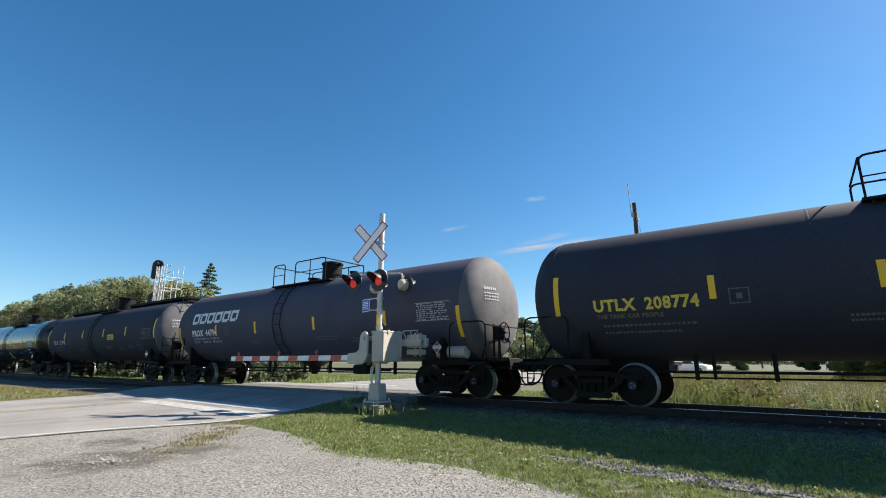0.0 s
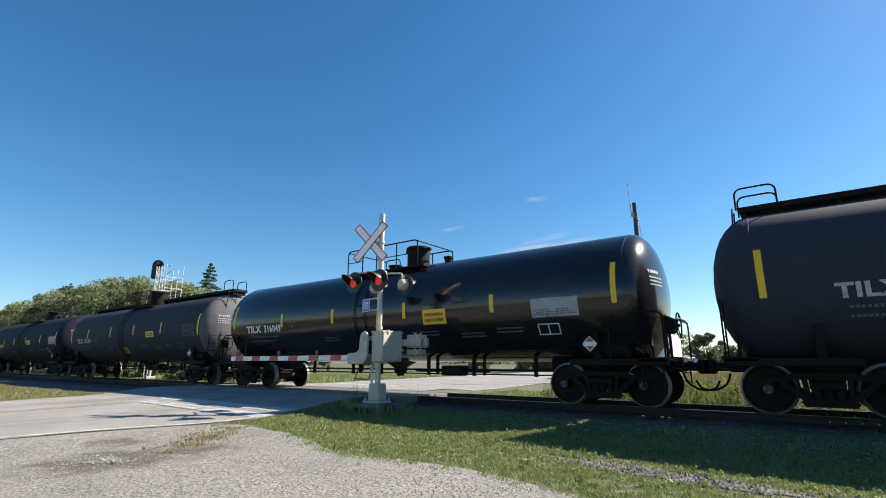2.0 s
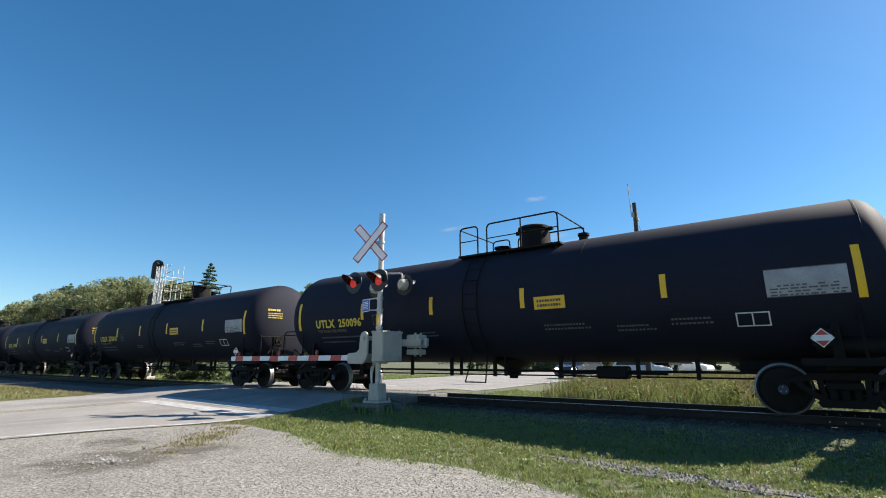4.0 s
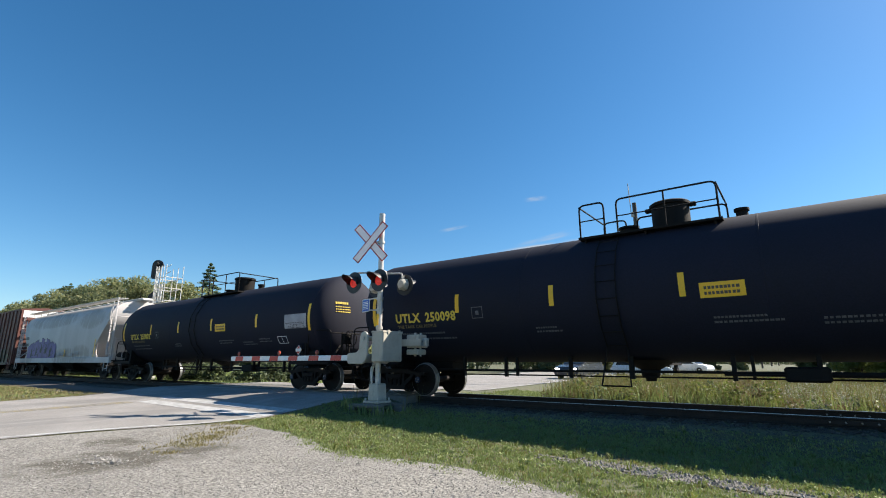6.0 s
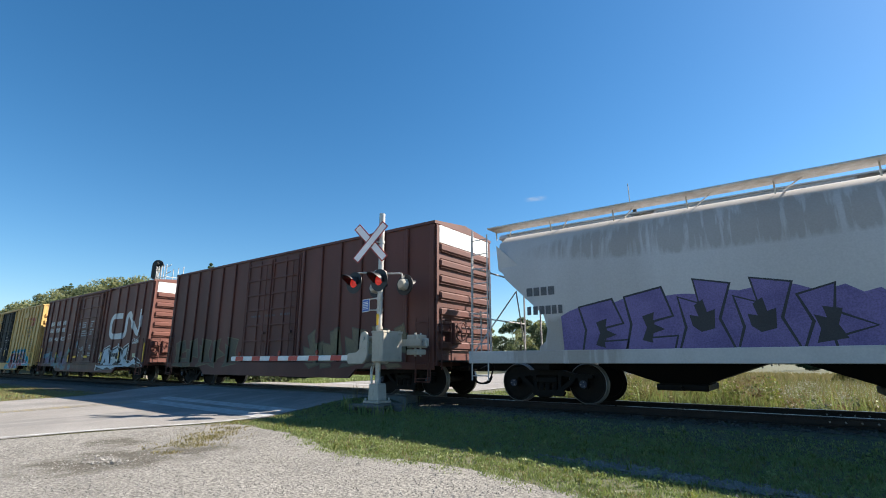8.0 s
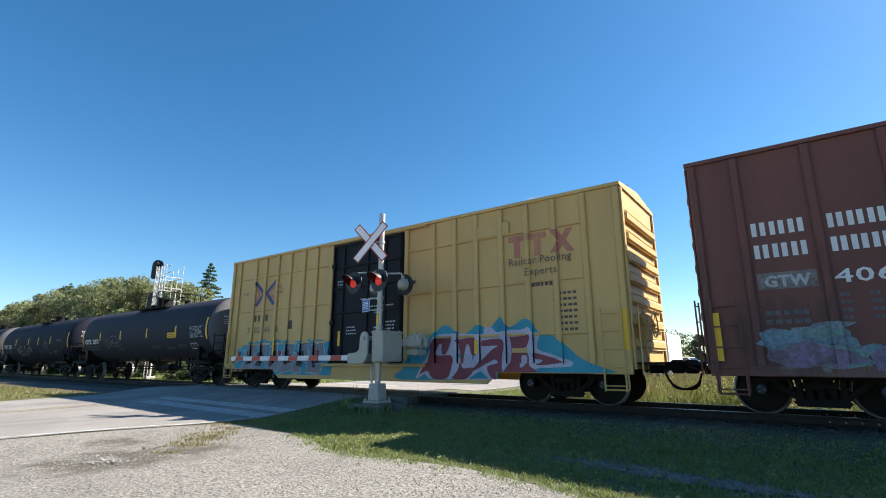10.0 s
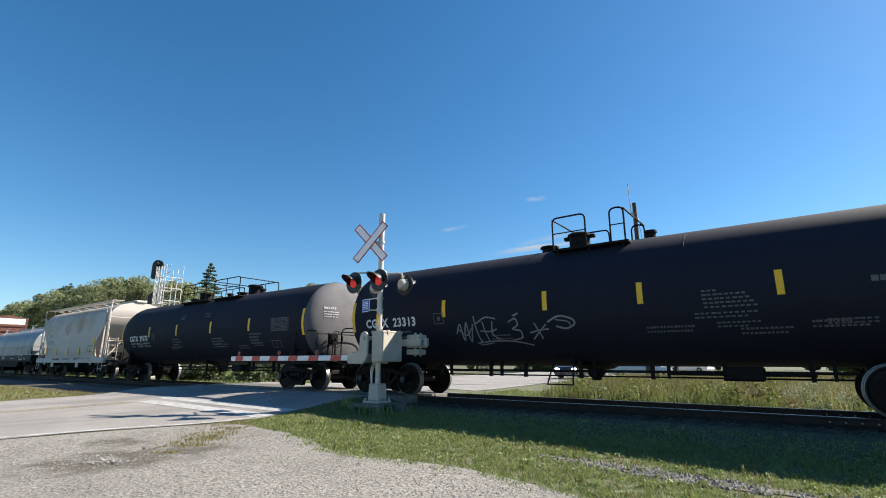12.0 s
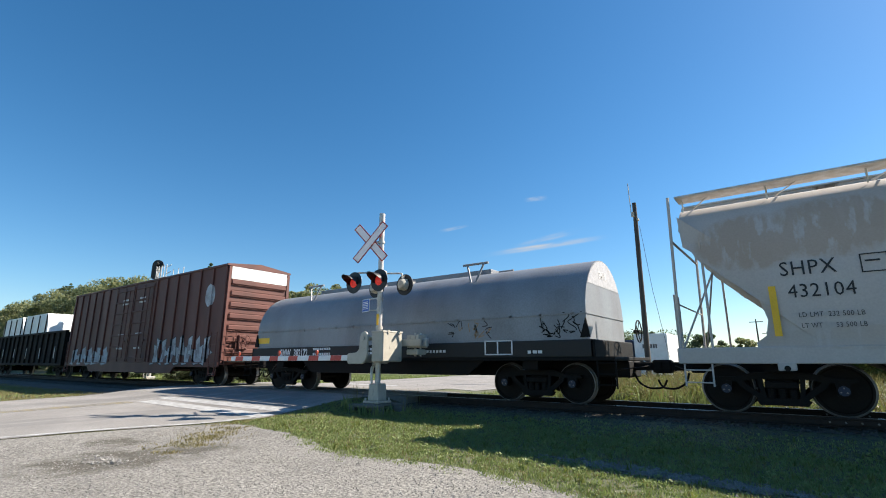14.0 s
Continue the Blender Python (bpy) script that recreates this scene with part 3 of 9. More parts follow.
            for r0, r1 in rails:
                bm = bmesh.new()
                y = s_y * 0.95
                pipe(bm, bend([(r0, y, zt - 0.16), (r0, y, zt + 0.66), (r1, y, zt + 0.66), (r1, y, zt - 0.16)], 0.14), 0.022, 7)
                rod(bm, (r0, y, zt + 0.25), (r1, y, zt + 0.25), 0.015, 6)
                if r1 - r0 > 1.3:
                    rod(bm, ((r0 + r1) / 2, y, zt - 0.16), ((r0 + r1) / 2, y, zt + 0.66), 0.02, 6)
                part("platform_railing", bm, M_UNDER, car)
        for u in (rails[0][0], rails[-1][1]):
            bm = bmesh.new()
            rod(bm, (u, -0.95, zt + 0.62), (u, 0.95, zt + 0.62), 0.02, 6)
            part("end_rail", bm, M_UNDER, car)
    bm = bmesh.new()
    pts = [on_tank(0, a, R, zc, 0.06) for a in (-1.35, -0.8, -0.2, 0.4, 1.0, 1.4)]
    if mark != "CGTX":
        for sx in (-0.22, 0.22):
            pipe(bm, [(-0.4 + sx, p.y, p.z) for p in pts], 0.015, 7)
        for i in range(8):
            p = on_tank(0, -1.3 + i * 0.37, R, zc, 0.06)
            rod(bm, (-0.63, p.y, p.z), (-0.17, p.y, p.z), 0.011, 6)
    for sx in (-0.22, 0.22):
        rod(bm, (-0.4 + sx, pts[0].y, pts[0].z), (-0.4 + sx * 1.4, -1.35, 0.45), 0.018, 6)
    rod(bm, (-0.72, -1.35, 0.45), (-0.08, -1.35, 0.45), 0.016, 6)
    part("ladder", bm, M_UNDER, car)
    if walkway:
        bm = bmesh.new()
        for x0, x1 in ((-h - 0.3, -1.35), (1.25, h + 0.45)):
            box(bm, x0, x1, -0.35, 0.35, zt + 0.08, zt + 0.2, 0.01)
            k = max(2, int((x1 - x0) / 1.4))
            for i in range(k + 1):
                u = x0 + 0.1 + (x1 - x0 - 0.2) * i / k
                box(bm, u - 0.03, u + 0.03, -0.3, 0.3, zt - 0.08, zt + 0.09)
        part("walkway", bm, M_UNDER, car)
        for e in (-1, 1):
            bm = bmesh.new()
            xe = e * (h + 0.35)
            for sy in (-0.33, 0.33):
                pipe(bm, bend([(xe - e * 0.75, sy, zt + 0.15), (xe - e * 0.75, sy, zt + 0.62), (xe, sy, zt + 0.62), (xe, sy, zt + 0.15)], 0.16), 0.02, 7)
            x2 = e * (tc / 2 + 1.3)
            ladder(bm, (x2, -0.75, 1.0), (xe + e * 0.06, -0.32, zt + 0.15), (0, 1, 0), 0.2, 0.012, 0.34)
            part("end_ladder", bm, M_UNDER, car)
    # stripes and writing
    for u in (-end_u, *stripe_u, end_u):
        bm = bmesh.new()
        a0, a1 = end_a if abs(u) == end_u else stripe_a
        u = u + tail * 0.6 if u == -end_u else u
        decal(bm, u - 0.06, u + 0.06, a1, a0, R, zc)
        part("reflector_stripe", bm, M_YELLOW, car)
    tm = text_mat or M_WTEXT
    bm = bmesh.new()
    tank_text(bm, mark, mark_u, mark_a, 0.35, R, zc, width=0.23 * len(mark), bold=0.014)
    part("stencil_mark", bm, tm, car)
    bm = bmesh.new()
    tank_text(bm, number, mark_u + 1.1, mark_a, 0.35, R, zc, width=0.172 * len(number), bold=0.012)
    part("stencil_number", bm, tm, car)
    for k, line in enumerate(lines):
        bm = bmesh.new()
        tank_text(bm, line, mark_u + 0.05, mark_a - 0.17 - 0.145 * k, 0.13, R, zc, width=0.073 * len(line), bold=0.003)
        part("stencil_line", bm, M_PALETEXT if tm is M_WTEXT else M_YDIM, car, kind="stuff")
    for k in range(0 if len(lines) > 1 else 2):
        wd = rng.uniform(1.5, 1.9)
        bm = bmesh.new()
        tank_bars(bm, rng, mark_u + 0.15, mark_a - 0.2 - 0.17 * (k + len(lines)), wd, 0.055, 20, R, zc)
        part("small_stencil", bm, M_GTEXT, car, kind="stuff")
    bm = bmesh.new()
    uq = -3.95
    for p in ((0, 0.34, 0.0, 0.02), (0, 0.34, 0.28, 0.30), (0, 0.02, 0, 0.3), (0.32, 0.34, 0, 0.3), (0.12, 0.22, 0.09, 0.2)):
        decal(bm, uq + p[0], uq + p[1], mark_a + p[2], mark_a + p[3], R, zc)
    part("stencil_box", bm, M_GTEXT, car)
    for u, a, wd, k in ((1.6, -0.75, 1.2, 14), (3.3, -0.85, 0.9, 11), (-2.2, -0.8, 0.7, 9), (4.4, -0.75, 0.8, 10)):
        bm = bmesh.new()
        for j in range(2):
            tank_bars(bm, rng, u, a - 0.1 * j, wd * rng.uniform(0.7, 1), 0.045, k, R, zc)
        part("small_stencil", bm, M_GTEXT, car, kind="stuff")
    if panel:
        u0, a0, pw, ph = panel
        bm = bmesh.new()
        if panel_style != "outline":
            decal(bm, u0, u0 + pw, a0, a0 + ph, R, zc, 0.004, 0)
        rows = 9
        for j in range(rows):
            aj = a0 + ph * (j + 0.25) / rows
            if panel_style == "white" and j > 3:
                continue
            at = u0 + 0.06
            while at < u0 + pw - 0.12:
                wd = rng.uniform(0.03, 0.13)
                if rng.random() < 0.8:
                    decal(bm, at, min(at + wd, u0 + pw - 0.04), aj, aj + ph * 0.5 / rows, R, zc, 0.008, 1)
                at += wd + 0.03
        for a in (a0, a0 + ph):
            decal(bm, u0, u0 + pw, a - 0.008, a + 0.008, R, zc, 0.009, 1)
        mats = {"white": [M_PLATE, M_GTEXT], "faint": [M_TANK_GREY, M_GTEXT], "outline": [M_TANK, M_PALETEXT]}[panel_style]
        part("inspection_panel", bm, mats, car, "stencilled inspection panel", kind="stuff")
        bm = bmesh.new()
        u1, a1 = 5.55, -0.95
        for p in ((0, 0.55, 0.0, 0.025), (0, 0.55, 0.27, 0.295), (0, 0.025, 0, 0.29), (0.525, 0.55, 0, 0.29), (0.26, 0.285, 0, 0.29)):
            decal(bm, u1 + p[0], u1 + p[1], a1 + p[2], a1 + p[3], R, zc)
        part("stencil_box", bm, M_WTEXT if panel_style != "faint" else M_GTEXT, car)
    for u, a, wd, ht in yellow or ():
        bm = bmesh.new()
        decal(bm, u, u + wd, a, a + ht, R, zc, 0.005, 0)
        for j in range(2):
            for p, q in bars(rng, wd - 0.16, 0.07, 9):
                decal(bm, u + 0.08 + p, u + 0.08 + q, a + ht * (0.2 + 0.36 * j), a + ht * (0.2 + 0.36 * j) + ht * 0.2, R, zc, 0.009, 1)
        part("yellow_plate", bm, [M_YELLOW, M_BROWNTEXT], car, "yellow notice with dark writing")
    if placard:
        u, a = placard
        bm = bmesh.new()
        g = 0.17
        o = on_tank(u, a, R, zc, 0.03)
        yy = -1.40
        box(bm, u - 0.15, u + 0.15, yy + 0.012, yy + 0.03, o.z - 0.15, o.z + 0.15, 0.004, mat=3)
        rod(bm, (u, yy + 0.03, o.z), (u, yy + 0.5, o.z), 0.03, 6, mat=3)
        for f, mat, off in ((1.0, 0, 0.006), (0.88, 1, 0.010), (0.45, 0, 0.0)):
            d = g * f
            if off:
                patch(bm, [(u - d, yy + 0.012 - off, o.z), (u, yy + 0.012 - off, o.z - d), (u + d, yy + 0.012 - off, o.z), (u, yy + 0.012 - off, o.z + d)], mat)
        patch(bm, [(u - 0.14, yy - 0.002, o.z - 0.05), (u + 0.14, yy - 0.002, o.z - 0.05), (u + 0.14, yy - 0.002, o.z + 0.05), (u - 0.14, yy - 0.002, o.z + 0.05)], 0)
        part("placard", bm, [M_WHITE, M_RED, M_WTEXT, M_UNDER], car, "red and white diamond hazard placard")
    if extra:
        extra(car, R, zc, rng)
    return car


def stroke(bm, pts, width, put, mat=0):
    """A painted stroke through (u, v) points; put lays a point on the surface."""
    p = [Vector((*q, 0)) for q in pts]
    rows = []
    for i, q in enumerate(p):
        d = (p[min(i + 1, len(p) - 1)] - p[max(i - 1, 0)]).normalized()
        nrm = Vector((-d.y, d.x, 0)) * width / 2
        rows.append((bm.verts.new(put(*(q + nrm).to_2d())), bm.verts.new(put(*(q - nrm).to_2d()))))
    for (a, b), (c, d) in zip(rows, rows[1:]):
        bm.faces.new((a, b, d, c)).material_index = mat


def curve_points(pts, n=8):
    """A smooth line through the points."""
    out = []
    q = [pts[0]] + list(pts) + [pts[-1]]
    for a, b, c, d in zip(q, q[1:], q[2:], q[3:]):
        for i in range(n):
            t = i / n
            out.append(tuple(0.5 * (2 * b[k] + (c[k] - a[k]) * t + (2 * a[k] - 5 * b[k] + 4 * c[k] - d[k]) * t * t + (3 * b[k] - a[k] - 3 * c[k] + d[k]) * t ** 3) for k in (0, 1)))
    return out + [tuple(pts[-1])]


def block_mark(car, R, zc, rng):
    """Six white blocks of lettering along the upper side, each with a slot cut in it."""
    for k in range(6):
        bm = bmesh.new()
        u, wd = -6.5 + 0.59 * k, 0.52
        for p, q, a, b in ((0, wd, 0.40, 0.52), (0, 0.12, 0.06, 0.40), (wd - 0.12, wd, 0.12, 0.40), (0.12, wd - 0.12, 0.06, 0.17)):
            decal(bm, u + p, u + q, a, b, R, zc, 0.007)
        part("mark_block", bm, M_WTEXT, car, "white block mark")


def tank_scrawl(car, R, zc, rng):
    def put(u, a):
        return on_tank(u, a + 0.06, R, zc, 0.008)
    tag = [([(-3.25, -0.75), (-3.1, -0.5), (-3.05, -0.95), (-2.9, -0.45), (-2.85, -1.0), (-2.7, -0.5)], 0.04), ([(-3.2, -0.6), (-2.95, -0.8), (-2.75, -0.6)], 0.035), ([(-2.65, -0.3), (-2.6, -0.7), (-2.55, -1.0)], 0.04), ([(-2.6, -0.5), (-2.3, -0.35), (-2.0, -0.4)], 0.04),
           ([(-2.4, -0.45), (-2.35, -0.75), (-2.3, -1.0)], 0.035), ([(-2.5, -0.7), (-2.2, -0.72), (-2.0, -0.66)], 0.035), ([(-2.1, -0.45), (-2.15, -0.8), (-1.95, -0.95)], 0.035), ([(-2.7, -1.05), (-2.2, -1.0), (-1.6, -1.02), (-1.1, -1.15)], 0.04), ([(-2.5, -0.95), (-2.6, -1.1), (-2.2, -1.05)], 0.03),
           ([(-1.65, -0.5), (-1.45, -0.42), (-1.4, -0.58), (-1.55, -0.68), (-1.35, -0.74), (-1.35, -0.92), (-1.6, -0.98)], 0.04), ([(-1.5, -0.35), (-1.35, -0.3)], 0.05), ([(-0.95, -0.55), (-0.85, -0.8), (-0.8, -0.98)], 0.04), ([(-1.1, -0.8), (-0.85, -0.74), (-0.6, -0.72)], 0.04), ([(-0.65, -0.6), (-0.85, -0.78), (-1.05, -0.98)], 0.035),
           ([(-0.6, -0.55), (-0.3, -0.42), (0.0, -0.5), (0.05, -0.62), (-0.15, -0.72), (-0.4, -0.66)], 0.045), ([(-0.4, -0.5), (-0.1, -0.56), (-0.05, -0.65)], 0.03)]
    for pts, wd in tag:
        bm = bmesh.new()
        stroke(bm, curve_points(pts), wd, put)
        part("sprayed_stroke", bm, M_GRAF_GREY, car, "grey sprayed scrawl")
    for u, a, wd, n in ((2.72, -0.12, 0.3, 3), (2.72, -0.2, 0.78, 8), (2.72, -0.28, 0.84, 8), (2.74, -0.36, 0.86, 9), (2.74, -0.44, 0.92, 9), (2.55, -0.56, 1.1, 11), (2.55, -0.64, 0.95, 9), (2.92, -0.76, 0.75, 9), (2.92, -0.84, 0.55, 6), (4.62, -0.78, 0.7, 8), (4.62, -0.85, 0.7, 8), (5.28, -0.15, 0.8, 7)):
        bm = bmesh.new()
        tank_bars(bm, rng, u, a + 0.06, wd, 0.034 if u < 5 else 0.10, n, R, zc)
        part("stencil_lines", bm, M_GTEXT, car, kind="stuff")


def tank_tag(car, R, zc, rng):
    def put(u, a):
        return on_tank(u, a, R, zc, 0.008)
    for pts, wd in (([(-3.75, -0.6), (-3.5, -0.3), (-3.3, -0.25), (-3.45, -0.5), (-3.7, -0.72)], 0.035), ([(-3.55, -0.75), (-3.1, -0.62), (-2.3, -0.66), (-1.75, -0.6)], 0.04),
                    ([(-3.15, -0.55), (-3.0, -0.35), (-2.9, -0.55), (-2.8, -0.35)], 0.05), ([(-2.75, -0.52), (-2.7, -0.25), (-2.6, -0.55)], 0.05), ([(-2.5, -0.4), (-2.4, -0.55), (-2.3, -0.38)], 0.05),
                    ([(-2.2, -0.55), (-2.15, -0.38), (-2.05, -0.52), (-1.95, -0.36)], 0.05), ([(-3.2, -0.2), (-2.6, -0.08), (-2.0, -0.2), (-1.85, -0.45)], 0.03)):
        bm = bmesh.new()
        stroke(bm, curve_points(pts), wd * 0.55, put)
        part("sprayed_stroke", bm, M_GRAF_GREY, car, "grey sprayed scrawl")


def tank_lines(car, R, zc, rng):
    for u, a, wd in ((-1.95, -0.45, 0.8), (1.44, -0.5, 1.0), (-1.37, 0.6, 0.55), (0.66, 0.6, 0.62), (4.2, -0.4, 0.9)):
        bm = bmesh.new()
        for j in range(4 if abs(a) < 0.52 else 2):
            tank_bars(bm, rng, u, a - 0.12 * j, wd * rng.uniform(0.6, 1), 0.06, int(10 * wd), R, zc)
        part("stencil_lines", bm, M_GTEXT, car, kind="stuff")


# ---- painted shapes on flat, ribbed sides ----
def side_decal(bm, outline, ribs, y_flat, y_rib, mat=0, half=0.078):
    """Fills an outline of (x, z) on a ribbed side: cut into upright slices, which step out over each rib."""
    cuts = sorted({x for x, _ in outline})
    lo, hi = cuts[0], cuts[-1]
    for r in ribs:
        cuts += [x for x in (r - half, r + half) if lo < x < hi]
    cuts = sorted(set(cuts))
    n = len(outline)

    def spans(x):
        zs = []
        for i in range(n):
            (x0, z0), (x1, z1) = outline[i], outline[(i + 1) % n]
            if (x0 <= x < x1) or (x1 <= x < x0):
                zs.append(((z0 + (z1 - z0) * (x - x0) / (x1 - x0)), x0, z0, x1, z1))
        return sorted(zs)
    y_sill = y_rib - 0.012
    before = []
    for a, b in zip(cuts, cuts[1:]):
        if b - a < 1e-5:
            continue
        m = (a + b) / 2
        y = y_rib if any(abs(m - r) < half for r in ribs) else y_flat
        zs = spans(m)
        foot = -1.0 if not ribs else 0.45 if abs(m) < 4.55 else 0.72
        now = []
        for p, q in zip(zs[::2], zs[1::2]):
            def at(e, x):
                return max(foot, e[2] + (e[4] - e[2]) * (x - e[1]) / (e[3] - e[1]))
            edges = (at(p, a), at(p, b), at(q, b), at(q, a))
            bands = [(y, -9.0, 9.0)] if not ribs else [(y, 0.92, 9.0), (y_sill, -9.0, 0.92)]
            for yy, z0, z1 in bands:
                pa, pb, qb, qa = (min(max(z, z0), z1) for z in edges)
                if qa - pa > 1e-4 or qb - pb > 1e-4:
                    patch(bm, [(a, yy, pa), (b, yy, pb), (b, yy, qb), (a, yy, qa)], mat)
                    now.append((yy, pa, qa, pb, qb))
        # the paint also runs over the sides of the ribs
        for yy, _, _, lo1, hi1 in before:
            for y2, lo2, hi2, _, _ in now:
                z0, z1 = max(lo1, lo2), min(hi1, hi2)
                if abs(yy - y2) > 0.03 and z1 - z0 > 0.01:
                    patch(bm, [(a, yy, z0), (a, y2, z0), (a, y2, z1), (a, yy, z1)], mat)
        before = now


SHAPES = [
    [(0, 0.08), (0.5, -0.02), (0.46, 0.28), (1.12, 0.42), (0.55, 0.62), (0.66, 1.0), (0.08, 0.88), (0.26, 0.5)],
    [(0.08, 0), (0.62, 0.04), (0.52, 0.4), (1.04, 0.34), (0.74, 1.05), (0.3, 0.94), (0.4, 0.6), (-0.06, 0.66)],
    [(0, 0), (1.06, 0.12), (0.8, 0.5), (1.02, 0.94), (0.36, 1.03), (0.46, 0.7), (0.04, 0.8), (0.2, 0.4)],
    [(-0.06, 0.05), (0.9, 0), (1.04, 0.3), (0.5, 0.28), (0.56, 0.54), (0.98, 0.6), (0.8, 1.0), (0.0, 0.9), (0.12, 0.5)],
    [(0.05, 0.2), (0.4, 0), (0.98, 0.1), (1.06, 0.7), (0.72, 0.62), (0.6, 1.04), (0.2, 0.86), (0.34, 0.5), (-0.04, 0.56)],
]


def graffiti(car, x0, x1, z0, z1, ribs, y_flat, y_rib, count, fill, line, seed, cloud=None, rise=0.0, shade=None):
    """Sprayed angular shapes with an outline, over a ragged ground of colour."""
    rng = random.Random(seed)
    step = -0.0025
    lay = 0
    if cloud:
        pts = []
        n = 26
        for i in range(n + 1):
            t = i / n
            pts.append((x0 - 0.45 + (x1 - x0 + 0.9) * t, z1 + (0.34 * math.sin(math.pi * t) ** 0.5 - 0.22) + rng.uniform(-0.09, 0.09)))
        pts += [(x1 + 0.4, z0 - 0.02), (x0 - 0.4, z0 - 0.02)]
        bm = bmesh.new()
        side_decal(bm, pts, ribs, y_flat, y_rib)
        part("sprayed_ground", bm, cloud, car, "sprayed colour behind the graffiti")
        lay = 1
    w = (x1 - x0) / count
    for k in range(count):
        base = rng.choice(SHAPES)
        lean = rng.uniform(-0.1, 0.16)
        up = rise * math.sin(math.pi * (k + 0.5) / count)
        pts = [(x0 + w * (k + 0.04 + 0.92 * (p + lean * (q - 0.5))), z0 + (z1 - z0 + up) * (0.03 + 0.94 * q)) for p, q in base]
        cx, cz = sum(p for p, _ in pts) / len(pts), sum(q for _, q in pts) / len(pts)
        grown = []
        m = len(pts)
        for i in range(m):
            a, b, c = Vector(pts[i - 1]), Vector(pts[i]), Vector(pts[(i + 1) % m])
            d = ((b - a).normalized() + (c - b).normalized())
            d = d.normalized() if d.length > 0.05 else (b - a).normalized()
            nrm = Vector((d.y, -d.x))
            grown.append(tuple(b + nrm * 0.055))
        for outline, mat, name, dy in ((grown, line, "sprayed_outline", lay), (pts, fill, "sprayed_shape", lay + 1)):
            bm = bmesh.new()
            side_decal(bm, [(x, max(z, z0 - 0.05)) for x, z in outline], ribs, y_flat + step * dy, y_rib + step * dy)
            part(name, bm, mat, car)
        if shade:
            other = SHAPES[(SHAPES.index(base) + 2) % len(SHAPES)]
            inner = [(cx + (p - 0.5) * w * 0.42, cz + (q - 0.55) * (z1 - z0) * 0.5) for p, q in other]
            bm = bmesh.new()
            side_decal(bm, inner, ribs, y_flat + step * (lay + 2), y_rib + step * (lay + 2))
            part("sprayed_shade", bm, shade, car)


def sprayed(car, layers, ribs, y_flat, y_rib, rounded=False):
    """Painted outlines, one over the other: (material, label, outline) from the lowest up."""
    for k, (mat, label, outline) in enumerate(layers):
        if rounded:
            outline = curve_points([*outline, outline[0]], 4)[:-1]
        bm = bmesh.new()
        side_decal(bm, outline, ribs, y_flat - 0.002 * k, y_rib - 0.002 * k)
        part("sprayed_shape", bm, mat, car, label)


def side_text(car, text, x, z, size, y, mat, width=None, name="stencil", bold=0.0):
    co, fa = letters(text, size, bold)
    k = width / max(c.x for c in co) if width else 1.0
    bm = bmesh.new()
    vs = [bm.verts.new((x + c.x * k, y, z + c.y)) for c in co]
    for f in fa:
        bm.faces.new([vs[i] for i in f])
    part(name, bm, mat, car)


def side_bars(car, x, z, width, height, count, y, mat, rng, name="stencil_writing"):
    bm = bmesh.new()
    for p, q in bars(rng, width, height, count):
        patch(bm, [(x + p, y, z), (x + q, y, z), (x + q, y, z + height), (x + p, y, z + height)])
    part(name, bm, mat, car, kind="stuff")


def side_plate(car, x0, x1, z0, z1, y, mat, name="reflector", label=""):
    bm = bmesh.new()
    patch(bm, [(x0, y, z0), (x1, y, z0), (x1, y, z1), (x0, y, z1)])
    part(name, bm, mat, car, label)


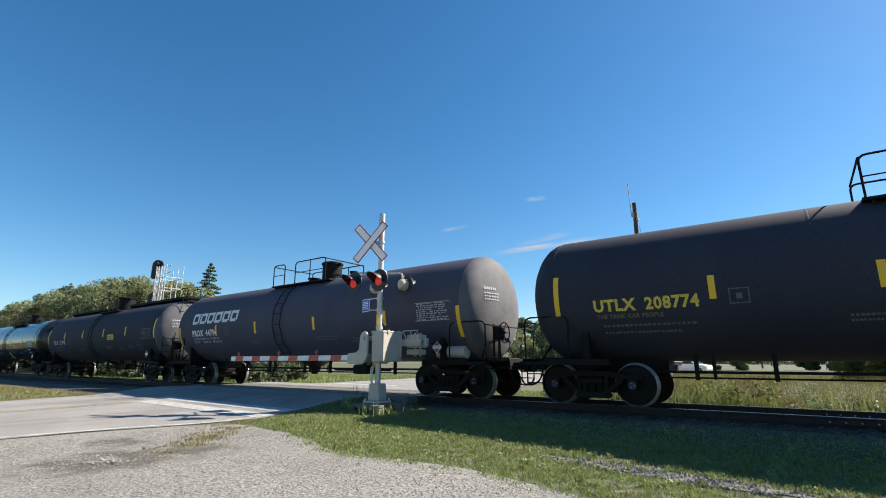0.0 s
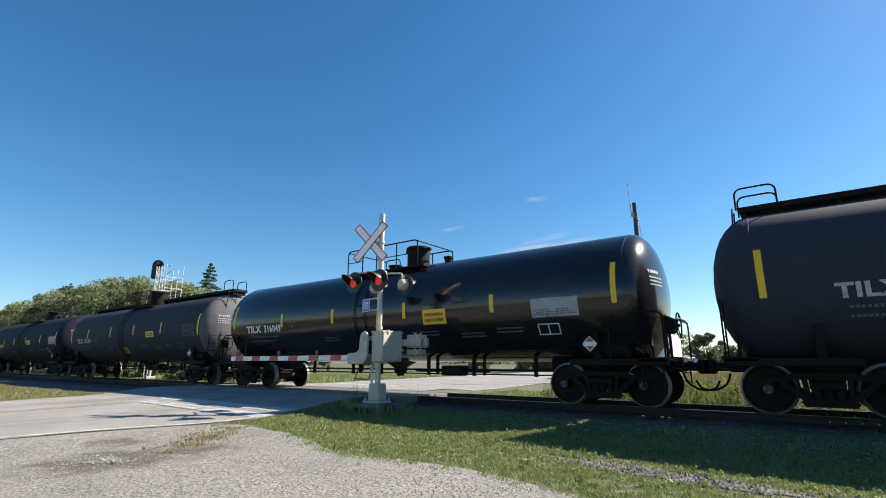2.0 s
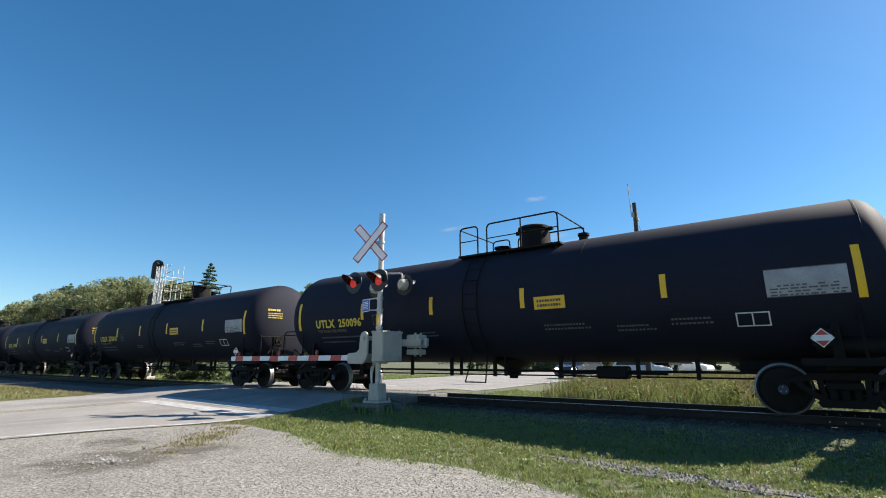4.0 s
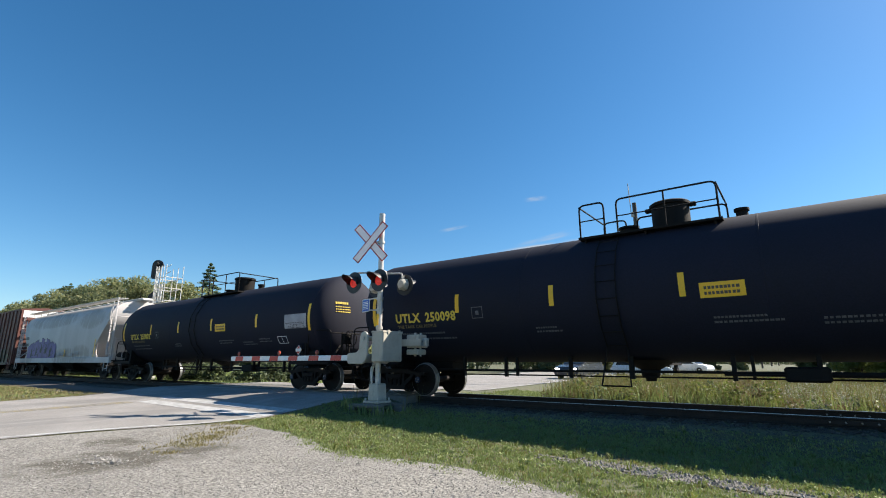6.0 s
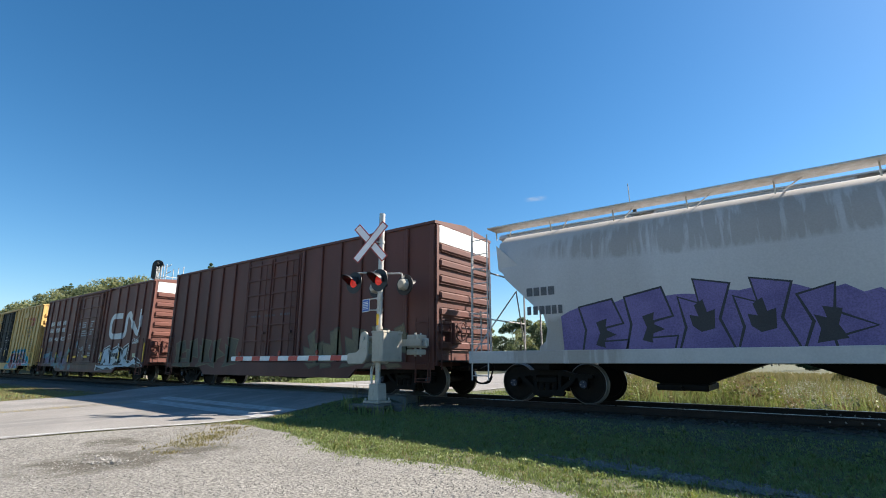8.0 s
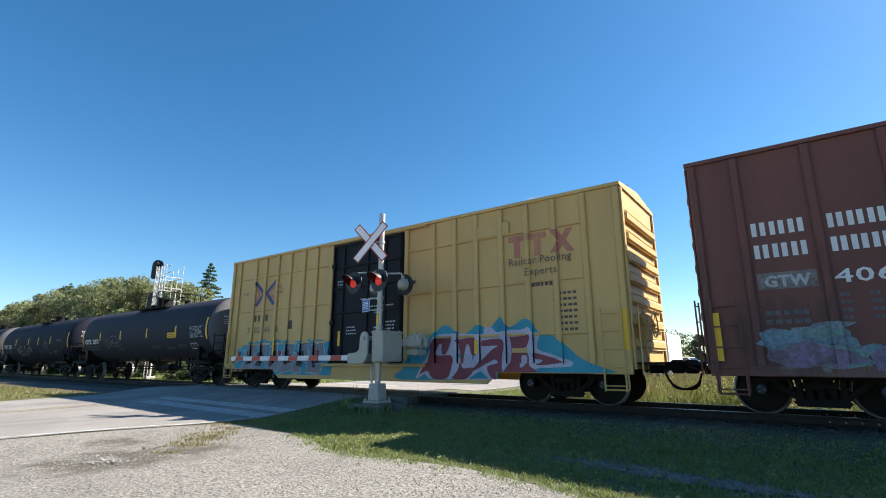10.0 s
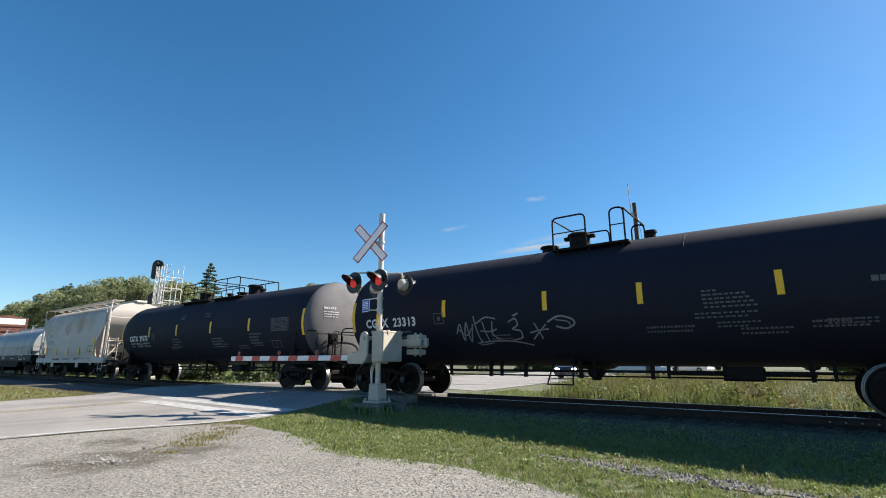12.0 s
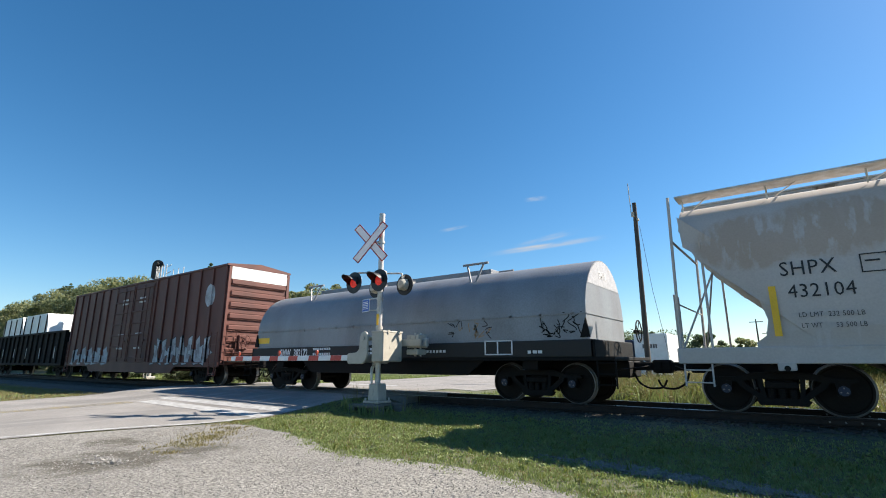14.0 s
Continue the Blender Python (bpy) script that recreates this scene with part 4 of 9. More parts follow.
# ---- box cars ----
def box_car(s, tc, length, label, paint, style, door_paint=None, height=4.95, low=0.85, door=(-1.5, 1.5), extra=None, seed=3, end_top=None, posts=(), belts=(), leaf=None):
    rng = random.Random(seed)
    car = thing("box_car", label, "box car", "box cars of the train", at=pose(s, TRACK_Y, 0))
    h, w = length / 2, 1.5
    bm = bmesh.new()
    prism(bm, [(-h, low), (h, low), (h, height - 0.06), (-h, height - 0.06)], -w, w)
    part("body", bm, paint, car)
    bm = bmesh.new()
    ov = 0.06
    a = [(-w - ov, height - 0.08), (-w - ov, height), (0, height + 0.17), (w + ov, height), (w + ov, height - 0.08)]
    va = [bm.verts.new((-h - 0.04, y, z)) for y, z in a]
    vb = [bm.verts.new((h + 0.04, y, z)) for y, z in a]
    bm.faces.new(va)
    bm.faces.new(vb[::-1])
    for i in range(5):
        bm.faces.new((va[i], vb[i], vb[(i + 1) % 5], va[(i + 1) % 5]))
    bmesh.ops.recalc_face_normals(bm, faces=bm.faces[:])
    part("roof", bm, paint, car)
    # side posts, one mesh for all
    bm = bmesh.new()
    prism(bm, [(-0.075, low), (0.075, low), (0.075, height - 0.1), (-0.075, height - 0.1)], -0.07, 0.0)
    bmesh.ops.bevel(bm, geom=[e for e in bm.edges if abs(e.verts[0].co.z - e.verts[1].co.z) > 1], offset=0.025, segments=1, affect="EDGES")
    first = part("side_post", bm, paint, car, at=pose(-h + 0.08, -w, 0))
    pitch = 1.0
    spots = list(posts)
    if not spots:
        for x0, x1 in ((-h + 0.08, door[0] - 0.12), (door[1] + 0.12, h - 0.08)):
            k = max(2, round((x1 - x0) / pitch))
            spots += [x0 + (x1 - x0) * i / k for i in range(k + 1)]
    first.matrix_basis = pose(spots[0], -w, 0)
    for n, x in enumerate(spots):
        for sy in (-1, 1):
            if sy > 0 or n:
                again(first, car, pose(x, sy * w, 0, 0, 0, 0 if sy < 0 else 180))
    for z in belts:
        for x0, x1 in ((-h + 0.55, door[0] - 0.12), (door[1] + 0.12, h - 0.8)):
            bm = bmesh.new()
            box(bm, x0, x1, -w - 0.045, -w, z - 0.03, z + 0.03, 0.01)
            part("side_belt", bm, paint, car)
    # sills
    bm = bmesh.new()
    for sy in (-1, 1):
        y0, y1 = sorted((sy * w, sy * (w + 0.075)))
        box(bm, -h, h, y0, y1, low - 0.1, low + 0.1, 0.01)
        prism(bm, [(-tc / 2 + 1.5, low - 0.08), (-tc / 2 + 1.85, low - 0.38), (tc / 2 - 1.85, low - 0.38), (tc / 2 - 1.5, low - 0.08)], y0 + 0.004 * sy, y1 + 0.004 * sy)
    part("side_sill", bm, paint, car)
    bm = bmesh.new()
    box(bm, -h + 0.1, h - 0.1, -0.32, 0.32, 0.72, low, 0.01)
    for e in (-1, 1):
        box(bm, e * tc / 2 - 0.22, e * tc / 2 + 0.22, -1.4, 1.4, 0.78, low - 0.02)
    for x in (-2.5, -0.9, 0.7, 2.3):
        box(bm, x - 0.1, x + 0.1, -1.35, 1.35, 0.62, low - 0.02)
    box(bm, 0.2, 1.8, -1.2, -0.6, 0.42, 0.66, 0.05)
    rod(bm, (-4.2, -0.9, 0.56), (0.2, -0.9, 0.56), 0.02, 6)
    rod(bm, (-2.0, -0.8, 0.6), (-1.2, -0.8, 0.6), 0.12, 12)
    part("underframe", bm, M_UNDER, car)
    # doors with ribs
    dp = door_paint or paint
    n = 1 if leaf else 2
    wd = (door[1] - door[0]) / n
    for i in range(n):
        d0 = door[0] + i * wd
        for sy in (-1, 1):
            bm = bmesh.new()
            y0, y1 = sorted((sy * w, sy * (w + 0.05)))
            box(bm, d0 + 0.01, d0 + wd - 0.01, y0, y1, low + 0.12, height - 0.16, 0.01)
            y0, y1 = sorted((sy * (w + 0.05), sy * (w + 0.1)))
            door_ob = part("door", bm, dp, car)
            m = 7 if style == "post" else 4
            for z in leaf[1] if leaf else [low + 0.3 + (height - low - 0.65) * k / (m - 1) for k in range(m)]:
                bm = bmesh.new()
                box(bm, d0 + 0.06, d0 + wd - 0.06, y0, y1, z - 0.035, z + 0.035, 0.012)
                part("door_rib", bm, dp, door_ob)
            for x in leaf[0] if leaf else (d0 + 0.06, d0 + wd / 2, d0 + wd - 0.1):
                bm = bmesh.new()
                box(bm, x - 0.03, x + 0.03, y0 + 0.004, y1 - 0.01, low + 0.14, height - 0.2, 0.01)
                part("door_stile", bm, dp, door_ob)
            if sy < 0 and leaf:
                for x in (d0 + 0.1, d0 + wd - 0.06):
                    bm = bmesh.new()
                    rod(bm, (x, -w - 0.13, low + 0.1), (x, -w - 0.13, height - 0.2), 0.022, 6)
                    for z in (low + 0.5, low + 1.4, height - 0.9):
                        box(bm, x - 0.08, x + 0.08, -w - 0.17, -w - 0.09, z - 0.07, z + 0.07, 0.015)
                    part("lock_rod", bm, dp, door_ob)
                for z in (low + 0.06, height - 0.11):
                    bm = bmesh.new()
                    box(bm, d0 - 0.3, d0 + wd + 0.9, -w - 0.15, -w - 0.102, z - 0.04, z + 0.05, 0.01)
                    part("door_track", bm, paint, car)
            elif sy < 0:
                bm = bmesh.new()
                rod(bm, (d0 + wd * 0.8, -w - 0.13, low + 0.3), (d0 + wd * 0.8, -w - 0.13, height - 0.4), 0.02, 6)
                box(bm, d0 + wd * 0.8 - 0.1, d0 + wd * 0.8 + 0.1, -w - 0.16, -w - 0.09, low + 1.1, low + 1.2, 0.01)
                part("lock_rod", bm, dp, door_ob)
    # ends: corrugated panels, ladder, platform
    for e in (-1, 1):
        bm = bmesh.new()
        k = 7
        for i in range(k):
            z = low + 0.55 + (height - low - 1.3) * i / (k - 1)
            x0, x1 = sorted((e * h, e * (h + 0.09)))
            rib = bmesh.new()
            box(rib, x0, x1, -w + 0.14, w - 0.14, z - 0.13, z + 0.13, 0.06)
            part("end_rib", rib, paint, car)
        x0, x1 = sorted((e * h, e * (h + 0.05)))
        for ya, yb in ((-w, -w + 0.14), (w - 0.14, w)):
            bm = bmesh.new()
            box(bm, x0, x1, ya, yb, low, height - 0.1, 0.02)
            part("corner_post", bm, paint, car)
        if end_top and e > 0:
            bm = bmesh.new()
            box(bm, h + 0.004, h + 0.05, -w + 0.145, w - 0.145, height - 0.62, height - 0.1)
            part("end_cap", bm, end_top, car, "pale painted band under the roof")
        bm = bmesh.new()
        ladder(bm, (e * (h + 0.16), -w + 0.32, low - 0.1), (e * (h + 0.16), -w + 0.32, low + 1.35), (0, 1, 0), 0.22)
        ladder(bm, (e * (h - 0.36), -w - 0.13, low - 0.45), (e * (h - 0.36), -w - 0.13, low + 1.3), (1, 0, 0), 0.22, gap=0.42)
        pipe(bm, bend([(e * (h - 0.6), -w - 0.08, low - 0.05), (e * (h - 0.6), -w - 0.08, low - 0.42), (e * (h - 0.1), -w - 0.08, low - 0.42), (e * (h - 0.1), -w - 0.08, low - 0.05)], 0.05), 0.018, 6)
        part("ladder", bm, paint, car)
        bm = bmesh.new()
        x0, x1 = sorted((e * h, e * (h + 0.42)))
        box(bm, x0, x1, -w + 0.1, w - 0.1, low + 0.1, low + 0.15)
        x0, x1 = sorted((e * h, e * (h + 0.3)))
        box(bm, x0, x1, -0.3, 0.3, 0.7, low + 0.08, 0.02)
        part("end_platform", bm, M_UNDER, car)
        coupler(car, e * (h + 0.3), e)
        truck(car, e * tc / 2)
    brake_wheel(car, h + 0.3, -0.65, low + 0.95, paint)
    bm = bmesh.new()
    box(bm, h, h + 0.2, -0.85, -0.45, low + 0.6, low + 1.2, 0.03)
    part("brake_housing", bm, paint, car)
    if extra:
        extra(car, h, w, low, height, rng, spots)
    return car


# ---- hoppers ----
def hopper(s, tc, length, label, paint, top_z=4.3, bays=2, extra=None, seed=5, inset=0.55, side_cut=None):
    rng = random.Random(seed)
    car = thing("covered_hopper", label, "hopper car", "hopper cars of the train", at=pose(s, TRACK_Y, 0))
    h, w = length / 2, 1.56
    # rounded cross-section, from the sill up over the roof
    sec = [(-w + 0.10, 0.98), (-w + 0.03, 1.6), (-w, 2.3), (-w + 0.02, 3.0), (-w + 0.10, 3.6), (-w + 0.26, top_z - 0.32), (-w + 0.6, top_z - 0.08), (-0.5, top_z + 0.06), (0, top_z + 0.09)]
    sec = sec + [(-y, z) for y, z in sec[:-1][::-1]]
    lean = 2.35

    def end_x(z):
        return h - inset if z > 3.25 else h - inset - (3.25 - z) / (3.25 - 0.98) * lean
    bm = bmesh.new()
    va = [bm.verts.new((-end_x(z), y, z)) for y, z in sec]
    vb = [bm.verts.new((end_x(z), y, z)) for y, z in sec]
    for i in range(len(sec) - 1):
        bm.faces.new((va[i], vb[i], vb[i + 1], va[i + 1]))
    for vs in (va, vb):
        vs = [bm.verts.new(v.co) for v in vs]
        k = len(vs)
        for i in range(k // 2):
            if i + 1 <= k - 2 - i:
                quad = [vs[i], vs[i + 1], vs[k - 2 - i], vs[k - 1 - i]]
                bm.faces.new(list(dict.fromkeys(quad)))
    bmesh.ops.recalc_face_normals(bm, faces=bm.faces[:])
    part("body", bm, paint, car, smooth=True)
    for sy in (-1, 1):
        bm = bmesh.new()
        y0, y1 = sorted((sy * (w - 0.13), sy * (w + 0.02)))
        box(bm, -h, h, y0, y1, 0.92, 1.22, 0.015)
        part("side_sill", bm, paint, car)
        # side sheet that closes the slope down to the sill
        y0, y1 = sorted((sy * (w - 0.09), sy * (w - 0.06)))
        for e in (-1, 1):
            bm = bmesh.new()
            o = h - inset
            prism(bm, [(e * o, 3.9), (e * (o - 0.05), 3.25), (e * (o - 0.45), 2.92), (e * (o - 0.55), 2.72), (e * (o - 0.8), 2.45), (e * (o - 1.05), 2.3), (e * (o - 1.24), 2.05), (e * (o - 1.32), 1.7), (e * (o - 1.26), 1.42), (e * (o - 1.1), 1.3), (e * (o - 1.1), 1.2), (e * (o - 2.6), 1.2), (e * (o - 1.4), 2.6)], y0, y1)
            part("side_sheet", bm, paint, car)
    bm = bmesh.new()
    for y0, y1 in ((-0.33, 0.33),):
        box(bm, -h + 0.1 + 0.5 * inset, h - 0.1 - 0.5 * inset, y0, y1, top_z + 0.19, top_z + 0.22)
    for sy in (-1, 1):
        y0, y1 = sorted((sy * 0.86, sy * 1.4))
        box(bm, -h + 0.1 + 0.5 * inset, h - 0.1 - 0.5 * inset, y0, y1, top_z + 0.13, top_z + 0.16)
        k = int(length / 1.6)
        for i in range(k + 1):
            u = -h + 0.2 + 0.5 * inset + (length - 0.4 - inset) * i / k
            rod(bm, (u, sy * 1.05, top_z - 0.12), (u, sy * 1.1, top_z + 0.14), 0.018, 5)
            if i < k:
                rod(bm, (u, sy * 0.4, top_z + 0.02), (u + 0.5, sy * 1.1, top_z + 0.14), 0.015, 5)
    part("roof_walkway", bm, M_ALU, car)
    for i in range(4):
        bm = bmesh.new()
        u = -h + length * (i + 0.5) / 4
        box(bm, u - length / 9, u + length / 9, -0.28, 0.28, top_z + 0.08, top_z + 0.24, 0.05)
        part("roof_hatch", bm, paint, car)
    for i in range(bays):
        bm = bmesh.new()
        u = (i - (bays - 1) / 2) * (tc - 2.6) / max(1, bays) * 1.05
        half = (tc - 2.8) / bays / 2
        a = [(u - half, -1.2, 0.98), (u + half, -1.2, 0.98), (u + half, 1.2, 0.98), (u - half, 1.2, 0.98)]
        c = [(u - 0.4, -0.55, 0.48), (u + 0.4, -0.55, 0.48), (u + 0.4, 0.55, 0.48), (u - 0.4, 0.55, 0.48)]
        va, vb = [bm.verts.new(p) for p in a], [bm.verts.new(p) for p in c]
        bm.faces.new(va)
        bm.faces.new(vb[::-1])
        for k in range(4):
            bm.faces.new((va[k], vb[k], vb[(k + 1) % 4], va[(k + 1) % 4]))
        bmesh.ops.recalc_face_normals(bm, faces=bm.faces[:])
        box(bm, u - 0.5, u + 0.5, -0.75, 0.75, 0.36, 0.5, 0.02)
        rod(bm, (u, -0.95, 0.43), (u, 0.95, 0.43), 0.04, 8)
        part("discharge_gate", bm, M_UNDER, car)
    for e in (-1, 1):
        bm = bmesh.new()
        x0, x1 = sorted((e * (h - 2.6), e * h))
        box(bm, x0, x1, -0.32, 0.32, 0.72, 1.0, 0.02)
        box(bm, e * tc / 2 - 0.2, e * tc / 2 + 0.2, -1.35, 1.35, 0.78, 0.98)
        x0, x1 = sorted((e * (h - 0.6), e * h))
        box(bm, x0, x1, -w + 0.1, w - 0.1, 1.0, 1.06)
        part("end_sill", bm, M_UNDER, car)
        coupler(car, e * h, e)
        truck(car, e * tc / 2)
        rods = []
        for y in (-w + 0.06, w - 0.06):
            rods.append(((e * (h - 0.06), y, 1.1), (e * (h - 0.12), y, top_z + 0.13), 0.03, "end_post"))
            rods.append(((e * (h - 0.62), y, 1.1), (e * (h - 0.62), y, 3.3), 0.026, "end_post"))
            rods.append(((e * (h - 0.1), y * 0.97, 1.2), (e * (h - 0.6), 0, 2.9), 0.02, "end_brace"))
        rods.append(((e * (h - 0.1), -w + 0.06, 3.4), (e * (h - 0.1), w - 0.06, 3.4), 0.025, "end_rail"))
        rods.append(((e * (h - 0.08), -w + 0.06, 2.1), (e * (h - 0.08), w - 0.06, 2.1), 0.018, "end_rail"))
        for p, q, r, name in rods:
            bm = bmesh.new()
            rod(bm, p, q, r, 6)
            part(name, bm, paint, car)
        bm = bmesh.new()
        ladder(bm, (e * (h - 0.34), -w - 0.02, 0.5), (e * (h - 0.34), -w + 0.04, top_z - 0.05 if e > 0 or bays > 2 else 1.1), (1, 0, 0), 0.24, gap=0.38)
        ladder(bm, (e * (h - 0.02), -w + 0.36, 1.1), (e * (h - 0.02), -w + 0.36, 2.3), (0, 1, 0), 0.22, gap=0.36)
        part("ladder", bm, paint, car)
    brake_wheel(car, h - 0.02, 0.5, 2.0, paint)
    bm = bmesh.new()
    box(bm, h - 0.35, h - 0.1, -0.7, -0.3, 1.06, 1.5, 0.03)
    rod(bm, (h - 1.3, -0.6, 1.35), (h - 0.5, -0.6, 1.35), 0.16, 14)
    part("brake_gear", bm, M_UNDER, car)
    if extra:
        extra(car, h, w, top_z, rng)
    return car


def coil_car(s, tc, length, label, extra=None):
    rng = random.Random(9)
    car = thing("coil_car", label, "coil car", at=pose(s, TRACK_Y, 0))
    h = length / 2
    # hood
    R = 1.42
    sec = [(-R, 1.42), (-R, 2.05)]
    for i in range(1, 16):
        a = math.pi * i / 16
        sec.append((-R * math.cos(a), 2.05 + R * math.sin(a)))
    sec += [(R, 2.05), (R, 1.42)]
    bm = bmesh.new()
    hh = h - 0.7
    rings = [[bm.verts.new((x, y, z)) for y, z in sec] for x in np.linspace(-hh, hh, 9)]
    for ra, rb in zip(rings, rings[1:]):
        for i in range(len(sec)):
            bm.faces.new((ra[i], rb[i], rb[(i + 1) % len(sec)], ra[(i + 1) % len(sec)]))
    bm.faces.new(rings[0])
    bm.faces.new(rings[-1][::-1])
    bmesh.ops.recalc_face_normals(bm, faces=bm.faces[:])
    part("hood", bm, M_COIL, car, "grey rounded steel hood with worn graffiti", smooth=True)
    bm = bmesh.new()
    for sy in (-1, 1):
        y0, y1 = sorted((sy * R, sy * (R + 0.025)))
        box(bm, -hh, hh, y0, y1, 2.03, 2.07)
        for i in range(16):
            u = -hh + 0.3 + (2 * hh - 0.6) * i / 15
            box(bm, u - 0.03, u + 0.03, y0, y1 + 0.012 * sy, 1.98, 2.10)
    for x in (-hh - 0.006, hh + 0.006):
        box(bm, x - 0.012, x + 0.012, -R, R, 2.03, 2.07)
    part("hood_seam", bm, M_COIL, car)
    for u in (-3.95, 3.0):
        for sy in (-1, 1):
            bm = bmesh.new()
            y = sy * 0.75
            z = 2.05 + math.sqrt(R * R - 0.75 ** 2)
            for du in (-0.28, 0.28):
                rod(bm, (u, y * 1.25, z - 0.35), (u + du, y, z + 0.42), 0.03, 6)
            rod(bm, (u - 0.42, y, z + 0.42), (u + 0.42, y, z + 0.42), 0.035, 6)
            part("lifting_bracket", bm, M_COIL, car)
    bm = bmesh.new()
    box(bm, -4.7, 3.0, 0.1, 0.6, 2.05 + R - 0.05, 2.05 + R + 0.2, 0.02)
    part("roof_walkway", bm, M_COIL, car)
    bm = bmesh.new()
    box(bm, -h + 0.1, h - 0.1, -1.5, 1.5, 0.98, 1.06, 0.01)
    for sy in (-1, 1):
        y0, y1 = sorted((sy * 1.40, sy * 1.5))
        plate = bmesh.new()
        box(plate, -h + 0.55, h - 0.55, y0, y1, 1.06, 1.45, 0.02)
        part("side_plate", plate, M_COILFRAME, car)
    for e in (-1, 1):
        x0, x1 = sorted((e * (h - 0.62), e * (h - 0.52)))
        box(bm, x0, x1, -1.5, 1.5, 1.06, 1.45, 0.02)
        box(bm, e * tc / 2 - 0.2, e * tc / 2 + 0.2, -1.4, 1.4, 0.78, 0.98)
    box(bm, -h + 0.1, h - 0.1, -0.5, 0.5, 0.60, 0.98, 0.03)
    prism(bm, [(-tc / 2 + 1.3, 0.98), (-tc / 2 + 1.8, 0.62), (tc / 2 - 1.8, 0.62), (tc / 2 - 1.3, 0.98)], -1.42, -1.34)
    prism(bm, [(-tc / 2 + 1.3, 0.98), (-tc / 2 + 1.8, 0.62), (tc / 2 - 1.8, 0.62), (tc / 2 - 1.3, 0.98)], 1.34, 1.42)
    part("frame", bm, M_UNDER, car)
    for e in (-1, 1):
        coupler(car, e * (h - 0.1), e)
        truck(car, e * tc / 2)
        bm = bmesh.new()
        ladder(bm, (e * (h - 0.3), -1.48, 0.4), (e * (h - 0.3), -1.48, 1.0), (1, 0, 0), 0.2, gap=0.28)
        prism(bm, [(e * (h - 0.62), 1.5), (e * (h - 0.85), 1.5), (e * (h - 0.7), 1.95)], -1.47, -1.43)
        part("ladder", bm, M_UNDER, car)
    brake_wheel(car, h - 0.1, 0.6, 1.7, M_UNDER)
    bm = bmesh.new()
    tank_y = -1.506
    co, fa = letters("382172", 0.34, 0.01)
    vs = [bm.verts.new((-4.02 + c.x * 0.68, tank_y, 1.15 + c.y)) for c in co]
    for f in fa:
        bm.faces.new([vs[i] for i in f])
    co, fa = letters("SMW", 0.34, 0.01)
    vs = [bm.verts.new((-4.78 + c.x * 0.72, tank_y, 1.15 + c.y)) for c in co]
    for f in fa:
        bm.faces.new([vs[i] for i in f])
    for u, wd, z in ((-3.0, 0.9, 1.34), (-3.0, 0.9, 1.18), (-0.6, 0.6, 1.3), (-0.6, 0.6, 1.18), (1.6, 0.9, 1.2), (4.9, 0.4, 1.15)):
        for p, q in bars(rng, wd, 0.07, int(wd * 9)):
            patch(bm, [(u + p, tank_y, z), (u + q, tank_y, z), (u + q, tank_y, z + 0.07), (u + p, tank_y, z + 0.07)])
    for x0, x1, z0, z1 in ((3.7, 4.5, 1.12, 1.15), (3.7, 4.5, 1.45, 1.48), (3.7, 3.74, 1.12, 1.48), (4.46, 4.5, 1.12, 1.48), (4.06, 4.1, 1.12, 1.48)):
        patch(bm, [(x0, tank_y, z0), (x1, tank_y, z0), (x1, tank_y, z1), (x0, tank_y, z1)])
    part("stencil", bm, M_WTEXT, car)
    bm = bmesh.new()
    arc = [math.asin(0.52) + (math.pi - 2 * math.asin(0.52)) * i / 14 for i in range(15)]
    patch(bm, [(hh + 0.006, R * 0.985 * math.cos(a), 2.05 + R * 0.985 * math.sin(a)) for a in arc])
    part("end_cap", bm, M_PALETEXT, car, "pale painted cap of the hood's end")
    bm = bmesh.new()
    co, fa = letters("SMW", 0.27, 0.01)
    vs = [bm.verts.new((hh + 0.012, -0.36 + c.x * 0.9, 2.98 + c.y)) for c in co]
    for f in fa:
        bm.faces.new([vs[i] for i in f])
    part("end_stencil", bm, M_WTEXT, car)
    bm = bmesh.new()
    patch(bm, [(-6.3, -R - 0.004, 1.62), (-5.6, -R - 0.004, 1.62), (-5.6, -R - 0.004, 1.82), (-6.3, -R - 0.004, 1.82)])
    part("reflector", bm, M_YELLOW, car)
    if extra:
        extra(car, rng)
    return car


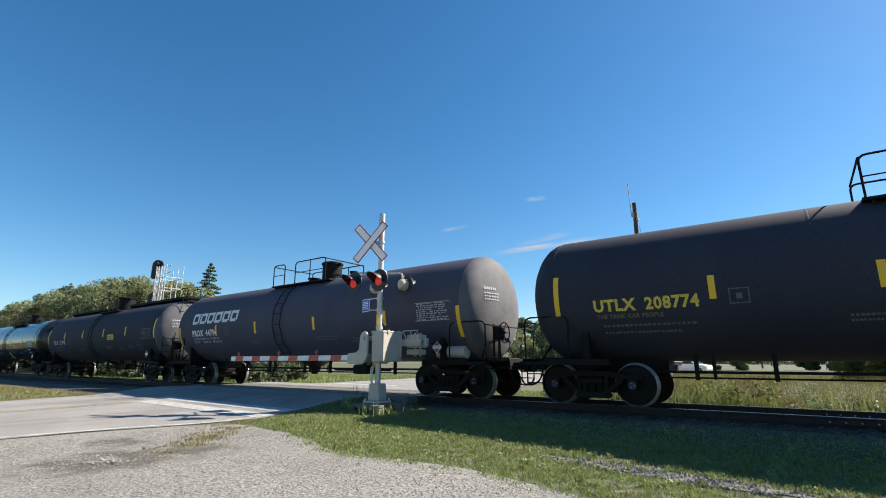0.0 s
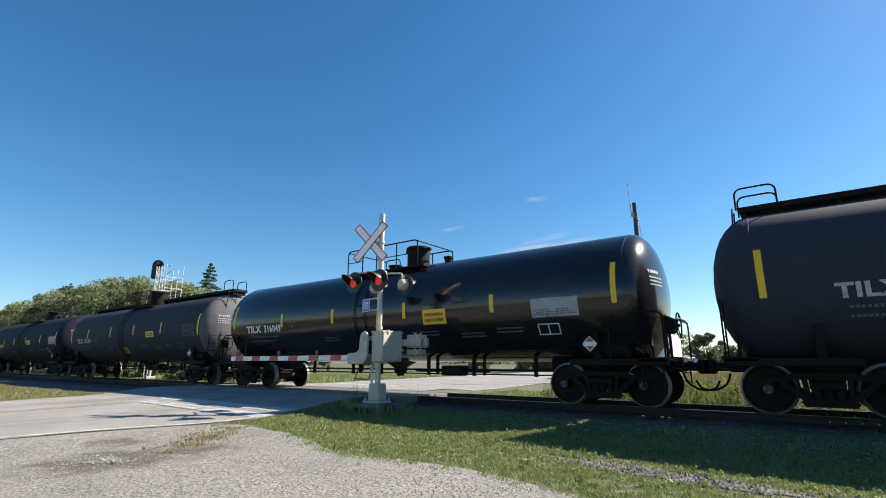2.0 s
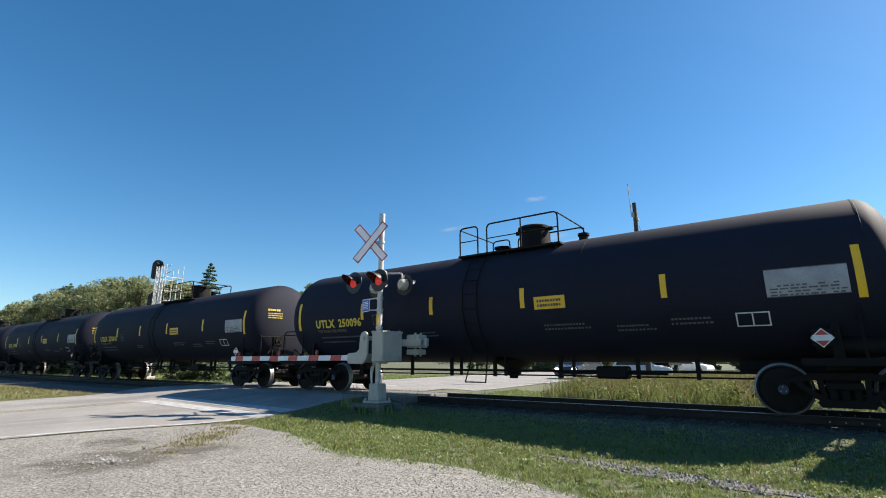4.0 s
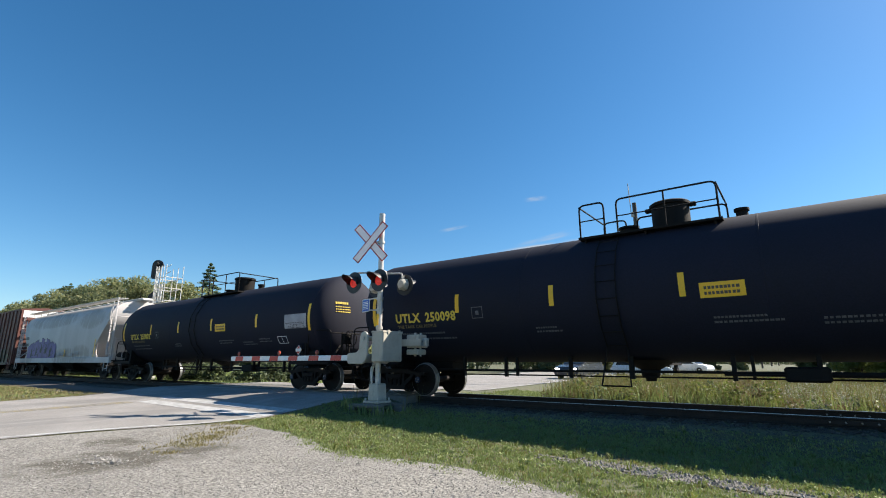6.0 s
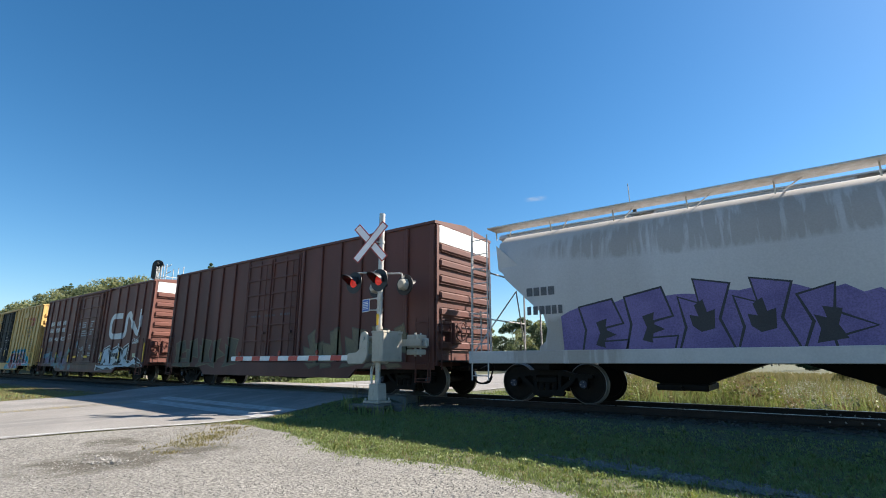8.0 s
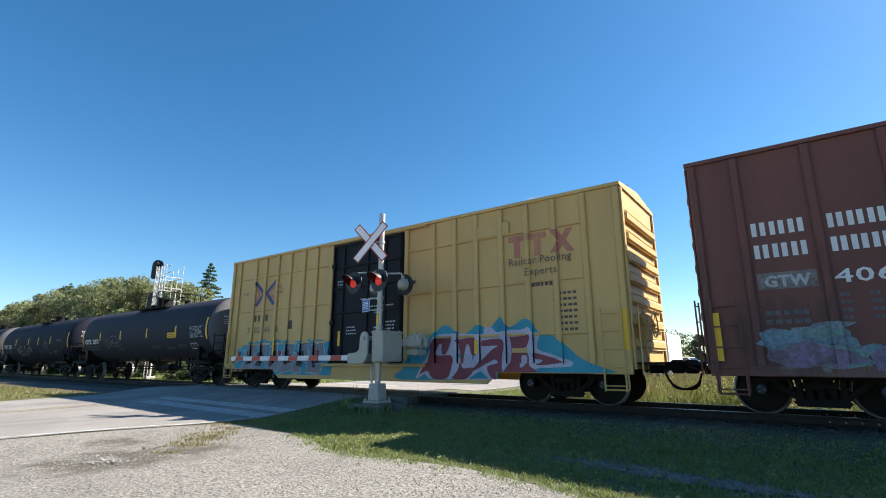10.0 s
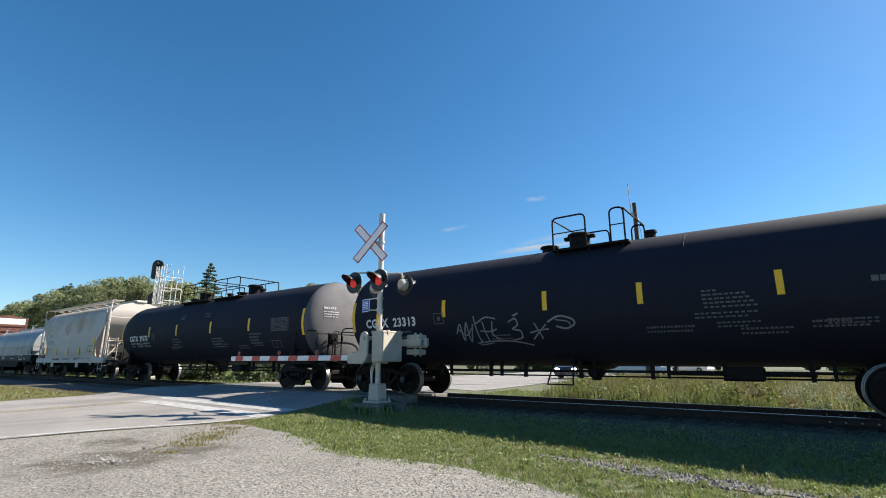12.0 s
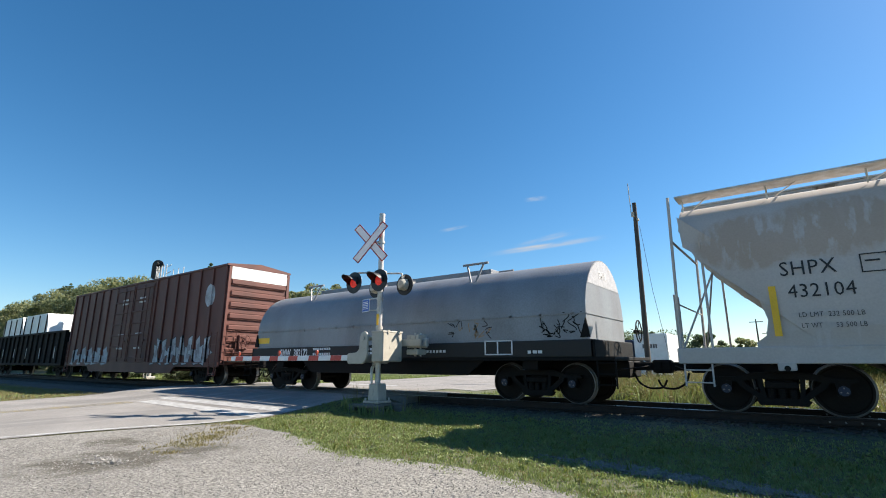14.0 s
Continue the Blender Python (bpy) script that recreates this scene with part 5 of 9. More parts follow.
def gondola(s, tc, length, label):
    car = thing("gondola_car", label, "gondola car", at=pose(s, TRACK_Y, 0))
    h, w = length / 2, 1.5
    for sy in (-1, 1):
        bm = bmesh.new()
        y0, y1 = sorted((sy * (w - 0.05), sy * w))
        box(bm, -h, h, y0, y1, 0.85, 2.85, 0.01)
        y0, y1 = sorted((sy * (w - 0.08), sy * (w + 0.1)))
        box(bm, -h, h, y0, y1, 2.80, 2.93, 0.02)
        box(bm, -h, h, y0, y1, 0.75, 0.9, 0.02)
        part("side_wall", bm, M_UNDER, car)
    for e in (-1, 1):
        bm = bmesh.new()
        x0, x1 = sorted((e * (h - 0.06), e * h))
        box(bm, x0, x1, -w + 0.06, w - 0.06, 0.85, 2.83, 0.01)
        part("end_wall", bm, M_UNDER, car)
    bm = bmesh.new()
    box(bm, -h + 0.07, h - 0.07, -w + 0.06, w - 0.06, 0.95, 1.02)
    part("car_floor", bm, M_UNDER, car)
    bm = bmesh.new()
    box(bm, -0.07, 0.07, -0.1, 0.0, 0.85, 2.82, 0.02)
    first = part("side_post", bm, M_UNDER, car, at=pose(-h + 0.1, -w, 0))
    k = int(length / 1.1)
    for i in range(1, k + 1):
        again(first, car, pose(-h + 0.1 + (length - 0.2) * i / k, -w, 0))
    bm = bmesh.new()
    for i in range(6):
        u = -h + 1.5 + (length - 3) * i / 5
        box(bm, u - 0.04, u + 0.04, -w - 0.112, -w - 0.102, 1.2, 1.9)
    part("reflector", bm, M_WTEXT, car)
    bm = bmesh.new()
    box(bm, -h + 0.1, h - 0.1, -0.4, 0.4, 0.7, 0.95)
    part("underframe", bm, M_UNDER, car)
    for e in (-1, 1):
        coupler(car, e * h, e)
        truck(car, e * tc / 2)
    brake_wheel(car, h + 0.05, -0.6, 2.5, M_UNDER)
    for x0, x1 in ((-7.6, -2.4), (-2.2, 3.4)):
        bm = bmesh.new()
        prism(bm, [(x0, 1.03), (x1, 1.03), (x1, 3.7), (x1 - 0.5, 4.35), (x0 + 0.5, 4.35), (x0, 3.7)], -1.15, 1.15)
        part("load_cover", bm, M_WHITE, car, "white covered load")
        for k in range(4):
            bm = bmesh.new()
            u = x0 + 0.35 + (x1 - x0 - 0.7) * k / 3
            box(bm, u - 0.05, u + 0.05, -1.2, -1.15, 2.9, 4.25, 0.01)
            part("load_strap", bm, M_UNDER, car)
    return car


# ---- what is painted on single cars ----
def brown_lettered(car, h, w, low, height, rng, ribs):
    yf, yr = -w - 0.004, -w - 0.076
    # pairs of upright white bars for the owner's name, set between the posts
    for z in (2.84, 3.27):
        for x0, x1, n in ((-6.85, -5.98, 3), (-5.7, -4.87, 3), (-4.58, -4.02, 2)):
            for k in range(n):
                for f in (0.08, 0.56):
                    x = x0 + (x1 - x0) * (k + f) / n
                    side_plate(car, x, x + 0.085, z, z + 0.26, yf, M_WTEXT, "name_bar")
    side_text(car, "406", -5.72, 2.29, 0.33, yf, M_WTEXT, 0.8, bold=0.005)
    side_text(car, "433", -4.6, 2.29, 0.33, yf, M_WTEXT, 0.84, bold=0.005)
    side_plate(car, -6.85, -5.95, 2.25, 2.56, yf, M_SCUFF, "faded_mark", "faded grey painted-over patch")
    side_text(car, "GTW", -6.74, 2.3, 0.28, yf - 0.003, M_PALETEXT, 0.7, bold=0.012)
    for z in (1.78, 1.62):
        side_bars(car, -6.8, z, 0.7, 0.08, 5, yf, M_GTEXT, rng)
    for x in (-5.7, -5.3, -4.5, -4.0, -3.4, -3.0):
        for k in range(5):
            side_bars(car, x, 2.05 - 0.13 * k, 0.16, 0.06, 2, yf, M_GTEXT, rng)
    for p in ((-3.2, -2.9, 2.35, 2.37), (-3.2, -2.9, 2.62, 2.64), (-3.2, -3.18, 2.35, 2.64), (-2.92, -2.9, 2.35, 2.64)):
        side_plate(car, *p, yf, M_WTEXT, "stencil_box")
    # the big white sign: a broad band that bends like a C and then waves up, down and up
    for pts in ([(4.55, 3.36), (3.6, 3.36), (3.2, 3.2), (3.15, 2.75), (3.25, 2.42), (3.7, 2.3), (4.9, 2.3)],
                [(4.9, 2.3), (5.1, 2.45), (5.12, 2.9), (5.15, 3.25), (5.4, 3.4), (5.6, 3.25), (6.3, 2.55), (6.6, 2.4), (6.78, 2.6), (6.78, 3.58)]):
        line = [Vector(p) for p in curve_points(pts, 10)]
        edge = []
        for k, p in enumerate(line):
            d = (line[min(k + 1, len(line) - 1)] - line[max(k - 1, 0)]).normalized()
            edge.append((tuple(p + Vector((-d.y, d.x)) * 0.15), tuple(p - Vector((-d.y, d.x)) * 0.15)))
        for (a, b), (c, d) in zip(edge, edge[1:]):
            side_decal(BIG["band"], [a, c, d, b], ribs, yf - 0.001, yr - 0.001)
    part("big_band", BIG["band"], M_WTEXT, car, "broad white painted band")
    # writing on the doors
    yd = -w - 0.054
    for x, z, n, wd in ((-0.95, 3.2, 3, 0.62), (0.3, 3.22, 1, 0.62), (0.3, 3.08, 2, 0.34), (-0.92, 2.7, 3, 0.78), (0.32, 2.76, 1, 0.78), (0.32, 2.62, 2, 0.34), (0.53, 1.85, 3, 0.3), (-0.1, 2.16, 2, 0.3), (-0.05, 1.98, 4, 0.16), (0.5, 1.42, 2, 0.5)):
        for k in range(n):
            side_bars(car, x, z - 0.125 * k, wd * rng.uniform(0.75, 1), 0.07, max(3, int(wd * 12)), yd, M_PALETEXT, rng)
    for x0, x1, z0, z1, mat in ((-1.52, -1.18, 3.1, 3.27, M_GRAF_GREY), (-1.5, -1.22, 2.82, 3.02, M_GRAF_GREY), (-1.48, -1.2, 2.5, 2.72, M_SCUFF), (1.42, 1.69, 1.5, 1.75, M_GRAF_DARK), (-2.3, -2.06, 2.98, 3.1, M_GRAF_GREY), (-2.3, -2.06, 2.82, 2.92, M_GRAF_GREY), (-2.28, -2.1, 2.66, 2.76, M_GRAF_GREY), (-1.95, -1.84, 2.2, 2.45, M_GRAF_PALE)):
        side_plate(car, x0, x1, z0, z1, (yd if abs(x0) < 1.75 else yf) - 0.001, mat, "faded_plate")
    for k in range(4):
        side_bars(car, 1.42, 1.72 - 0.09 * k, 0.26, 0.04, 4, yd - 0.003, M_PALETEXT, rng)
    ring = [(0.07 + 0.085 * math.cos(k * math.tau / 20), 2.55 + 0.085 * math.sin(k * math.tau / 20)) for k in range(21)]
    bm = bmesh.new()
    stroke(bm, ring, 0.025, lambda u, v: Vector((u, yd - 0.001, v)))
    part("ring_mark", bm, M_PALETEXT, car)
    for x0, x1 in ((-1.55, -1.1), (0.1, 0.65)):
        side_plate(car, x0, x1, 1.2, 1.32, yd - 0.05, M_YELLOW, "reflector")
    side_plate(car, -1.48, -1.2, 1.8, 2.18, yd, M_SCUFFBLUE, "faded_plate")
    for pts in ([(-0.88, 1.9), (-0.86, 1.55), (-0.62, 1.52)], [(-0.78, 1.72), (-0.6, 1.75)], [(-0.5, 1.6), (-0.42, 1.8), (-0.3, 1.72), (-0.38, 1.6), (-0.5, 1.62)], [(-0.28, 1.62), (-0.22, 1.85), (-0.12, 1.75), (-0.24, 1.7), (-0.1, 1.55)], [(-0.05, 1.5), (-0.15, 1.35), (0.0, 1.25), (0.12, 1.4), (-0.05, 1.5)], [(0.1, 1.6), (0.05, 1.3)], [(-0.95, 1.4), (-0.7, 1.3)]):
        bm = bmesh.new()
        stroke(bm, curve_points(pts), 0.035, lambda u, v: Vector((u, yd - 0.056, v)))
        part("sprayed_stroke", bm, M_GRAF_PALE, car)
    for x, z0, z1 in ((-7.6, 0.97, 1.87), (-4.66, 1.09, 1.55), (-2.45, 0.96, 1.4), (7.72, 0.98, 1.88), (2.57, 1.03, 1.49), (4.86, 1.05, 1.46)):
        bm = bmesh.new()
        box(bm, x - 0.055, x + 0.055, yr - 0.008, yr - 0.002, z0, z1)
        part("reflector", bm, M_YELLOW, car)
    side_plate(car, -6.6, -6.15, 1.07, 1.25, yf - 0.006, M_YELLOW)
    # graffiti, pale shapes with dark and white lines
    sprayed(car, ((M_WTEXT, "white sprayed edge", [(2.05, 0.84), (2.68, 1.69), (3.38, 1.86), (3.8, 1.55), (3.85, 1.7), (4.39, 1.8), (4.43, 1.93), (5.12, 1.62), (5.15, 1.72), (5.73, 1.92), (6.04, 1.72), (5.9, 1.13), (6.22, 0.98), (6.81, 1.25), (7.27, 1.05), (7.85, 0.76), (7.53, 0.73), (6.52, 0.69), (5.17, 0.59), (2.03, 0.52)]),
                  (M_GRAF_DARK, "black sprayed ground", [(2.17, 0.86), (2.73, 1.65), (3.38, 1.81), (3.8, 1.48), (3.87, 1.64), (4.42, 1.76), (4.45, 1.85), (5.13, 1.55), (5.18, 1.68), (5.72, 1.86), (5.99, 1.7), (5.86, 1.09), (6.22, 0.93), (6.79, 1.2), (7.25, 1.01), (7.76, 0.78), (7.54, 0.74), (6.52, 0.71), (5.17, 0.6), (2.15, 0.54)]),
                  (M_GRAF_WHITE, "pale blue sprayed shape", [(2.4, 0.8), (2.79, 1.61), (3.32, 1.71), (3.32, 1.29), (3.43, 1.74), (3.62, 1.43), (3.78, 1.11), (4.17, 0.82), (3.39, 0.81), (3.13, 0.81), (3.04, 1.17), (2.75, 0.8)]),
                  (M_GRAF_WHITE, "pale blue sprayed shape", [(3.81, 1.21), (3.91, 1.55), (4.56, 1.71), (4.46, 1.43), (4.0, 1.4), (3.98, 1.15), (4.56, 1.12), (4.29, 0.82), (4.0, 0.82)]),
                  (M_GRAF_WHITE, "pale blue sprayed shape", [(4.58, 1.71), (4.91, 1.49), (5.17, 1.23), (5.27, 1.59), (5.71, 1.74), (5.62, 1.33), (5.36, 1.18), (5.54, 0.88), (5.02, 0.83), (5.14, 1.13), (4.95, 1.01), (4.55, 0.96), (4.88, 1.19)]),
                  (M_GRAF_WHITE, "pale blue sprayed shape", [(5.44, 1.13), (5.79, 1.0), (6.18, 0.9), (6.72, 1.16), (7.11, 0.96), (7.53, 0.79), (6.75, 0.87), (6.3, 0.73), (5.56, 0.77)]),
                  (M_GRAF_WHITE, "pale blue sprayed shape", [(2.16, 0.77), (5.69, 0.8), (5.53, 0.77), (5.73, 0.74), (5.13, 0.62), (4.7, 0.71), (4.18, 0.6), (3.7, 0.7), (3.17, 0.59), (2.28, 0.7)])), ribs, yf - 0.002, yr - 0.002)
    x0, z1, x1, z0 = (4.0, 1.45, 4.56, 1.14)
    side_plate(car, x0, x1, z0, z1, yr - 0.03, M_WTEXT, "data_panel", "white-framed black data panel")
    for p, q in ((0.04, 0.46), (0.54, 0.96)):
        side_plate(car, x0 + (x1 - x0) * p, x0 + (x1 - x0) * q, z0 + 0.09, z1 - 0.03, yr - 0.034, M_GRAF_DARK, "data_panel")
    side_plate(car, 6.4, 6.8, 1.2, 1.38, yf - 0.03, M_GRAF_GREENISH, "notice_plate", "pale green notice plate")
    for pts in ([(5.62, 2.2), (5.5, 2.05), (5.62, 1.95), (5.72, 2.02)], [(5.8, 1.95), (5.82, 2.2), (5.95, 2.12), (5.82, 2.08), (5.98, 1.95)], [(6.1, 2.15), (6.05, 2.0), (6.18, 1.97), (6.22, 2.1), (6.1, 2.15)], [(6.3, 2.2), (6.33, 1.97), (6.42, 2.1), (6.5, 1.97), (6.6, 2.32)]):
        bm = bmesh.new()
        stroke(bm, curve_points(pts), 0.045, lambda u, v: Vector((6.29 + (u - 5.5) * 0.7, yr - 0.003, v - 0.08)))
        part("sprayed_stroke", bm, M_WTEXT, car)
    # old faded sprayed patches in many colours along the lower side
    for k in range(34):
        cx, cz = rng.uniform(-6.8, -1.9), 0.62 + 1.0 * rng.random() ** 1.4
        rx, rz = rng.uniform(0.22, 0.7), rng.uniform(0.1, 0.3)
        if cx > -3.0:
            rx, rz = rx * 0.6, rz * 1.4
        bm = bmesh.new()
        side_decal(bm, [(cx + rx * math.cos(a) * q, max(0.5, cz + rz * math.sin(a) * q)) for a, q in ((i * math.tau / 16, rng.uniform(0.6, 1.15)) for i in range(16))], ribs, yf - 0.002 - 0.0006 * k, yr - 0.002 - 0.0006 * k)
        part("sprayed_shape", bm, (M_GRAF_GREEN, M_SCUFF, M_SCUFFBLUE, M_GRAF_DULLPURPLE, M_GRAF_GREEN, M_BROWN)[k % 6], car)


BIG = {"band": bmesh.new()}


def yellow_lettered(car, h, w, low, height, rng, ribs):
    yf, yr = -w - 0.004, -w - 0.076
    for x0, x1 in ((4.95, 5.45), (5.5, 6.0), (6.1, 6.7)):
        bm = bmesh.new()
        m = (x0 + x1) / 2
        if x1 < 6.05:
            side_decal(bm, [(x0, 3.92), (x1, 3.92), (x1, 4.08), (x0, 4.08)], ribs, yf, yr)
            side_decal(bm, [(m - 0.09, 3.5), (m + 0.09, 3.5), (m + 0.09, 3.92), (m - 0.09, 3.92)], ribs, yf, yr)
        else:
            side_decal(bm, [(x0, 3.5), (x0 + 0.18, 3.5), (x1, 4.08), (x1 - 0.18, 4.08)], ribs, yf, yr)
            side_decal(bm, [(x0, 4.08), (x0 + 0.18, 4.08), (x1, 3.5), (x1 - 0.18, 3.5)], ribs, yf - 0.002, yr - 0.002)
        part("faded_mark", bm, M_FADED_RED, car, "faded red block mark")
    side_text(car, "Railcar Pooling", 4.98, 3.3, 0.27, yr - 0.003, M_BROWNTEXT, 1.65)
    side_text(car, "Experts", 5.4, 3.02, 0.27, yr - 0.003, M_BROWNTEXT, 0.85)
    side_bars(car, 5.45, 2.74, 0.8, 0.15, 7, yf, M_BROWNTEXT, rng)
    for k in range(7):
        side_bars(car, 6.1, 2.5 - 0.14 * k, 0.6, 0.06, 5, yf, M_BROWNTEXT, rng)
    # crossed arrows, navy and red
    cx, cz = -5.5, 3.5
    for s in (-1, 1):
        bm = bmesh.new()
        side_decal(bm, [(cx + s * 0.62, cz + 0.5), (cx + s * 0.05, cz + 0.06), (cx + s * 0.05, cz - 0.06), (cx + s * 0.5, cz - 0.5), (cx + s * 0.62, cz - 0.4), (cx + s * 0.2, cz), (cx + s * 0.62, cz + 0.34)], ribs, yf, yr)
        part("arrow_mark", bm, M_NAVY, car, "navy arrow mark")
        bm = bmesh.new()
        side_decal(bm, [(cx + s * 0.6, cz + 0.3), (cx + s * 0.24, cz), (cx + s * 0.6, cz - 0.34), (cx + s * 0.6, cz - 0.18), (cx + s * 0.4, cz), (cx + s * 0.6, cz + 0.14)], ribs, yf - 0.003, yr - 0.003)
        part("arrow_mark", bm, M_FADED_RED, car, "faded red arrow mark")
    side_text(car, "any", -4.7, 3.62, 0.2, yr - 0.003, M_BROWNTEXT, 0.32)
    side_text(car, "road", -4.72, 3.42, 0.2, yr - 0.003, M_BROWNTEXT, 0.38)
    side_text(car, "next", -6.85, 3.5, 0.2, yr - 0.003, M_BROWNTEXT, 0.36)
    side_bars(car, -6.1, 2.45, 0.95, 0.24, 4, yf, M_BROWNTEXT, rng)
    for x, d in ((-6.5, "5"), (-6.05, "02"), (-5.4, "46"), (-4.72, "6")):
        side_text(car, d, x, 2.02, 0.32, yf, M_BROWNTEXT, 0.18 * len(d))
    side_plate(car, -4.0, -3.75, 2.1, 2.4, yf, M_BROWNTEXT, "faded_plate")
    sprayed(car, ((M_GRAF_BLUE, "turquoise sprayed ground", [(1.5, 0.76), (1.75, 1.22), (2.38, 1.57), (2.88, 1.92), (3.27, 1.78), (3.56, 1.67), (3.99, 1.89), (4.3, 1.78), (4.67, 2.06), (4.89, 1.79), (5.27, 1.97), (5.5, 1.93), (5.66, 1.67), (6.01, 1.55), (6.35, 1.32), (6.67, 1.04), (7.02, 0.89), (7.36, 0.78), (7.34, 0.73), (5.61, 0.7), (5.53, 0.6), (1.48, 0.48)]),
                  (M_GRAF_LILAC, "pale lilac sprayed edge", [(1.99, 0.52), (2.35, 1.16), (2.6, 1.64), (3.32, 1.69), (4.11, 1.65), (4.16, 1.79), (4.39, 1.82), (4.55, 1.68), (4.93, 1.73), (5.21, 1.72), (5.44, 1.77), (5.54, 1.65), (5.71, 1.62), (5.63, 1.27), (6.02, 1.12), (6.47, 0.96), (6.42, 0.85), (5.65, 0.81), (5.54, 0.68), (4.6, 0.54)]),
                  (M_GRAF_RED, "dark red sprayed shape", [(2.11, 0.61), (2.34, 0.97), (2.48, 1.41), (2.67, 1.6), (3.13, 1.58), (2.98, 1.18), (2.83, 1.18), (2.82, 1.43), (2.71, 1.38), (2.64, 1.14), (3.07, 1.13), (3.24, 1.06), (3.19, 0.78), (3.05, 0.54), (2.58, 0.53), (2.41, 0.72)]),
                  (M_GRAF_RED, "dark red sprayed shape", [(3.28, 1.51), (3.92, 1.56), (3.97, 1.15), (3.79, 1.14), (3.72, 1.36), (3.62, 1.36), (3.53, 0.83), (3.9, 0.81), (3.69, 0.55), (3.22, 0.54), (3.44, 0.82), (3.39, 1.37)]),
                  (M_GRAF_RED, "dark red sprayed shape", [(4.11, 1.49), (4.74, 1.49), (4.71, 1.01), (4.69, 0.6), (4.43, 0.56), (4.29, 0.83), (4.55, 0.92), (4.44, 1.01), (4.03, 0.79), (3.85, 0.76), (4.33, 1.21), (4.56, 1.35), (4.11, 1.35)]),
                  (M_GRAF_RED, "dark red sprayed shape", [(4.91, 1.55), (5.19, 1.56), (5.46, 1.59), (5.41, 1.34), (5.23, 1.26), (5.43, 1.13), (5.45, 0.88), (5.6, 0.71), (4.69, 0.61), (4.88, 0.88), (4.95, 1.22)]),
                  (M_GRAF_RED, "dark red sprayed shape", [(5.55, 1.17), (5.84, 1.1), (6.27, 0.95), (5.64, 0.88), (5.76, 0.99), (5.55, 1.04)]),
                  (M_GRAF_LILAC, "pale lilac sprayed patch", [(5.22, 1.11), (5.4, 1.1), (5.36, 0.92), (5.21, 0.83)])), ribs, yf - 0.002, yr - 0.002, True)
    for pts in ([(3.34, 1.14), (3.48, 1.16), (3.42, 1.05)], [(3.81, 1.12), (3.93, 1.14), (3.82, 1.0)], [(3.74, 0.54), (4.11, 0.74), (4.33, 0.56)], [(2.05, 0.51), (2.32, 0.64), (2.5, 0.52)]):
        bm = bmesh.new()
        side_decal(bm, pts, ribs, yf - 0.022, yr - 0.022)
        part("sprayed_patch", bm, M_GRAF_BLUE, car, "turquoise sprayed patch")
    side_plate(car, 5.01, 5.41, 1.17, 1.28, yr - 0.026, M_BOXYELLOW, "masked_plate")
    graffiti(car, -6.6, -1.9, 0.56, 1.62, ribs, yf - 0.002, yr - 0.002, 6, M_GRAF_GREY, M_GRAF_PALE, 52, cloud=M_GRAF_BLUE, shade=M_GRAF_DARK)
    yd = -w - 0.054
    for x, z, n, wd in ((-0.3, 2.85, 1, 1.2), (-0.2, 2.6, 1, 1.5), (0.3, 2.5, 2, 0.4), (-1.4, 3.5, 3, 0.35), (0.75, 2.1, 3, 0.45), (-0.9, 2.0, 3, 0.5), (0.3, 1.95, 3, 0.55)):
        for k in range(n):
            side_bars(car, x, z - 0.1 * k, wd * rng.uniform(0.7, 1), 0.045, int(wd * 11), yd, M_PALETEXT, rng)
    for x, z0, z1 in ((-1.18, 1.45, 1.92), (0.62, 1.4, 1.9)):
        side_plate(car, x - 0.05, x + 0.05, z0, z1, yd - 0.052, M_YELLOW)
    for x, z0, z1 in ((7.72, 1.2, 2.07), (3.97, 1.15, 1.51), (-4.65, 1.2, 1.8), (-7.7, 1.2, 2.0)):
        side_plate(car, x - 0.05, x + 0.05, z0, z1, yr - 0.012, M_YELLOW)
    bm = bmesh.new()
    box(bm, 3.9, 5.0, -w - 0.06, -w, 4.15, 4.5, 0.01)
    part("vent_cover", bm, M_BOXYELLOW, car)


def old_brown(car, h, w, low, height, rng, ribs):
    yf, yr = -w - 0.004, -w - 0.076
    graffiti(car, -7.0, -2.0, 0.75, 1.9, ribs, yf - 0.002, yr - 0.002, 5, M_GRAF_DULL, M_GRAF_OLD, 61)
    graffiti(car, 2.0, 6.8, 0.75, 2.0, ribs, yf - 0.002, yr - 0.002, 5, M_GRAF_OLD, M_GRAF_DULL, 62)
    for x in (-1.2, -0.3, 0.6):
        side_bars(car, x, 2.6, 0.6, 0.08, 6, -w - 0.06, M_GTEXT, rng)


def brown_tagged(car, h, w, low, height, rng, ribs):
    yf, yr = -w - 0.004, -w - 0.076
    graffiti(car, 2.7, 8.0, 0.8, 2.05, ribs, yf - 0.002, yr - 0.002, 7, M_GRAF_PALE, M_GRAF_DARK, 71, shade=M_GRAF_GREY)
    graffiti(car, -7.8, -2.4, 0.8, 1.75, ribs, yf - 0.002, yr - 0.002, 5, M_GRAF_PALE, M_GRAF_GREY, 72)
    bm = bmesh.new()
    side_decal(bm, [(7.4 + 0.4 * math.cos(k * math.tau / 20), 3.75 + 0.5 * math.sin(k * math.tau / 20)) for k in range(20)], ribs, yf, yr)
    part("round_mark", bm, M_GRAF_PALE, car, "faded round white mark")
    for x in (-1.4, 0.6):
        for z in (4.1, 3.9, 2.3, 1.6):
            side_bars(car, x, z, 0.7, 0.09, 5, -w - 0.06, M_WTEXT, rng)


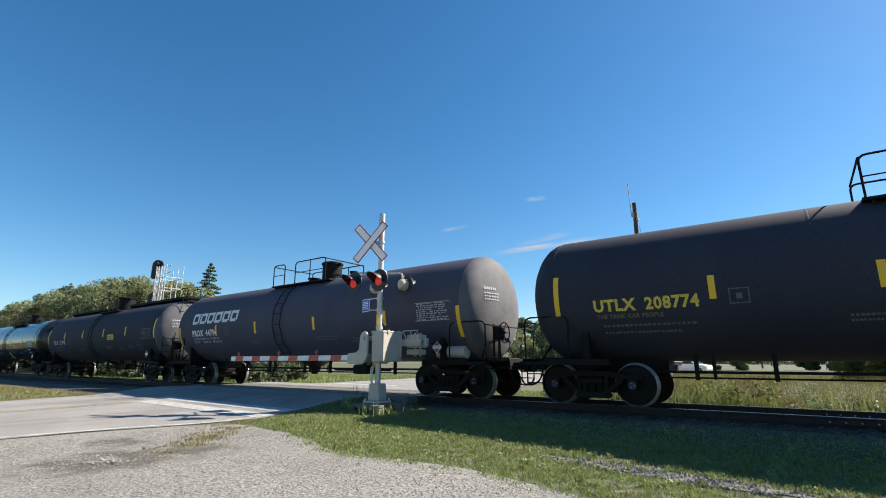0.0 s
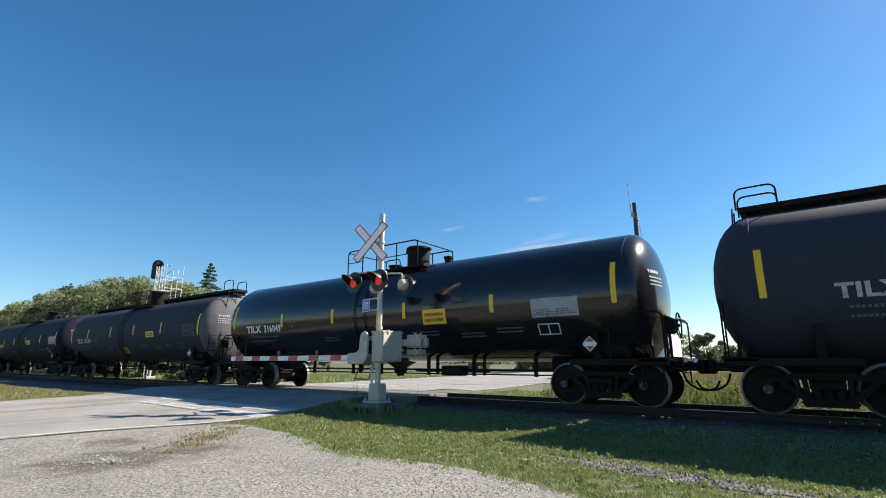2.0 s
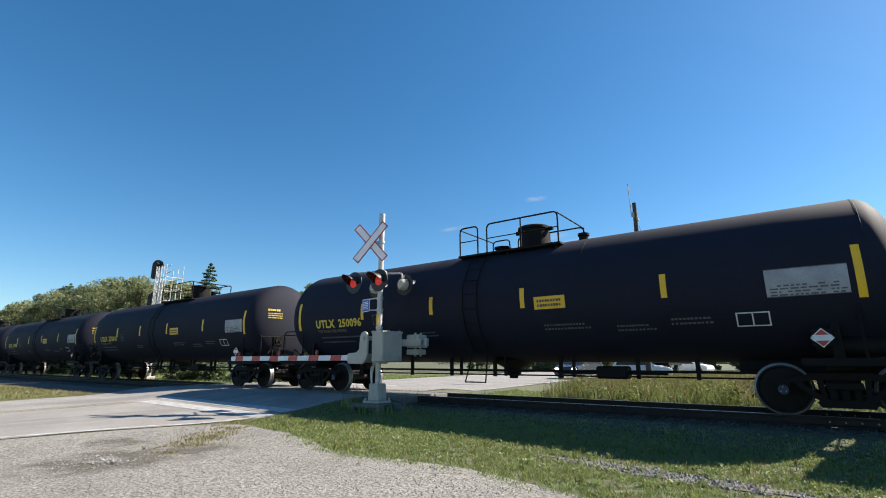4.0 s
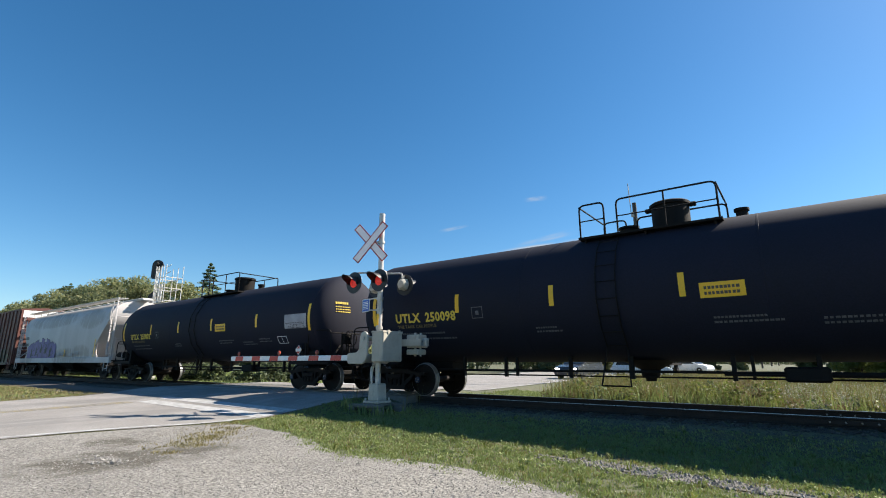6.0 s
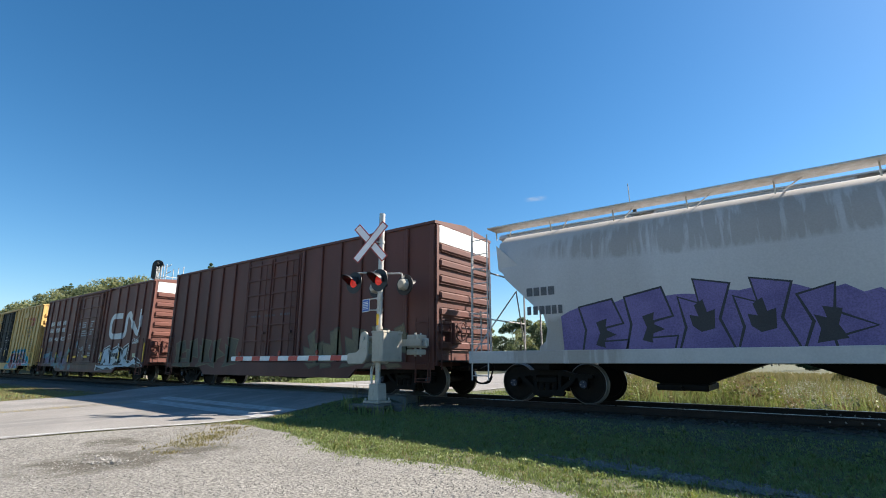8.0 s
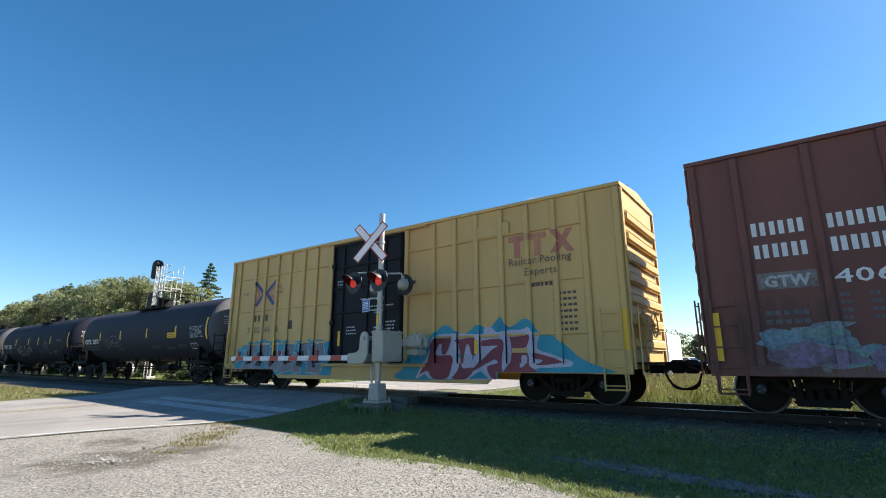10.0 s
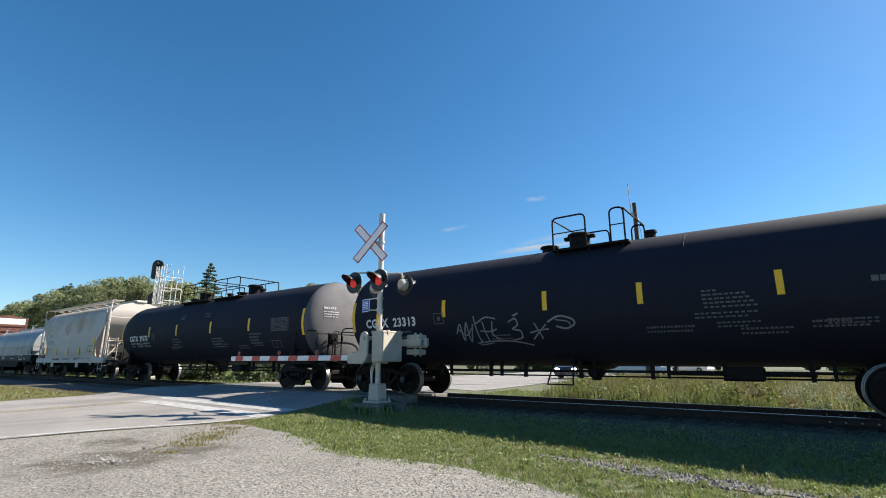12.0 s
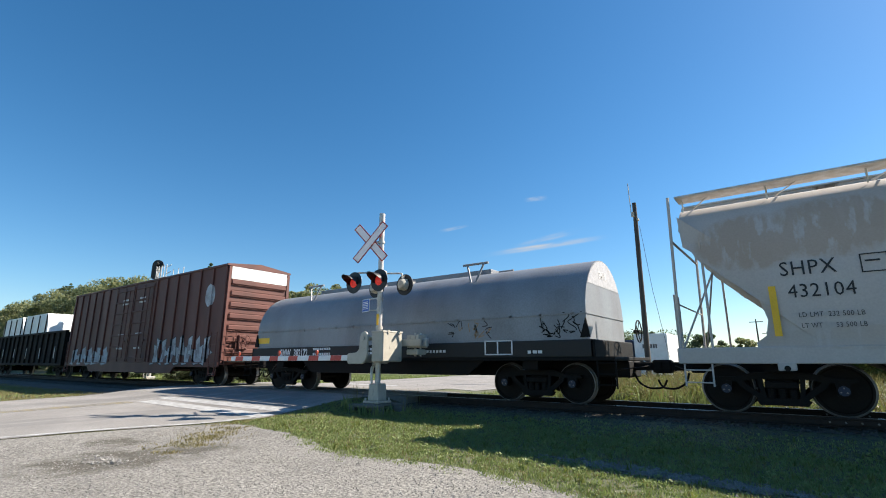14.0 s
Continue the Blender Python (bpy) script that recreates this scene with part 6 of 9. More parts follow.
def hopper_pale(car, h, w, top_z, rng):
    y = -w - 0.006
    ribs = ()
    graffiti(car, -5.5, -0.6, 0.98, 2.2, ribs, y, y, 5, M_GRAF_PURPLE, M_GRAF_DARK, 81, cloud=M_GRAF_PURPLE, rise=0.35, shade=M_GRAF_DARK)
    side_bars(car, -6.8, 2.5, 0.75, 0.2, 4, y, M_GTEXT, rng)
    side_bars(car, -6.8, 2.05, 0.95, 0.2, 6, y, M_GTEXT, rng)
    for x, z in ((1.0, 1.4), (2.3, 1.3), (3.2, 1.4), (0.3, 1.35)):
        side_bars(car, x, z, 0.7, 0.2, 7, y, M_GRAF_PALE, rng)
    side_plate(car, 6.2, 6.32, 1.25, 2.2, y - 0.02, M_YELLOW)
    side_plate(car, 1.55, 1.67, 1.3, 1.7, y - 0.02, M_YELLOW)


def hopper_grey(car, h, w, top_z, rng):
    y = -w - 0.012
    side_text(car, "SHPX", -3.8, 2.47, 0.37, y, M_BTEXT, 0.82)
    side_text(car, "432104", -3.72, 2.07, 0.34, y, M_BTEXT, 0.95)
    side_text(car, "LD LMT  232 500 LB", -3.62, 1.72, 0.12, y, M_BTEXT, 0.9)
    side_text(car, "LT WT      53 500 LB", -3.6, 1.53, 0.12, y, M_BTEXT, 0.88)
    for p in ((-2.66, -2.3, 2.42, 2.44), (-2.66, -2.3, 2.72, 2.74), (-2.66, -2.64, 2.42, 2.74), (-2.32, -2.3, 2.42, 2.74), (-2.6, -2.4, 2.6, 2.63),
              (3.15, 3.95, 1.52, 1.55), (3.15, 3.95, 1.85, 1.88), (3.15, 3.18, 1.52, 1.88), (3.92, 3.95, 1.52, 1.88), (3.5, 3.53, 1.52, 1.88)):
        side_plate(car, *p, y, M_BTEXT, "stencil_box")
    side_text(car, "DO NOT HAMMER ON SIDE OF CAR", -0.75, 2.08, 0.11, y, M_FADED_RED, 1.45)
    for k, x in enumerate((-3.95, -2.0, -0.07, 1.85, 3.98)):
        z1 = 2.3 if k in (0, 4) else 1.82
        bm = bmesh.new()
        box(bm, x - 0.055, x + 0.055, y - 0.006, y + 0.02, 1.4, z1)
        part("reflector", bm, M_YELLOW, car)
    side_bars(car, -2.5, 1.08, 1.3, 0.11, 14, -w - 0.024, M_BTEXT, rng, "maker_bars")
    for x, z, wd in ((-0.6, 1.16, 0.9), (-0.6, 1.08, 1.2), (1.2, 1.16, 1.2), (1.2, 1.09, 0.7), (2.6, 1.12, 0.3), (3.3, 1.15, 0.7), (3.3, 1.05, 0.6)):
        side_bars(car, x, z, wd, 0.045, int(wd * 10), -w - 0.024, M_GTEXT, rng)
    for x in (-2.4, 1.85):
        bm = bmesh.new()
        box(bm, x - 0.2, x + 0.2, -w - 0.03, -w + 0.02, 0.66, 0.93, 0.02)
        part("jacking_pad", bm, M_HOPPER, car)
    for x in (-3.9, 3.9):
        bm = bmesh.new()
        box(bm, x - 0.14, x + 0.14, -w - 0.03, -w, 0.8, 0.95, 0.02)
        rod(bm, (x, -w - 0.035, 0.84), (x, -w - 0.025, 0.84), 0.05, 12, mat=1)
        part("lifting_eye", bm, [M_HOPPER, M_UNDER], car)


def coil_scrawl(car, rng):
    for k in range(44):
        x, z = rng.choice((2.7, 3.4, 3.6, 5.3, 5.5, 5.8, 6.0, 6.1)) + rng.uniform(-0.2, 0.2), rng.uniform(1.62, 2.0)
        bm = bmesh.new()
        stroke(bm, curve_points([(x + rng.uniform(-0.12, 0.12), z + rng.uniform(-0.14, 0.14)) for _ in range(3)]), 0.022, lambda u, v: Vector((u, -1.426, v)))
        part("sprayed_stroke", bm, M_UNDER if x > 4.6 else M_RUST if k % 3 else M_COILFRAME, car)


# ---- the train: middle of each car at the clip's start ----
WIDE_TOP = ((-1.65, 1.65, ((-1.65, -0.95), (-0.3, 1.43)), 0.7, 0.37, 0.68),)
WALK_TOP = ((-1.1, 1.37, ((-1.1, -0.05), (0.6, 1.15)), -0.08, 0.43, 0.78),)
SMALL_TOP = ((-1.05, 2.05, ((-1.05, 0.26), (0.98, 1.6)), -0.3, 0.36, 0.5),)
PAIR_TOP = ((-2.45, -0.1, ((-2.45, -0.35),), -2.06, 0.3, 0.42), (0.3, 2.45, ((0.34, 2.4),), 2.08, 0.28, 0.42))
SHORT_TOP = ((-0.55, 1.25, ((-0.55, 0.3), (0.9, 1.23)), -0.2, 0.27, 0.42),)
LOW_A = dict(stripe_a=(-0.03, -0.47), end_a=(-0.05, -0.93))
TRAIN = [
    tank_car(2.95, 13.8, "dusty black tank car with yellow stencils and stripes", M_TANK_GREY, over=0.7, mark="UTLX", number="208774", lines=("THE TANK CAR PEOPLE",), text_mat=M_YTEXT, seed=11, fittings=WIDE_TOP, stripe_u=(-4.22, -1.7, 1.4, 4.35), stripe_a=(0.13, -0.33)),
    tank_car(-14.9, 13.8, "dusty dark grey tank car with white block lettering", M_TANK_PALE, over=0.7, mark="PROX", number="44794", lines=("LD LMT 206200 LB   93 500 KG", "LT WT     78800 LB   36 200 KG"), mark_u=-6.5, seed=12, fittings=WIDE_TOP, panel_style="outline", stripe_u=(-4.58, -1.8, 1.62, 4.9), end_u=7.58, extra=block_mark, reservoir=M_CASE, pale_head=True, **LOW_A),
    tank_car(-32.63, 13.85, "dusty dark grey tank car with a walkway along its top", M_TANK_GREY, R=1.53, zc=2.48, over=0.68, tail=-0.15, mark="TILX", number="351908", pale_head=True, text_mat=M_PALETEXT, walkway=True, panel_style="faint", seed=13, ends="ladder",
             fittings=WALK_TOP, stripe_a=(0.28, -0.17), end_a=(0.56, -0.38), stripe_u=(-4.65, -1.64, 1.42, 4.3), end_u=7.56, yellow=((2.0, -0.34, 0.85, 0.28),)),
    tank_car(-50.45, 13.8, "glossy black tank car with yellow stripes", M_TANK_GLOSS, over=0.7, mark="TILX", number="316049", seed=14, fittings=WIDE_TOP, stripe_a=(0.16, -0.3), end_a=(0.67, -0.27),
             panel=(5.45, -0.5, 1.18, 0.46), yellow=((2.09, -0.52, 0.8, 0.42), (0.5, -1.4, 0.45, 0.55))),
    tank_car(-68.3, 13.8, "dusty dark grey tank car with a walkway along its top", M_TANK_GREY, R=1.52, zc=2.48, over=0.7, tail=-0.1, mark="TILX", number="351341", pale_head=True, text_mat=M_PALETEXT, walkway=True, panel_style="faint", seed=15, ends="ladder",
             fittings=WALK_TOP, stripe_a=(0.32, -0.17), end_a=(0.58, -0.38), stripe_u=(-5.0, -1.8, 1.07, 4.05), end_u=7.5, yellow=((2.5, -0.34, 0.85, 0.28), (-0.4, -1.2, 0.5, 0.4))),
    tank_car(-86.15, 14.0, "matt black tank car with yellow stencils and stripes", M_TANK, R=1.56, zc=2.505, over=0.6, mark="UTLX", number="250096", lines=("THE TANK CAR PEOPLE",), text_mat=M_YTEXT, seed=16, stripe_u=(-4.4, -1.7, 1.12, 4.35), yellow=((1.43, -0.33, 0.78, 0.3),)),
    tank_car(-104.48, 14.0, "matt black tank car with yellow stencils and stripes", M_TANK, R=1.56, zc=2.505, over=0.6, mark="UTLX", number="250016", lines=("THE TANK CAR PEOPLE",), text_mat=M_YTEXT, seed=17, stripe_u=(-4.4, -1.7, 1.12, 4.35), yellow=((1.43, -0.33, 0.78, 0.3),)),
    tank_car(-122.4, 14.0, "matt black tank car with yellow stencils and stripes", M_TANK, R=1.56, zc=2.505, over=0.6, mark="UTLX", number="250098", lines=("THE TANK CAR PEOPLE",), text_mat=M_YTEXT, seed=18, stripe_u=(-4.4, -1.7, 1.12, 4.35), yellow=((1.43, -0.33, 0.78, 0.3),)),
    tank_car(-140.4, 14.0, "matt black tank car with yellow stencils and stripes", M_TANK, R=1.56, zc=2.505, over=0.6, mark="UTLX", number="250002", lines=("THE TANK CAR PEOPLE",), text_mat=M_YTEXT, seed=19, stripe_u=(-4.4, -1.7, 1.12, 4.35), yellow=((1.43, -0.33, 0.78, 0.3),)),
    hopper(-157.75, 13.2, 17.0, "pale grey covered hopper with purple graffiti", M_HOPPER_B, 4.3, 3, seed=20, inset=0.85, extra=hopper_pale),
    box_car(-175.0, 12.3, 15.2, "weathered red-brown box car with graffiti", M_BROWN_B, "post", seed=21, door=(-1.6, 1.6), end_top=M_WHITE, extra=old_brown),
    box_car(-192.8, 12.35, 15.6, "brown box car with white lettering and graffiti", M_BROWN, "post", seed=22, door=(-1.82, 1.82), end_top=M_WHITE, extra=brown_lettered, height=5.0, low=0.8, leaf=((-1.76, -1.13, 0.05, 1.05, 1.74), (4.72, 4.1, 3.5, 2.9, 2.3, 1.62, 1.0)),
            posts=(-7.72, -6.97, -5.82, -4.73, -3.6, -2.5, -1.92, 1.92, 2.4, 3.7, 4.78, 5.96, 6.86, 7.72)),
    box_car(-209.82, 12.2, 15.6, "yellow box car with a black door and graffiti", M_BOXYELLOW, "grid", M_BOXDOOR, seed=23, door=(-1.63, 1.45), extra=yellow_lettered, low=0.8, leaf=((-1.58, -1.1, 0.0, 0.75, 1.4), (4.72, 4.0, 3.3, 2.5, 1.0)), belts=(1.6, 2.86, 4.15),
            posts=(-7.72, -7.27, -6.18, -5.53, -4.76, -4.01, -3.23, -2.54, -1.75, 1.55, 2.55, 3.28, 3.98, 4.74, 5.47, 6.2, 6.95, 7.72)),
    tank_car(-226.6, 12.64, "dusty black tank car with white lettering", M_TANK_GREY, R=1.43, zc=2.42, over=0.85, mark="CGTX", number="23610", extra=tank_tag, depth=0.5, tail=0.2, pale_head=True, seed=24, ends="ladder", fittings=SMALL_TOP, end_u=7.05, stripe_a=(0.15, -0.3),
             panel=(5.6, -0.40, 1.2, 0.46), panel_style="outline", yellow=((3.55, -0.37, 0.8, 0.24),), placard=None),
    tank_car(-243.16, 12.6, "black tank car with white lettering and graffiti", M_TANK, R=1.51, zc=2.36, over=1.0, mark="CGTX", number="23313", depth=0.5, tail=0.22, mark_u=-6.57, mark_a=-0.39, seed=25, fittings=SHORT_TOP, end_u=7.25, stripe_a=(0.25, -0.21), stripe_u=(-3.6, -0.62, 1.56, 4.02),
             panel=None, placard=None, extra=tank_scrawl),
    tank_car(-260.3, 13.45, "black tank car with two railed platforms on top", M_TANK, R=1.50, zc=2.37, over=0.8, mark="CGTX", number="29570", lines=("LD LMT  185200 LB   84000 KG", "LT WT     77800 LB   35300 KG"), depth=0.5, tail=0.28, pale_head=True, mark_u=-6.4, mark_a=-0.40, seed=26, fittings=PAIR_TOP, end_u=7.47, stripe_a=(0.24, -0.24), stripe_u=(-4.27, -1.56, 1.38, 4.2),
             panel_style="faint", panel=(5.6, -0.3, 1.1, 0.45), placard=None, extra=tank_lines),
    hopper(-275.15, 8.1, 11.3, "grey covered hopper with rust stains", M_HOPPER, 4.22, 2, seed=27, inset=0.25, extra=hopper_grey),
    coil_car(-289.0, 9.8, 14.1, "coil car with a grey rounded hood", coil_scrawl),
    box_car(-306.42, 13.2, 17.3, "weathered brown box car with white graffiti", M_BROWN_B, "post", seed=29, door=(-2.3, 2.2), end_top=M_WHITE, extra=brown_tagged, height=5.0),
    gondola(-324.6, 13.5, 17.7, "black ribbed gondola car with a white covered load"),
]

# ---- ground ----
def smooth_step(a, b, v):
    k = min(1.0, max(0.0, (v - a) / (b - a)))
    return k * k * (3 - 2 * k)


def between(rows, v):
    """Straight lines through (v, value) rows."""
    for (a, p), (b, q) in zip(rows, rows[1:]):
        if v <= b:
            return p + (q - p) * max(0.0, v - a) / (b - a)
    return rows[-1][1]


ROAD_RIGHT = ((-40, -14.0), (0, -11.3), (2.5, -10.97), (4.5, -10.6), (5.5, -10.2), (9.7, -10.2), (15, -10.9), (160, -22.0))
ROAD_LEFT = ((-40, -17.0), (0, -19.3), (4.3, -19.9), (6.4, -20.7), (8.7, -21.3), (14, -21.6), (160, -36.0))
LIE = ((-17.0, -0.21), (-10.5, -0.28), (-8.6, -0.30), (-6.5, -0.30), (-4.0, -0.35), (-1.0, -0.43), (3.0, -0.45))


def road_right(y):
    return between(ROAD_RIGHT, y)


def road_left(y):
    return between(ROAD_LEFT, y)


def ground_z(x, y):
    """Height of the ground: it falls away beside the road; a low bank under the track, the road raised to the rails."""
    d = abs(y - TRACK_Y)
    lie = between(LIE, x)
    base = lie if y < TRACK_Y else -0.35
    bank = -0.21 + (base + 0.21) * smooth_step(1.7, 3.0, d)
    out = max(0.0, x - road_right(y) - 0.1, road_left(y) - x)
    road = -0.02 + ((lie if y < TRACK_Y else -0.22) + 0.02) * smooth_step(2.5, 5.5, d)
    return road + (bank - road) * smooth_step(0.0, 1.2, out)


def sheet(name, xs, ys, z, mat, label, category="ground", kind="structure"):
    verts = [(x, y, z(x, y)) for y in ys for x in xs]
    nx = len(xs)
    faces = [(j * nx + i, j * nx + i + 1, (j + 1) * nx + i + 1, (j + 1) * nx + i) for j in range(len(ys) - 1) for i in range(nx - 1)]
    me = bpy.data.meshes.new(name)
    me.from_pydata(verts, [], faces)
    me.materials.append(mat)
    me.shade_smooth()
    return tagged(new(name, me), label, category, "", kind)


def steps(*runs):
    out = []
    for a, b, d in runs:
        n = max(1, round((b - a) / d))
        out += [a + (b - a) * i / n for i in range(n)]
    return out + [runs[-1][1]]


M_GRASSGROUND = material("grass_soil", (0.08, 0.088, 0.04), 0.9, 0, (0.115, 0.105, 0.06), 0.5, 0.7, 25, 0.4, 0.5, 40, world_space=True)
M_ROAD = material("asphalt_worn", (0.27, 0.252, 0.235), 0.88, 0, (0.205, 0.19, 0.176), 0.6, 0.9, 70, 0.4, 0.4, 120, world_space=True)
add_stain(M_ROAD, ((-13.0, 4.0, 0.7, 9.0), (-17.8, 4.0, 0.8, 9.0), (-14.6, 8.8, 5.0, 1.2)), (0.15, 0.142, 0.135), world_space=True, streak=(1.5, 0.4, 1), scale=1.6, strength=0.5)
M_GRAVEL = material("packed_gravel", (0.232, 0.217, 0.193), 0.92, 0, (0.176, 0.164, 0.146), 0.8, 0.7, 30, 0.6, 1.0, 32, world_space=True)
add_stain(M_GRAVEL, ((-7.6, 2.9, 1.0, 1.3), (-7.3, 3.8, 0.75, 0.8), (-8.9, 3.5, 0.9, 0.5)), (0.07, 0.06, 0.042), world_space=True, scale=2.2, strength=0.9)
M_LOOSE = material("loose_stone", (0.20, 0.187, 0.17), 0.88, 0, (0.10, 0.093, 0.083), 9, 0.8, 60, 0.3, 0.3)
M_PATCH = material("bare_patch", (0.15, 0.138, 0.118), 0.92, 0, (0.095, 0.086, 0.07), 3, 0.7, 45, 0.4, 0.8, 40, world_space=True)
M_APRON = material("bare_gravel", (0.10, 0.088, 0.075), 0.92, 0, (0.065, 0.055, 0.046), 1.2, 0.8, 40, 0.4, 0.8, 40, world_space=True)
# ballast: the train's shade is put into this colour; M_LOOSE is the sunlit copy
M_STONE_SHADED = material("shaded_ballast_stone", (0.075, 0.0702, 0.0642), 0.85, 0, (0.042, 0.039, 0.036), 9, 0.8, 60, 0.3, 0.3)
M_MARK = material("road_marking", (0.44, 0.435, 0.425), 0.75, 0, (0.26, 0.248, 0.235), 5.0, 0.95, 60, 0.25, 0.2, world_space=True)
M_MARKY = material("road_marking_yellow", (0.312, 0.252, 0.12), 0.7, 0, (0.216, 0.204, 0.18), 1.8, 0.9, 60, 0.2, 0.1, world_space=True)

sheet("ground", steps((-700, -60, 60), (-60, -24, 3), (-24, -8, 0.4), (-8, 12, 0.8), (12, 60, 6), (60, 700, 60)),
      steps((-60, -4, 8), (-4, 22, 0.35), (22, 60, 4), (60, 1000, 60)), ground_z, M_GRASSGROUND, "mown and rough grass on both sides of the track")


def strip(name, rows, lift, mat, label, category="road", kind="structure", n=14):
    """A band on the ground: rows of (y, x left, x right)."""
    verts, faces = [], []
    for y, x0, x1 in rows:
        for i in range(n + 1):
            x = x0 + (x1 - x0) * i / n
            verts.append((x, y, ground_z(x, y) + lift))
    for j in range(len(rows) - 1):
        for i in range(n):
            a = j * (n + 1) + i
            faces.append((a, a + 1, a + n + 2, a + n + 1))
    me = bpy.data.meshes.new(name)
    me.from_pydata(verts, [], faces)
    me.materials.append(mat)
    me.shade_smooth()
    return tagged(new(name, me), label, category, "", kind)


ROAD_Y = steps((-40, -2, 4), (-2, 20, 0.35), (20, 160, 6))
strip("road", [(y, road_left(y), road_right(y) + 0.08 + 0.05 * math.sin(y * 3.1)) for y in ROAD_Y], 0.012, M_ROAD, "worn pale asphalt road across the railway")
strip("edge_line", [(y, road_right(y) - 0.14, road_right(y) + 0.03) for y in steps((-30, -2, 4), (-2, 6.7, 0.35))], 0.017, M_MARK, "worn white edge line on the asphalt", n=2)
strip("edge_line", [(y, road_right(y) - 0.14, road_right(y) + 0.03) for y in steps((18.5, 22, 0.35), (22, 100, 6))], 0.017, M_MARK, "worn white edge line on the asphalt", n=2)
strip("stop_line", [(y, -16.4, road_right(y)) for y in steps((6.75, 7.25, 0.1))], 0.018, M_MARK, "worn broad white stop line on the asphalt")
strip("stop_line", [(y, -16.8, road_right(y)) for y in steps((7.5, 7.88, 0.1))], 0.018, M_MARK, "worn broad white stop line on the asphalt")
strip("stop_line", [(y, -21.0, -16.6) for y in steps((18.4, 19.0, 0.2))], 0.018, M_MARK, "worn broad white stop line on the asphalt")
for off in (-0.14, 0.14):
    strip("centre_line", [(y, -15.1 - 0.2 * y + off - 0.05, -15.1 - 0.2 * y + off + 0.05) for y in steps((-30, -2, 4), (-2, 6.6, 0.35))], 0.017, M_MARKY, "faded yellow centre line on the asphalt", n=2)

# the gravel lot: its far edge wanders
LOT_EDGE = [(-14.0, 1.0), (-10.9, 3.4), (-10.3, 5.2), (-9.9, 5.9), (-9.2, 5.9), (-8.4, 5.85), (-7.5, 5.74), (-6.5, 5.39), (-5.6, 5.07), (-5.1, 5.09), (-4.7, 5.34), (-4.0, 5.4), (-3.4, 5.47), (-3.0, 5.38), (-2.6, 5.33), (-2.0, 5.19), (-0.5, 4.9), (4.0, 3.6), (12.0, 2.0)]


def lot_edge(x):
    for (a, p), (b, q) in zip(LOT_EDGE, LOT_EDGE[1:]):
        if x <= b:
            return p + (q - p) * (x - a) / (b - a) + 0.10 * noise.noise((x * 1.7, 0, 0)) + 0.06 * noise.noise((x * 6.0, 3, 0))
    return LOT_EDGE[-1][1]


verts, faces = [], []
lot_x = steps((road_right(0) + 0.2, 4, 0.12), (4, 12, 1))
for i, x in enumerate(lot_x):
    top = min(lot_edge(x), 6.0)
    for j in range(31):
        y = -14 + (top + 14) * (1 - (1 - j / 30) ** 2)
        verts.append((max(x, road_right(y) + 0.2), y, ground_z(max(x, road_right(y) + 0.2), y) + 0.008))
for i in range(len(lot_x) - 1):
    for j in range(30):
        a = i * 31 + j
        faces.append((a, a + 31, a + 32, a + 1))
me = bpy.data.meshes.new("gravel_lot")
me.from_pydata(verts, [], faces)
me.materials.append(M_GRAVEL)
me.shade_smooth()
tagged(new("gravel_lot", me), "pale packed gravel lot beside the road", "pavement", "", "structure")


def blot(name, cx, cy, rx, ry, turn, mat, label, lift, seed, rough_edge=0.22, n=72):
    """A patch with a ragged outline on the ground."""
    verts, faces = [(cx, cy, ground_z(cx, cy) + lift)], []
    for ring in (0.5, 1.0):
        for k in range(n):
            a = k * math.tau / n
            r = ring * (1 + rough_edge * noise.noise((2.2 * math.cos(a) + seed, 2.2 * math.sin(a), 0)) + 0.7 * rough_edge * noise.noise((9 * math.cos(a) + seed, 9 * math.sin(a), 4)))
            u, w = rx * r * math.cos(a), ry * r * math.sin(a)
            x, y = cx + u * math.cos(turn) - w * math.sin(turn), cy + u * math.sin(turn) + w * math.cos(turn)
            verts.append((x, y, ground_z(x, y) + lift))
    for k in range(n):
        faces.append((0, 1 + k, 1 + (k + 1) % n))
        faces.append((1 + k, 1 + n + k, 1 + n + (k + 1) % n, 1 + (k + 1) % n))
    me = bpy.data.meshes.new(name)
    me.from_pydata(verts, [], faces)
    me.materials.append(mat)
    return tagged(new(name, me), label, "ground", "", "structure")


blot("gravel_patch", -1.5, 6.8, 1.55, 0.2, -0.03, M_PATCH, "grey gravel showing through the grass", 0.012, 8.0, 0.4)
blot("gravel_patch", 1.6, 6.6, 1.5, 0.22, -0.06, M_PATCH, "grey gravel showing through the grass", 0.012, 3.0, 0.4)


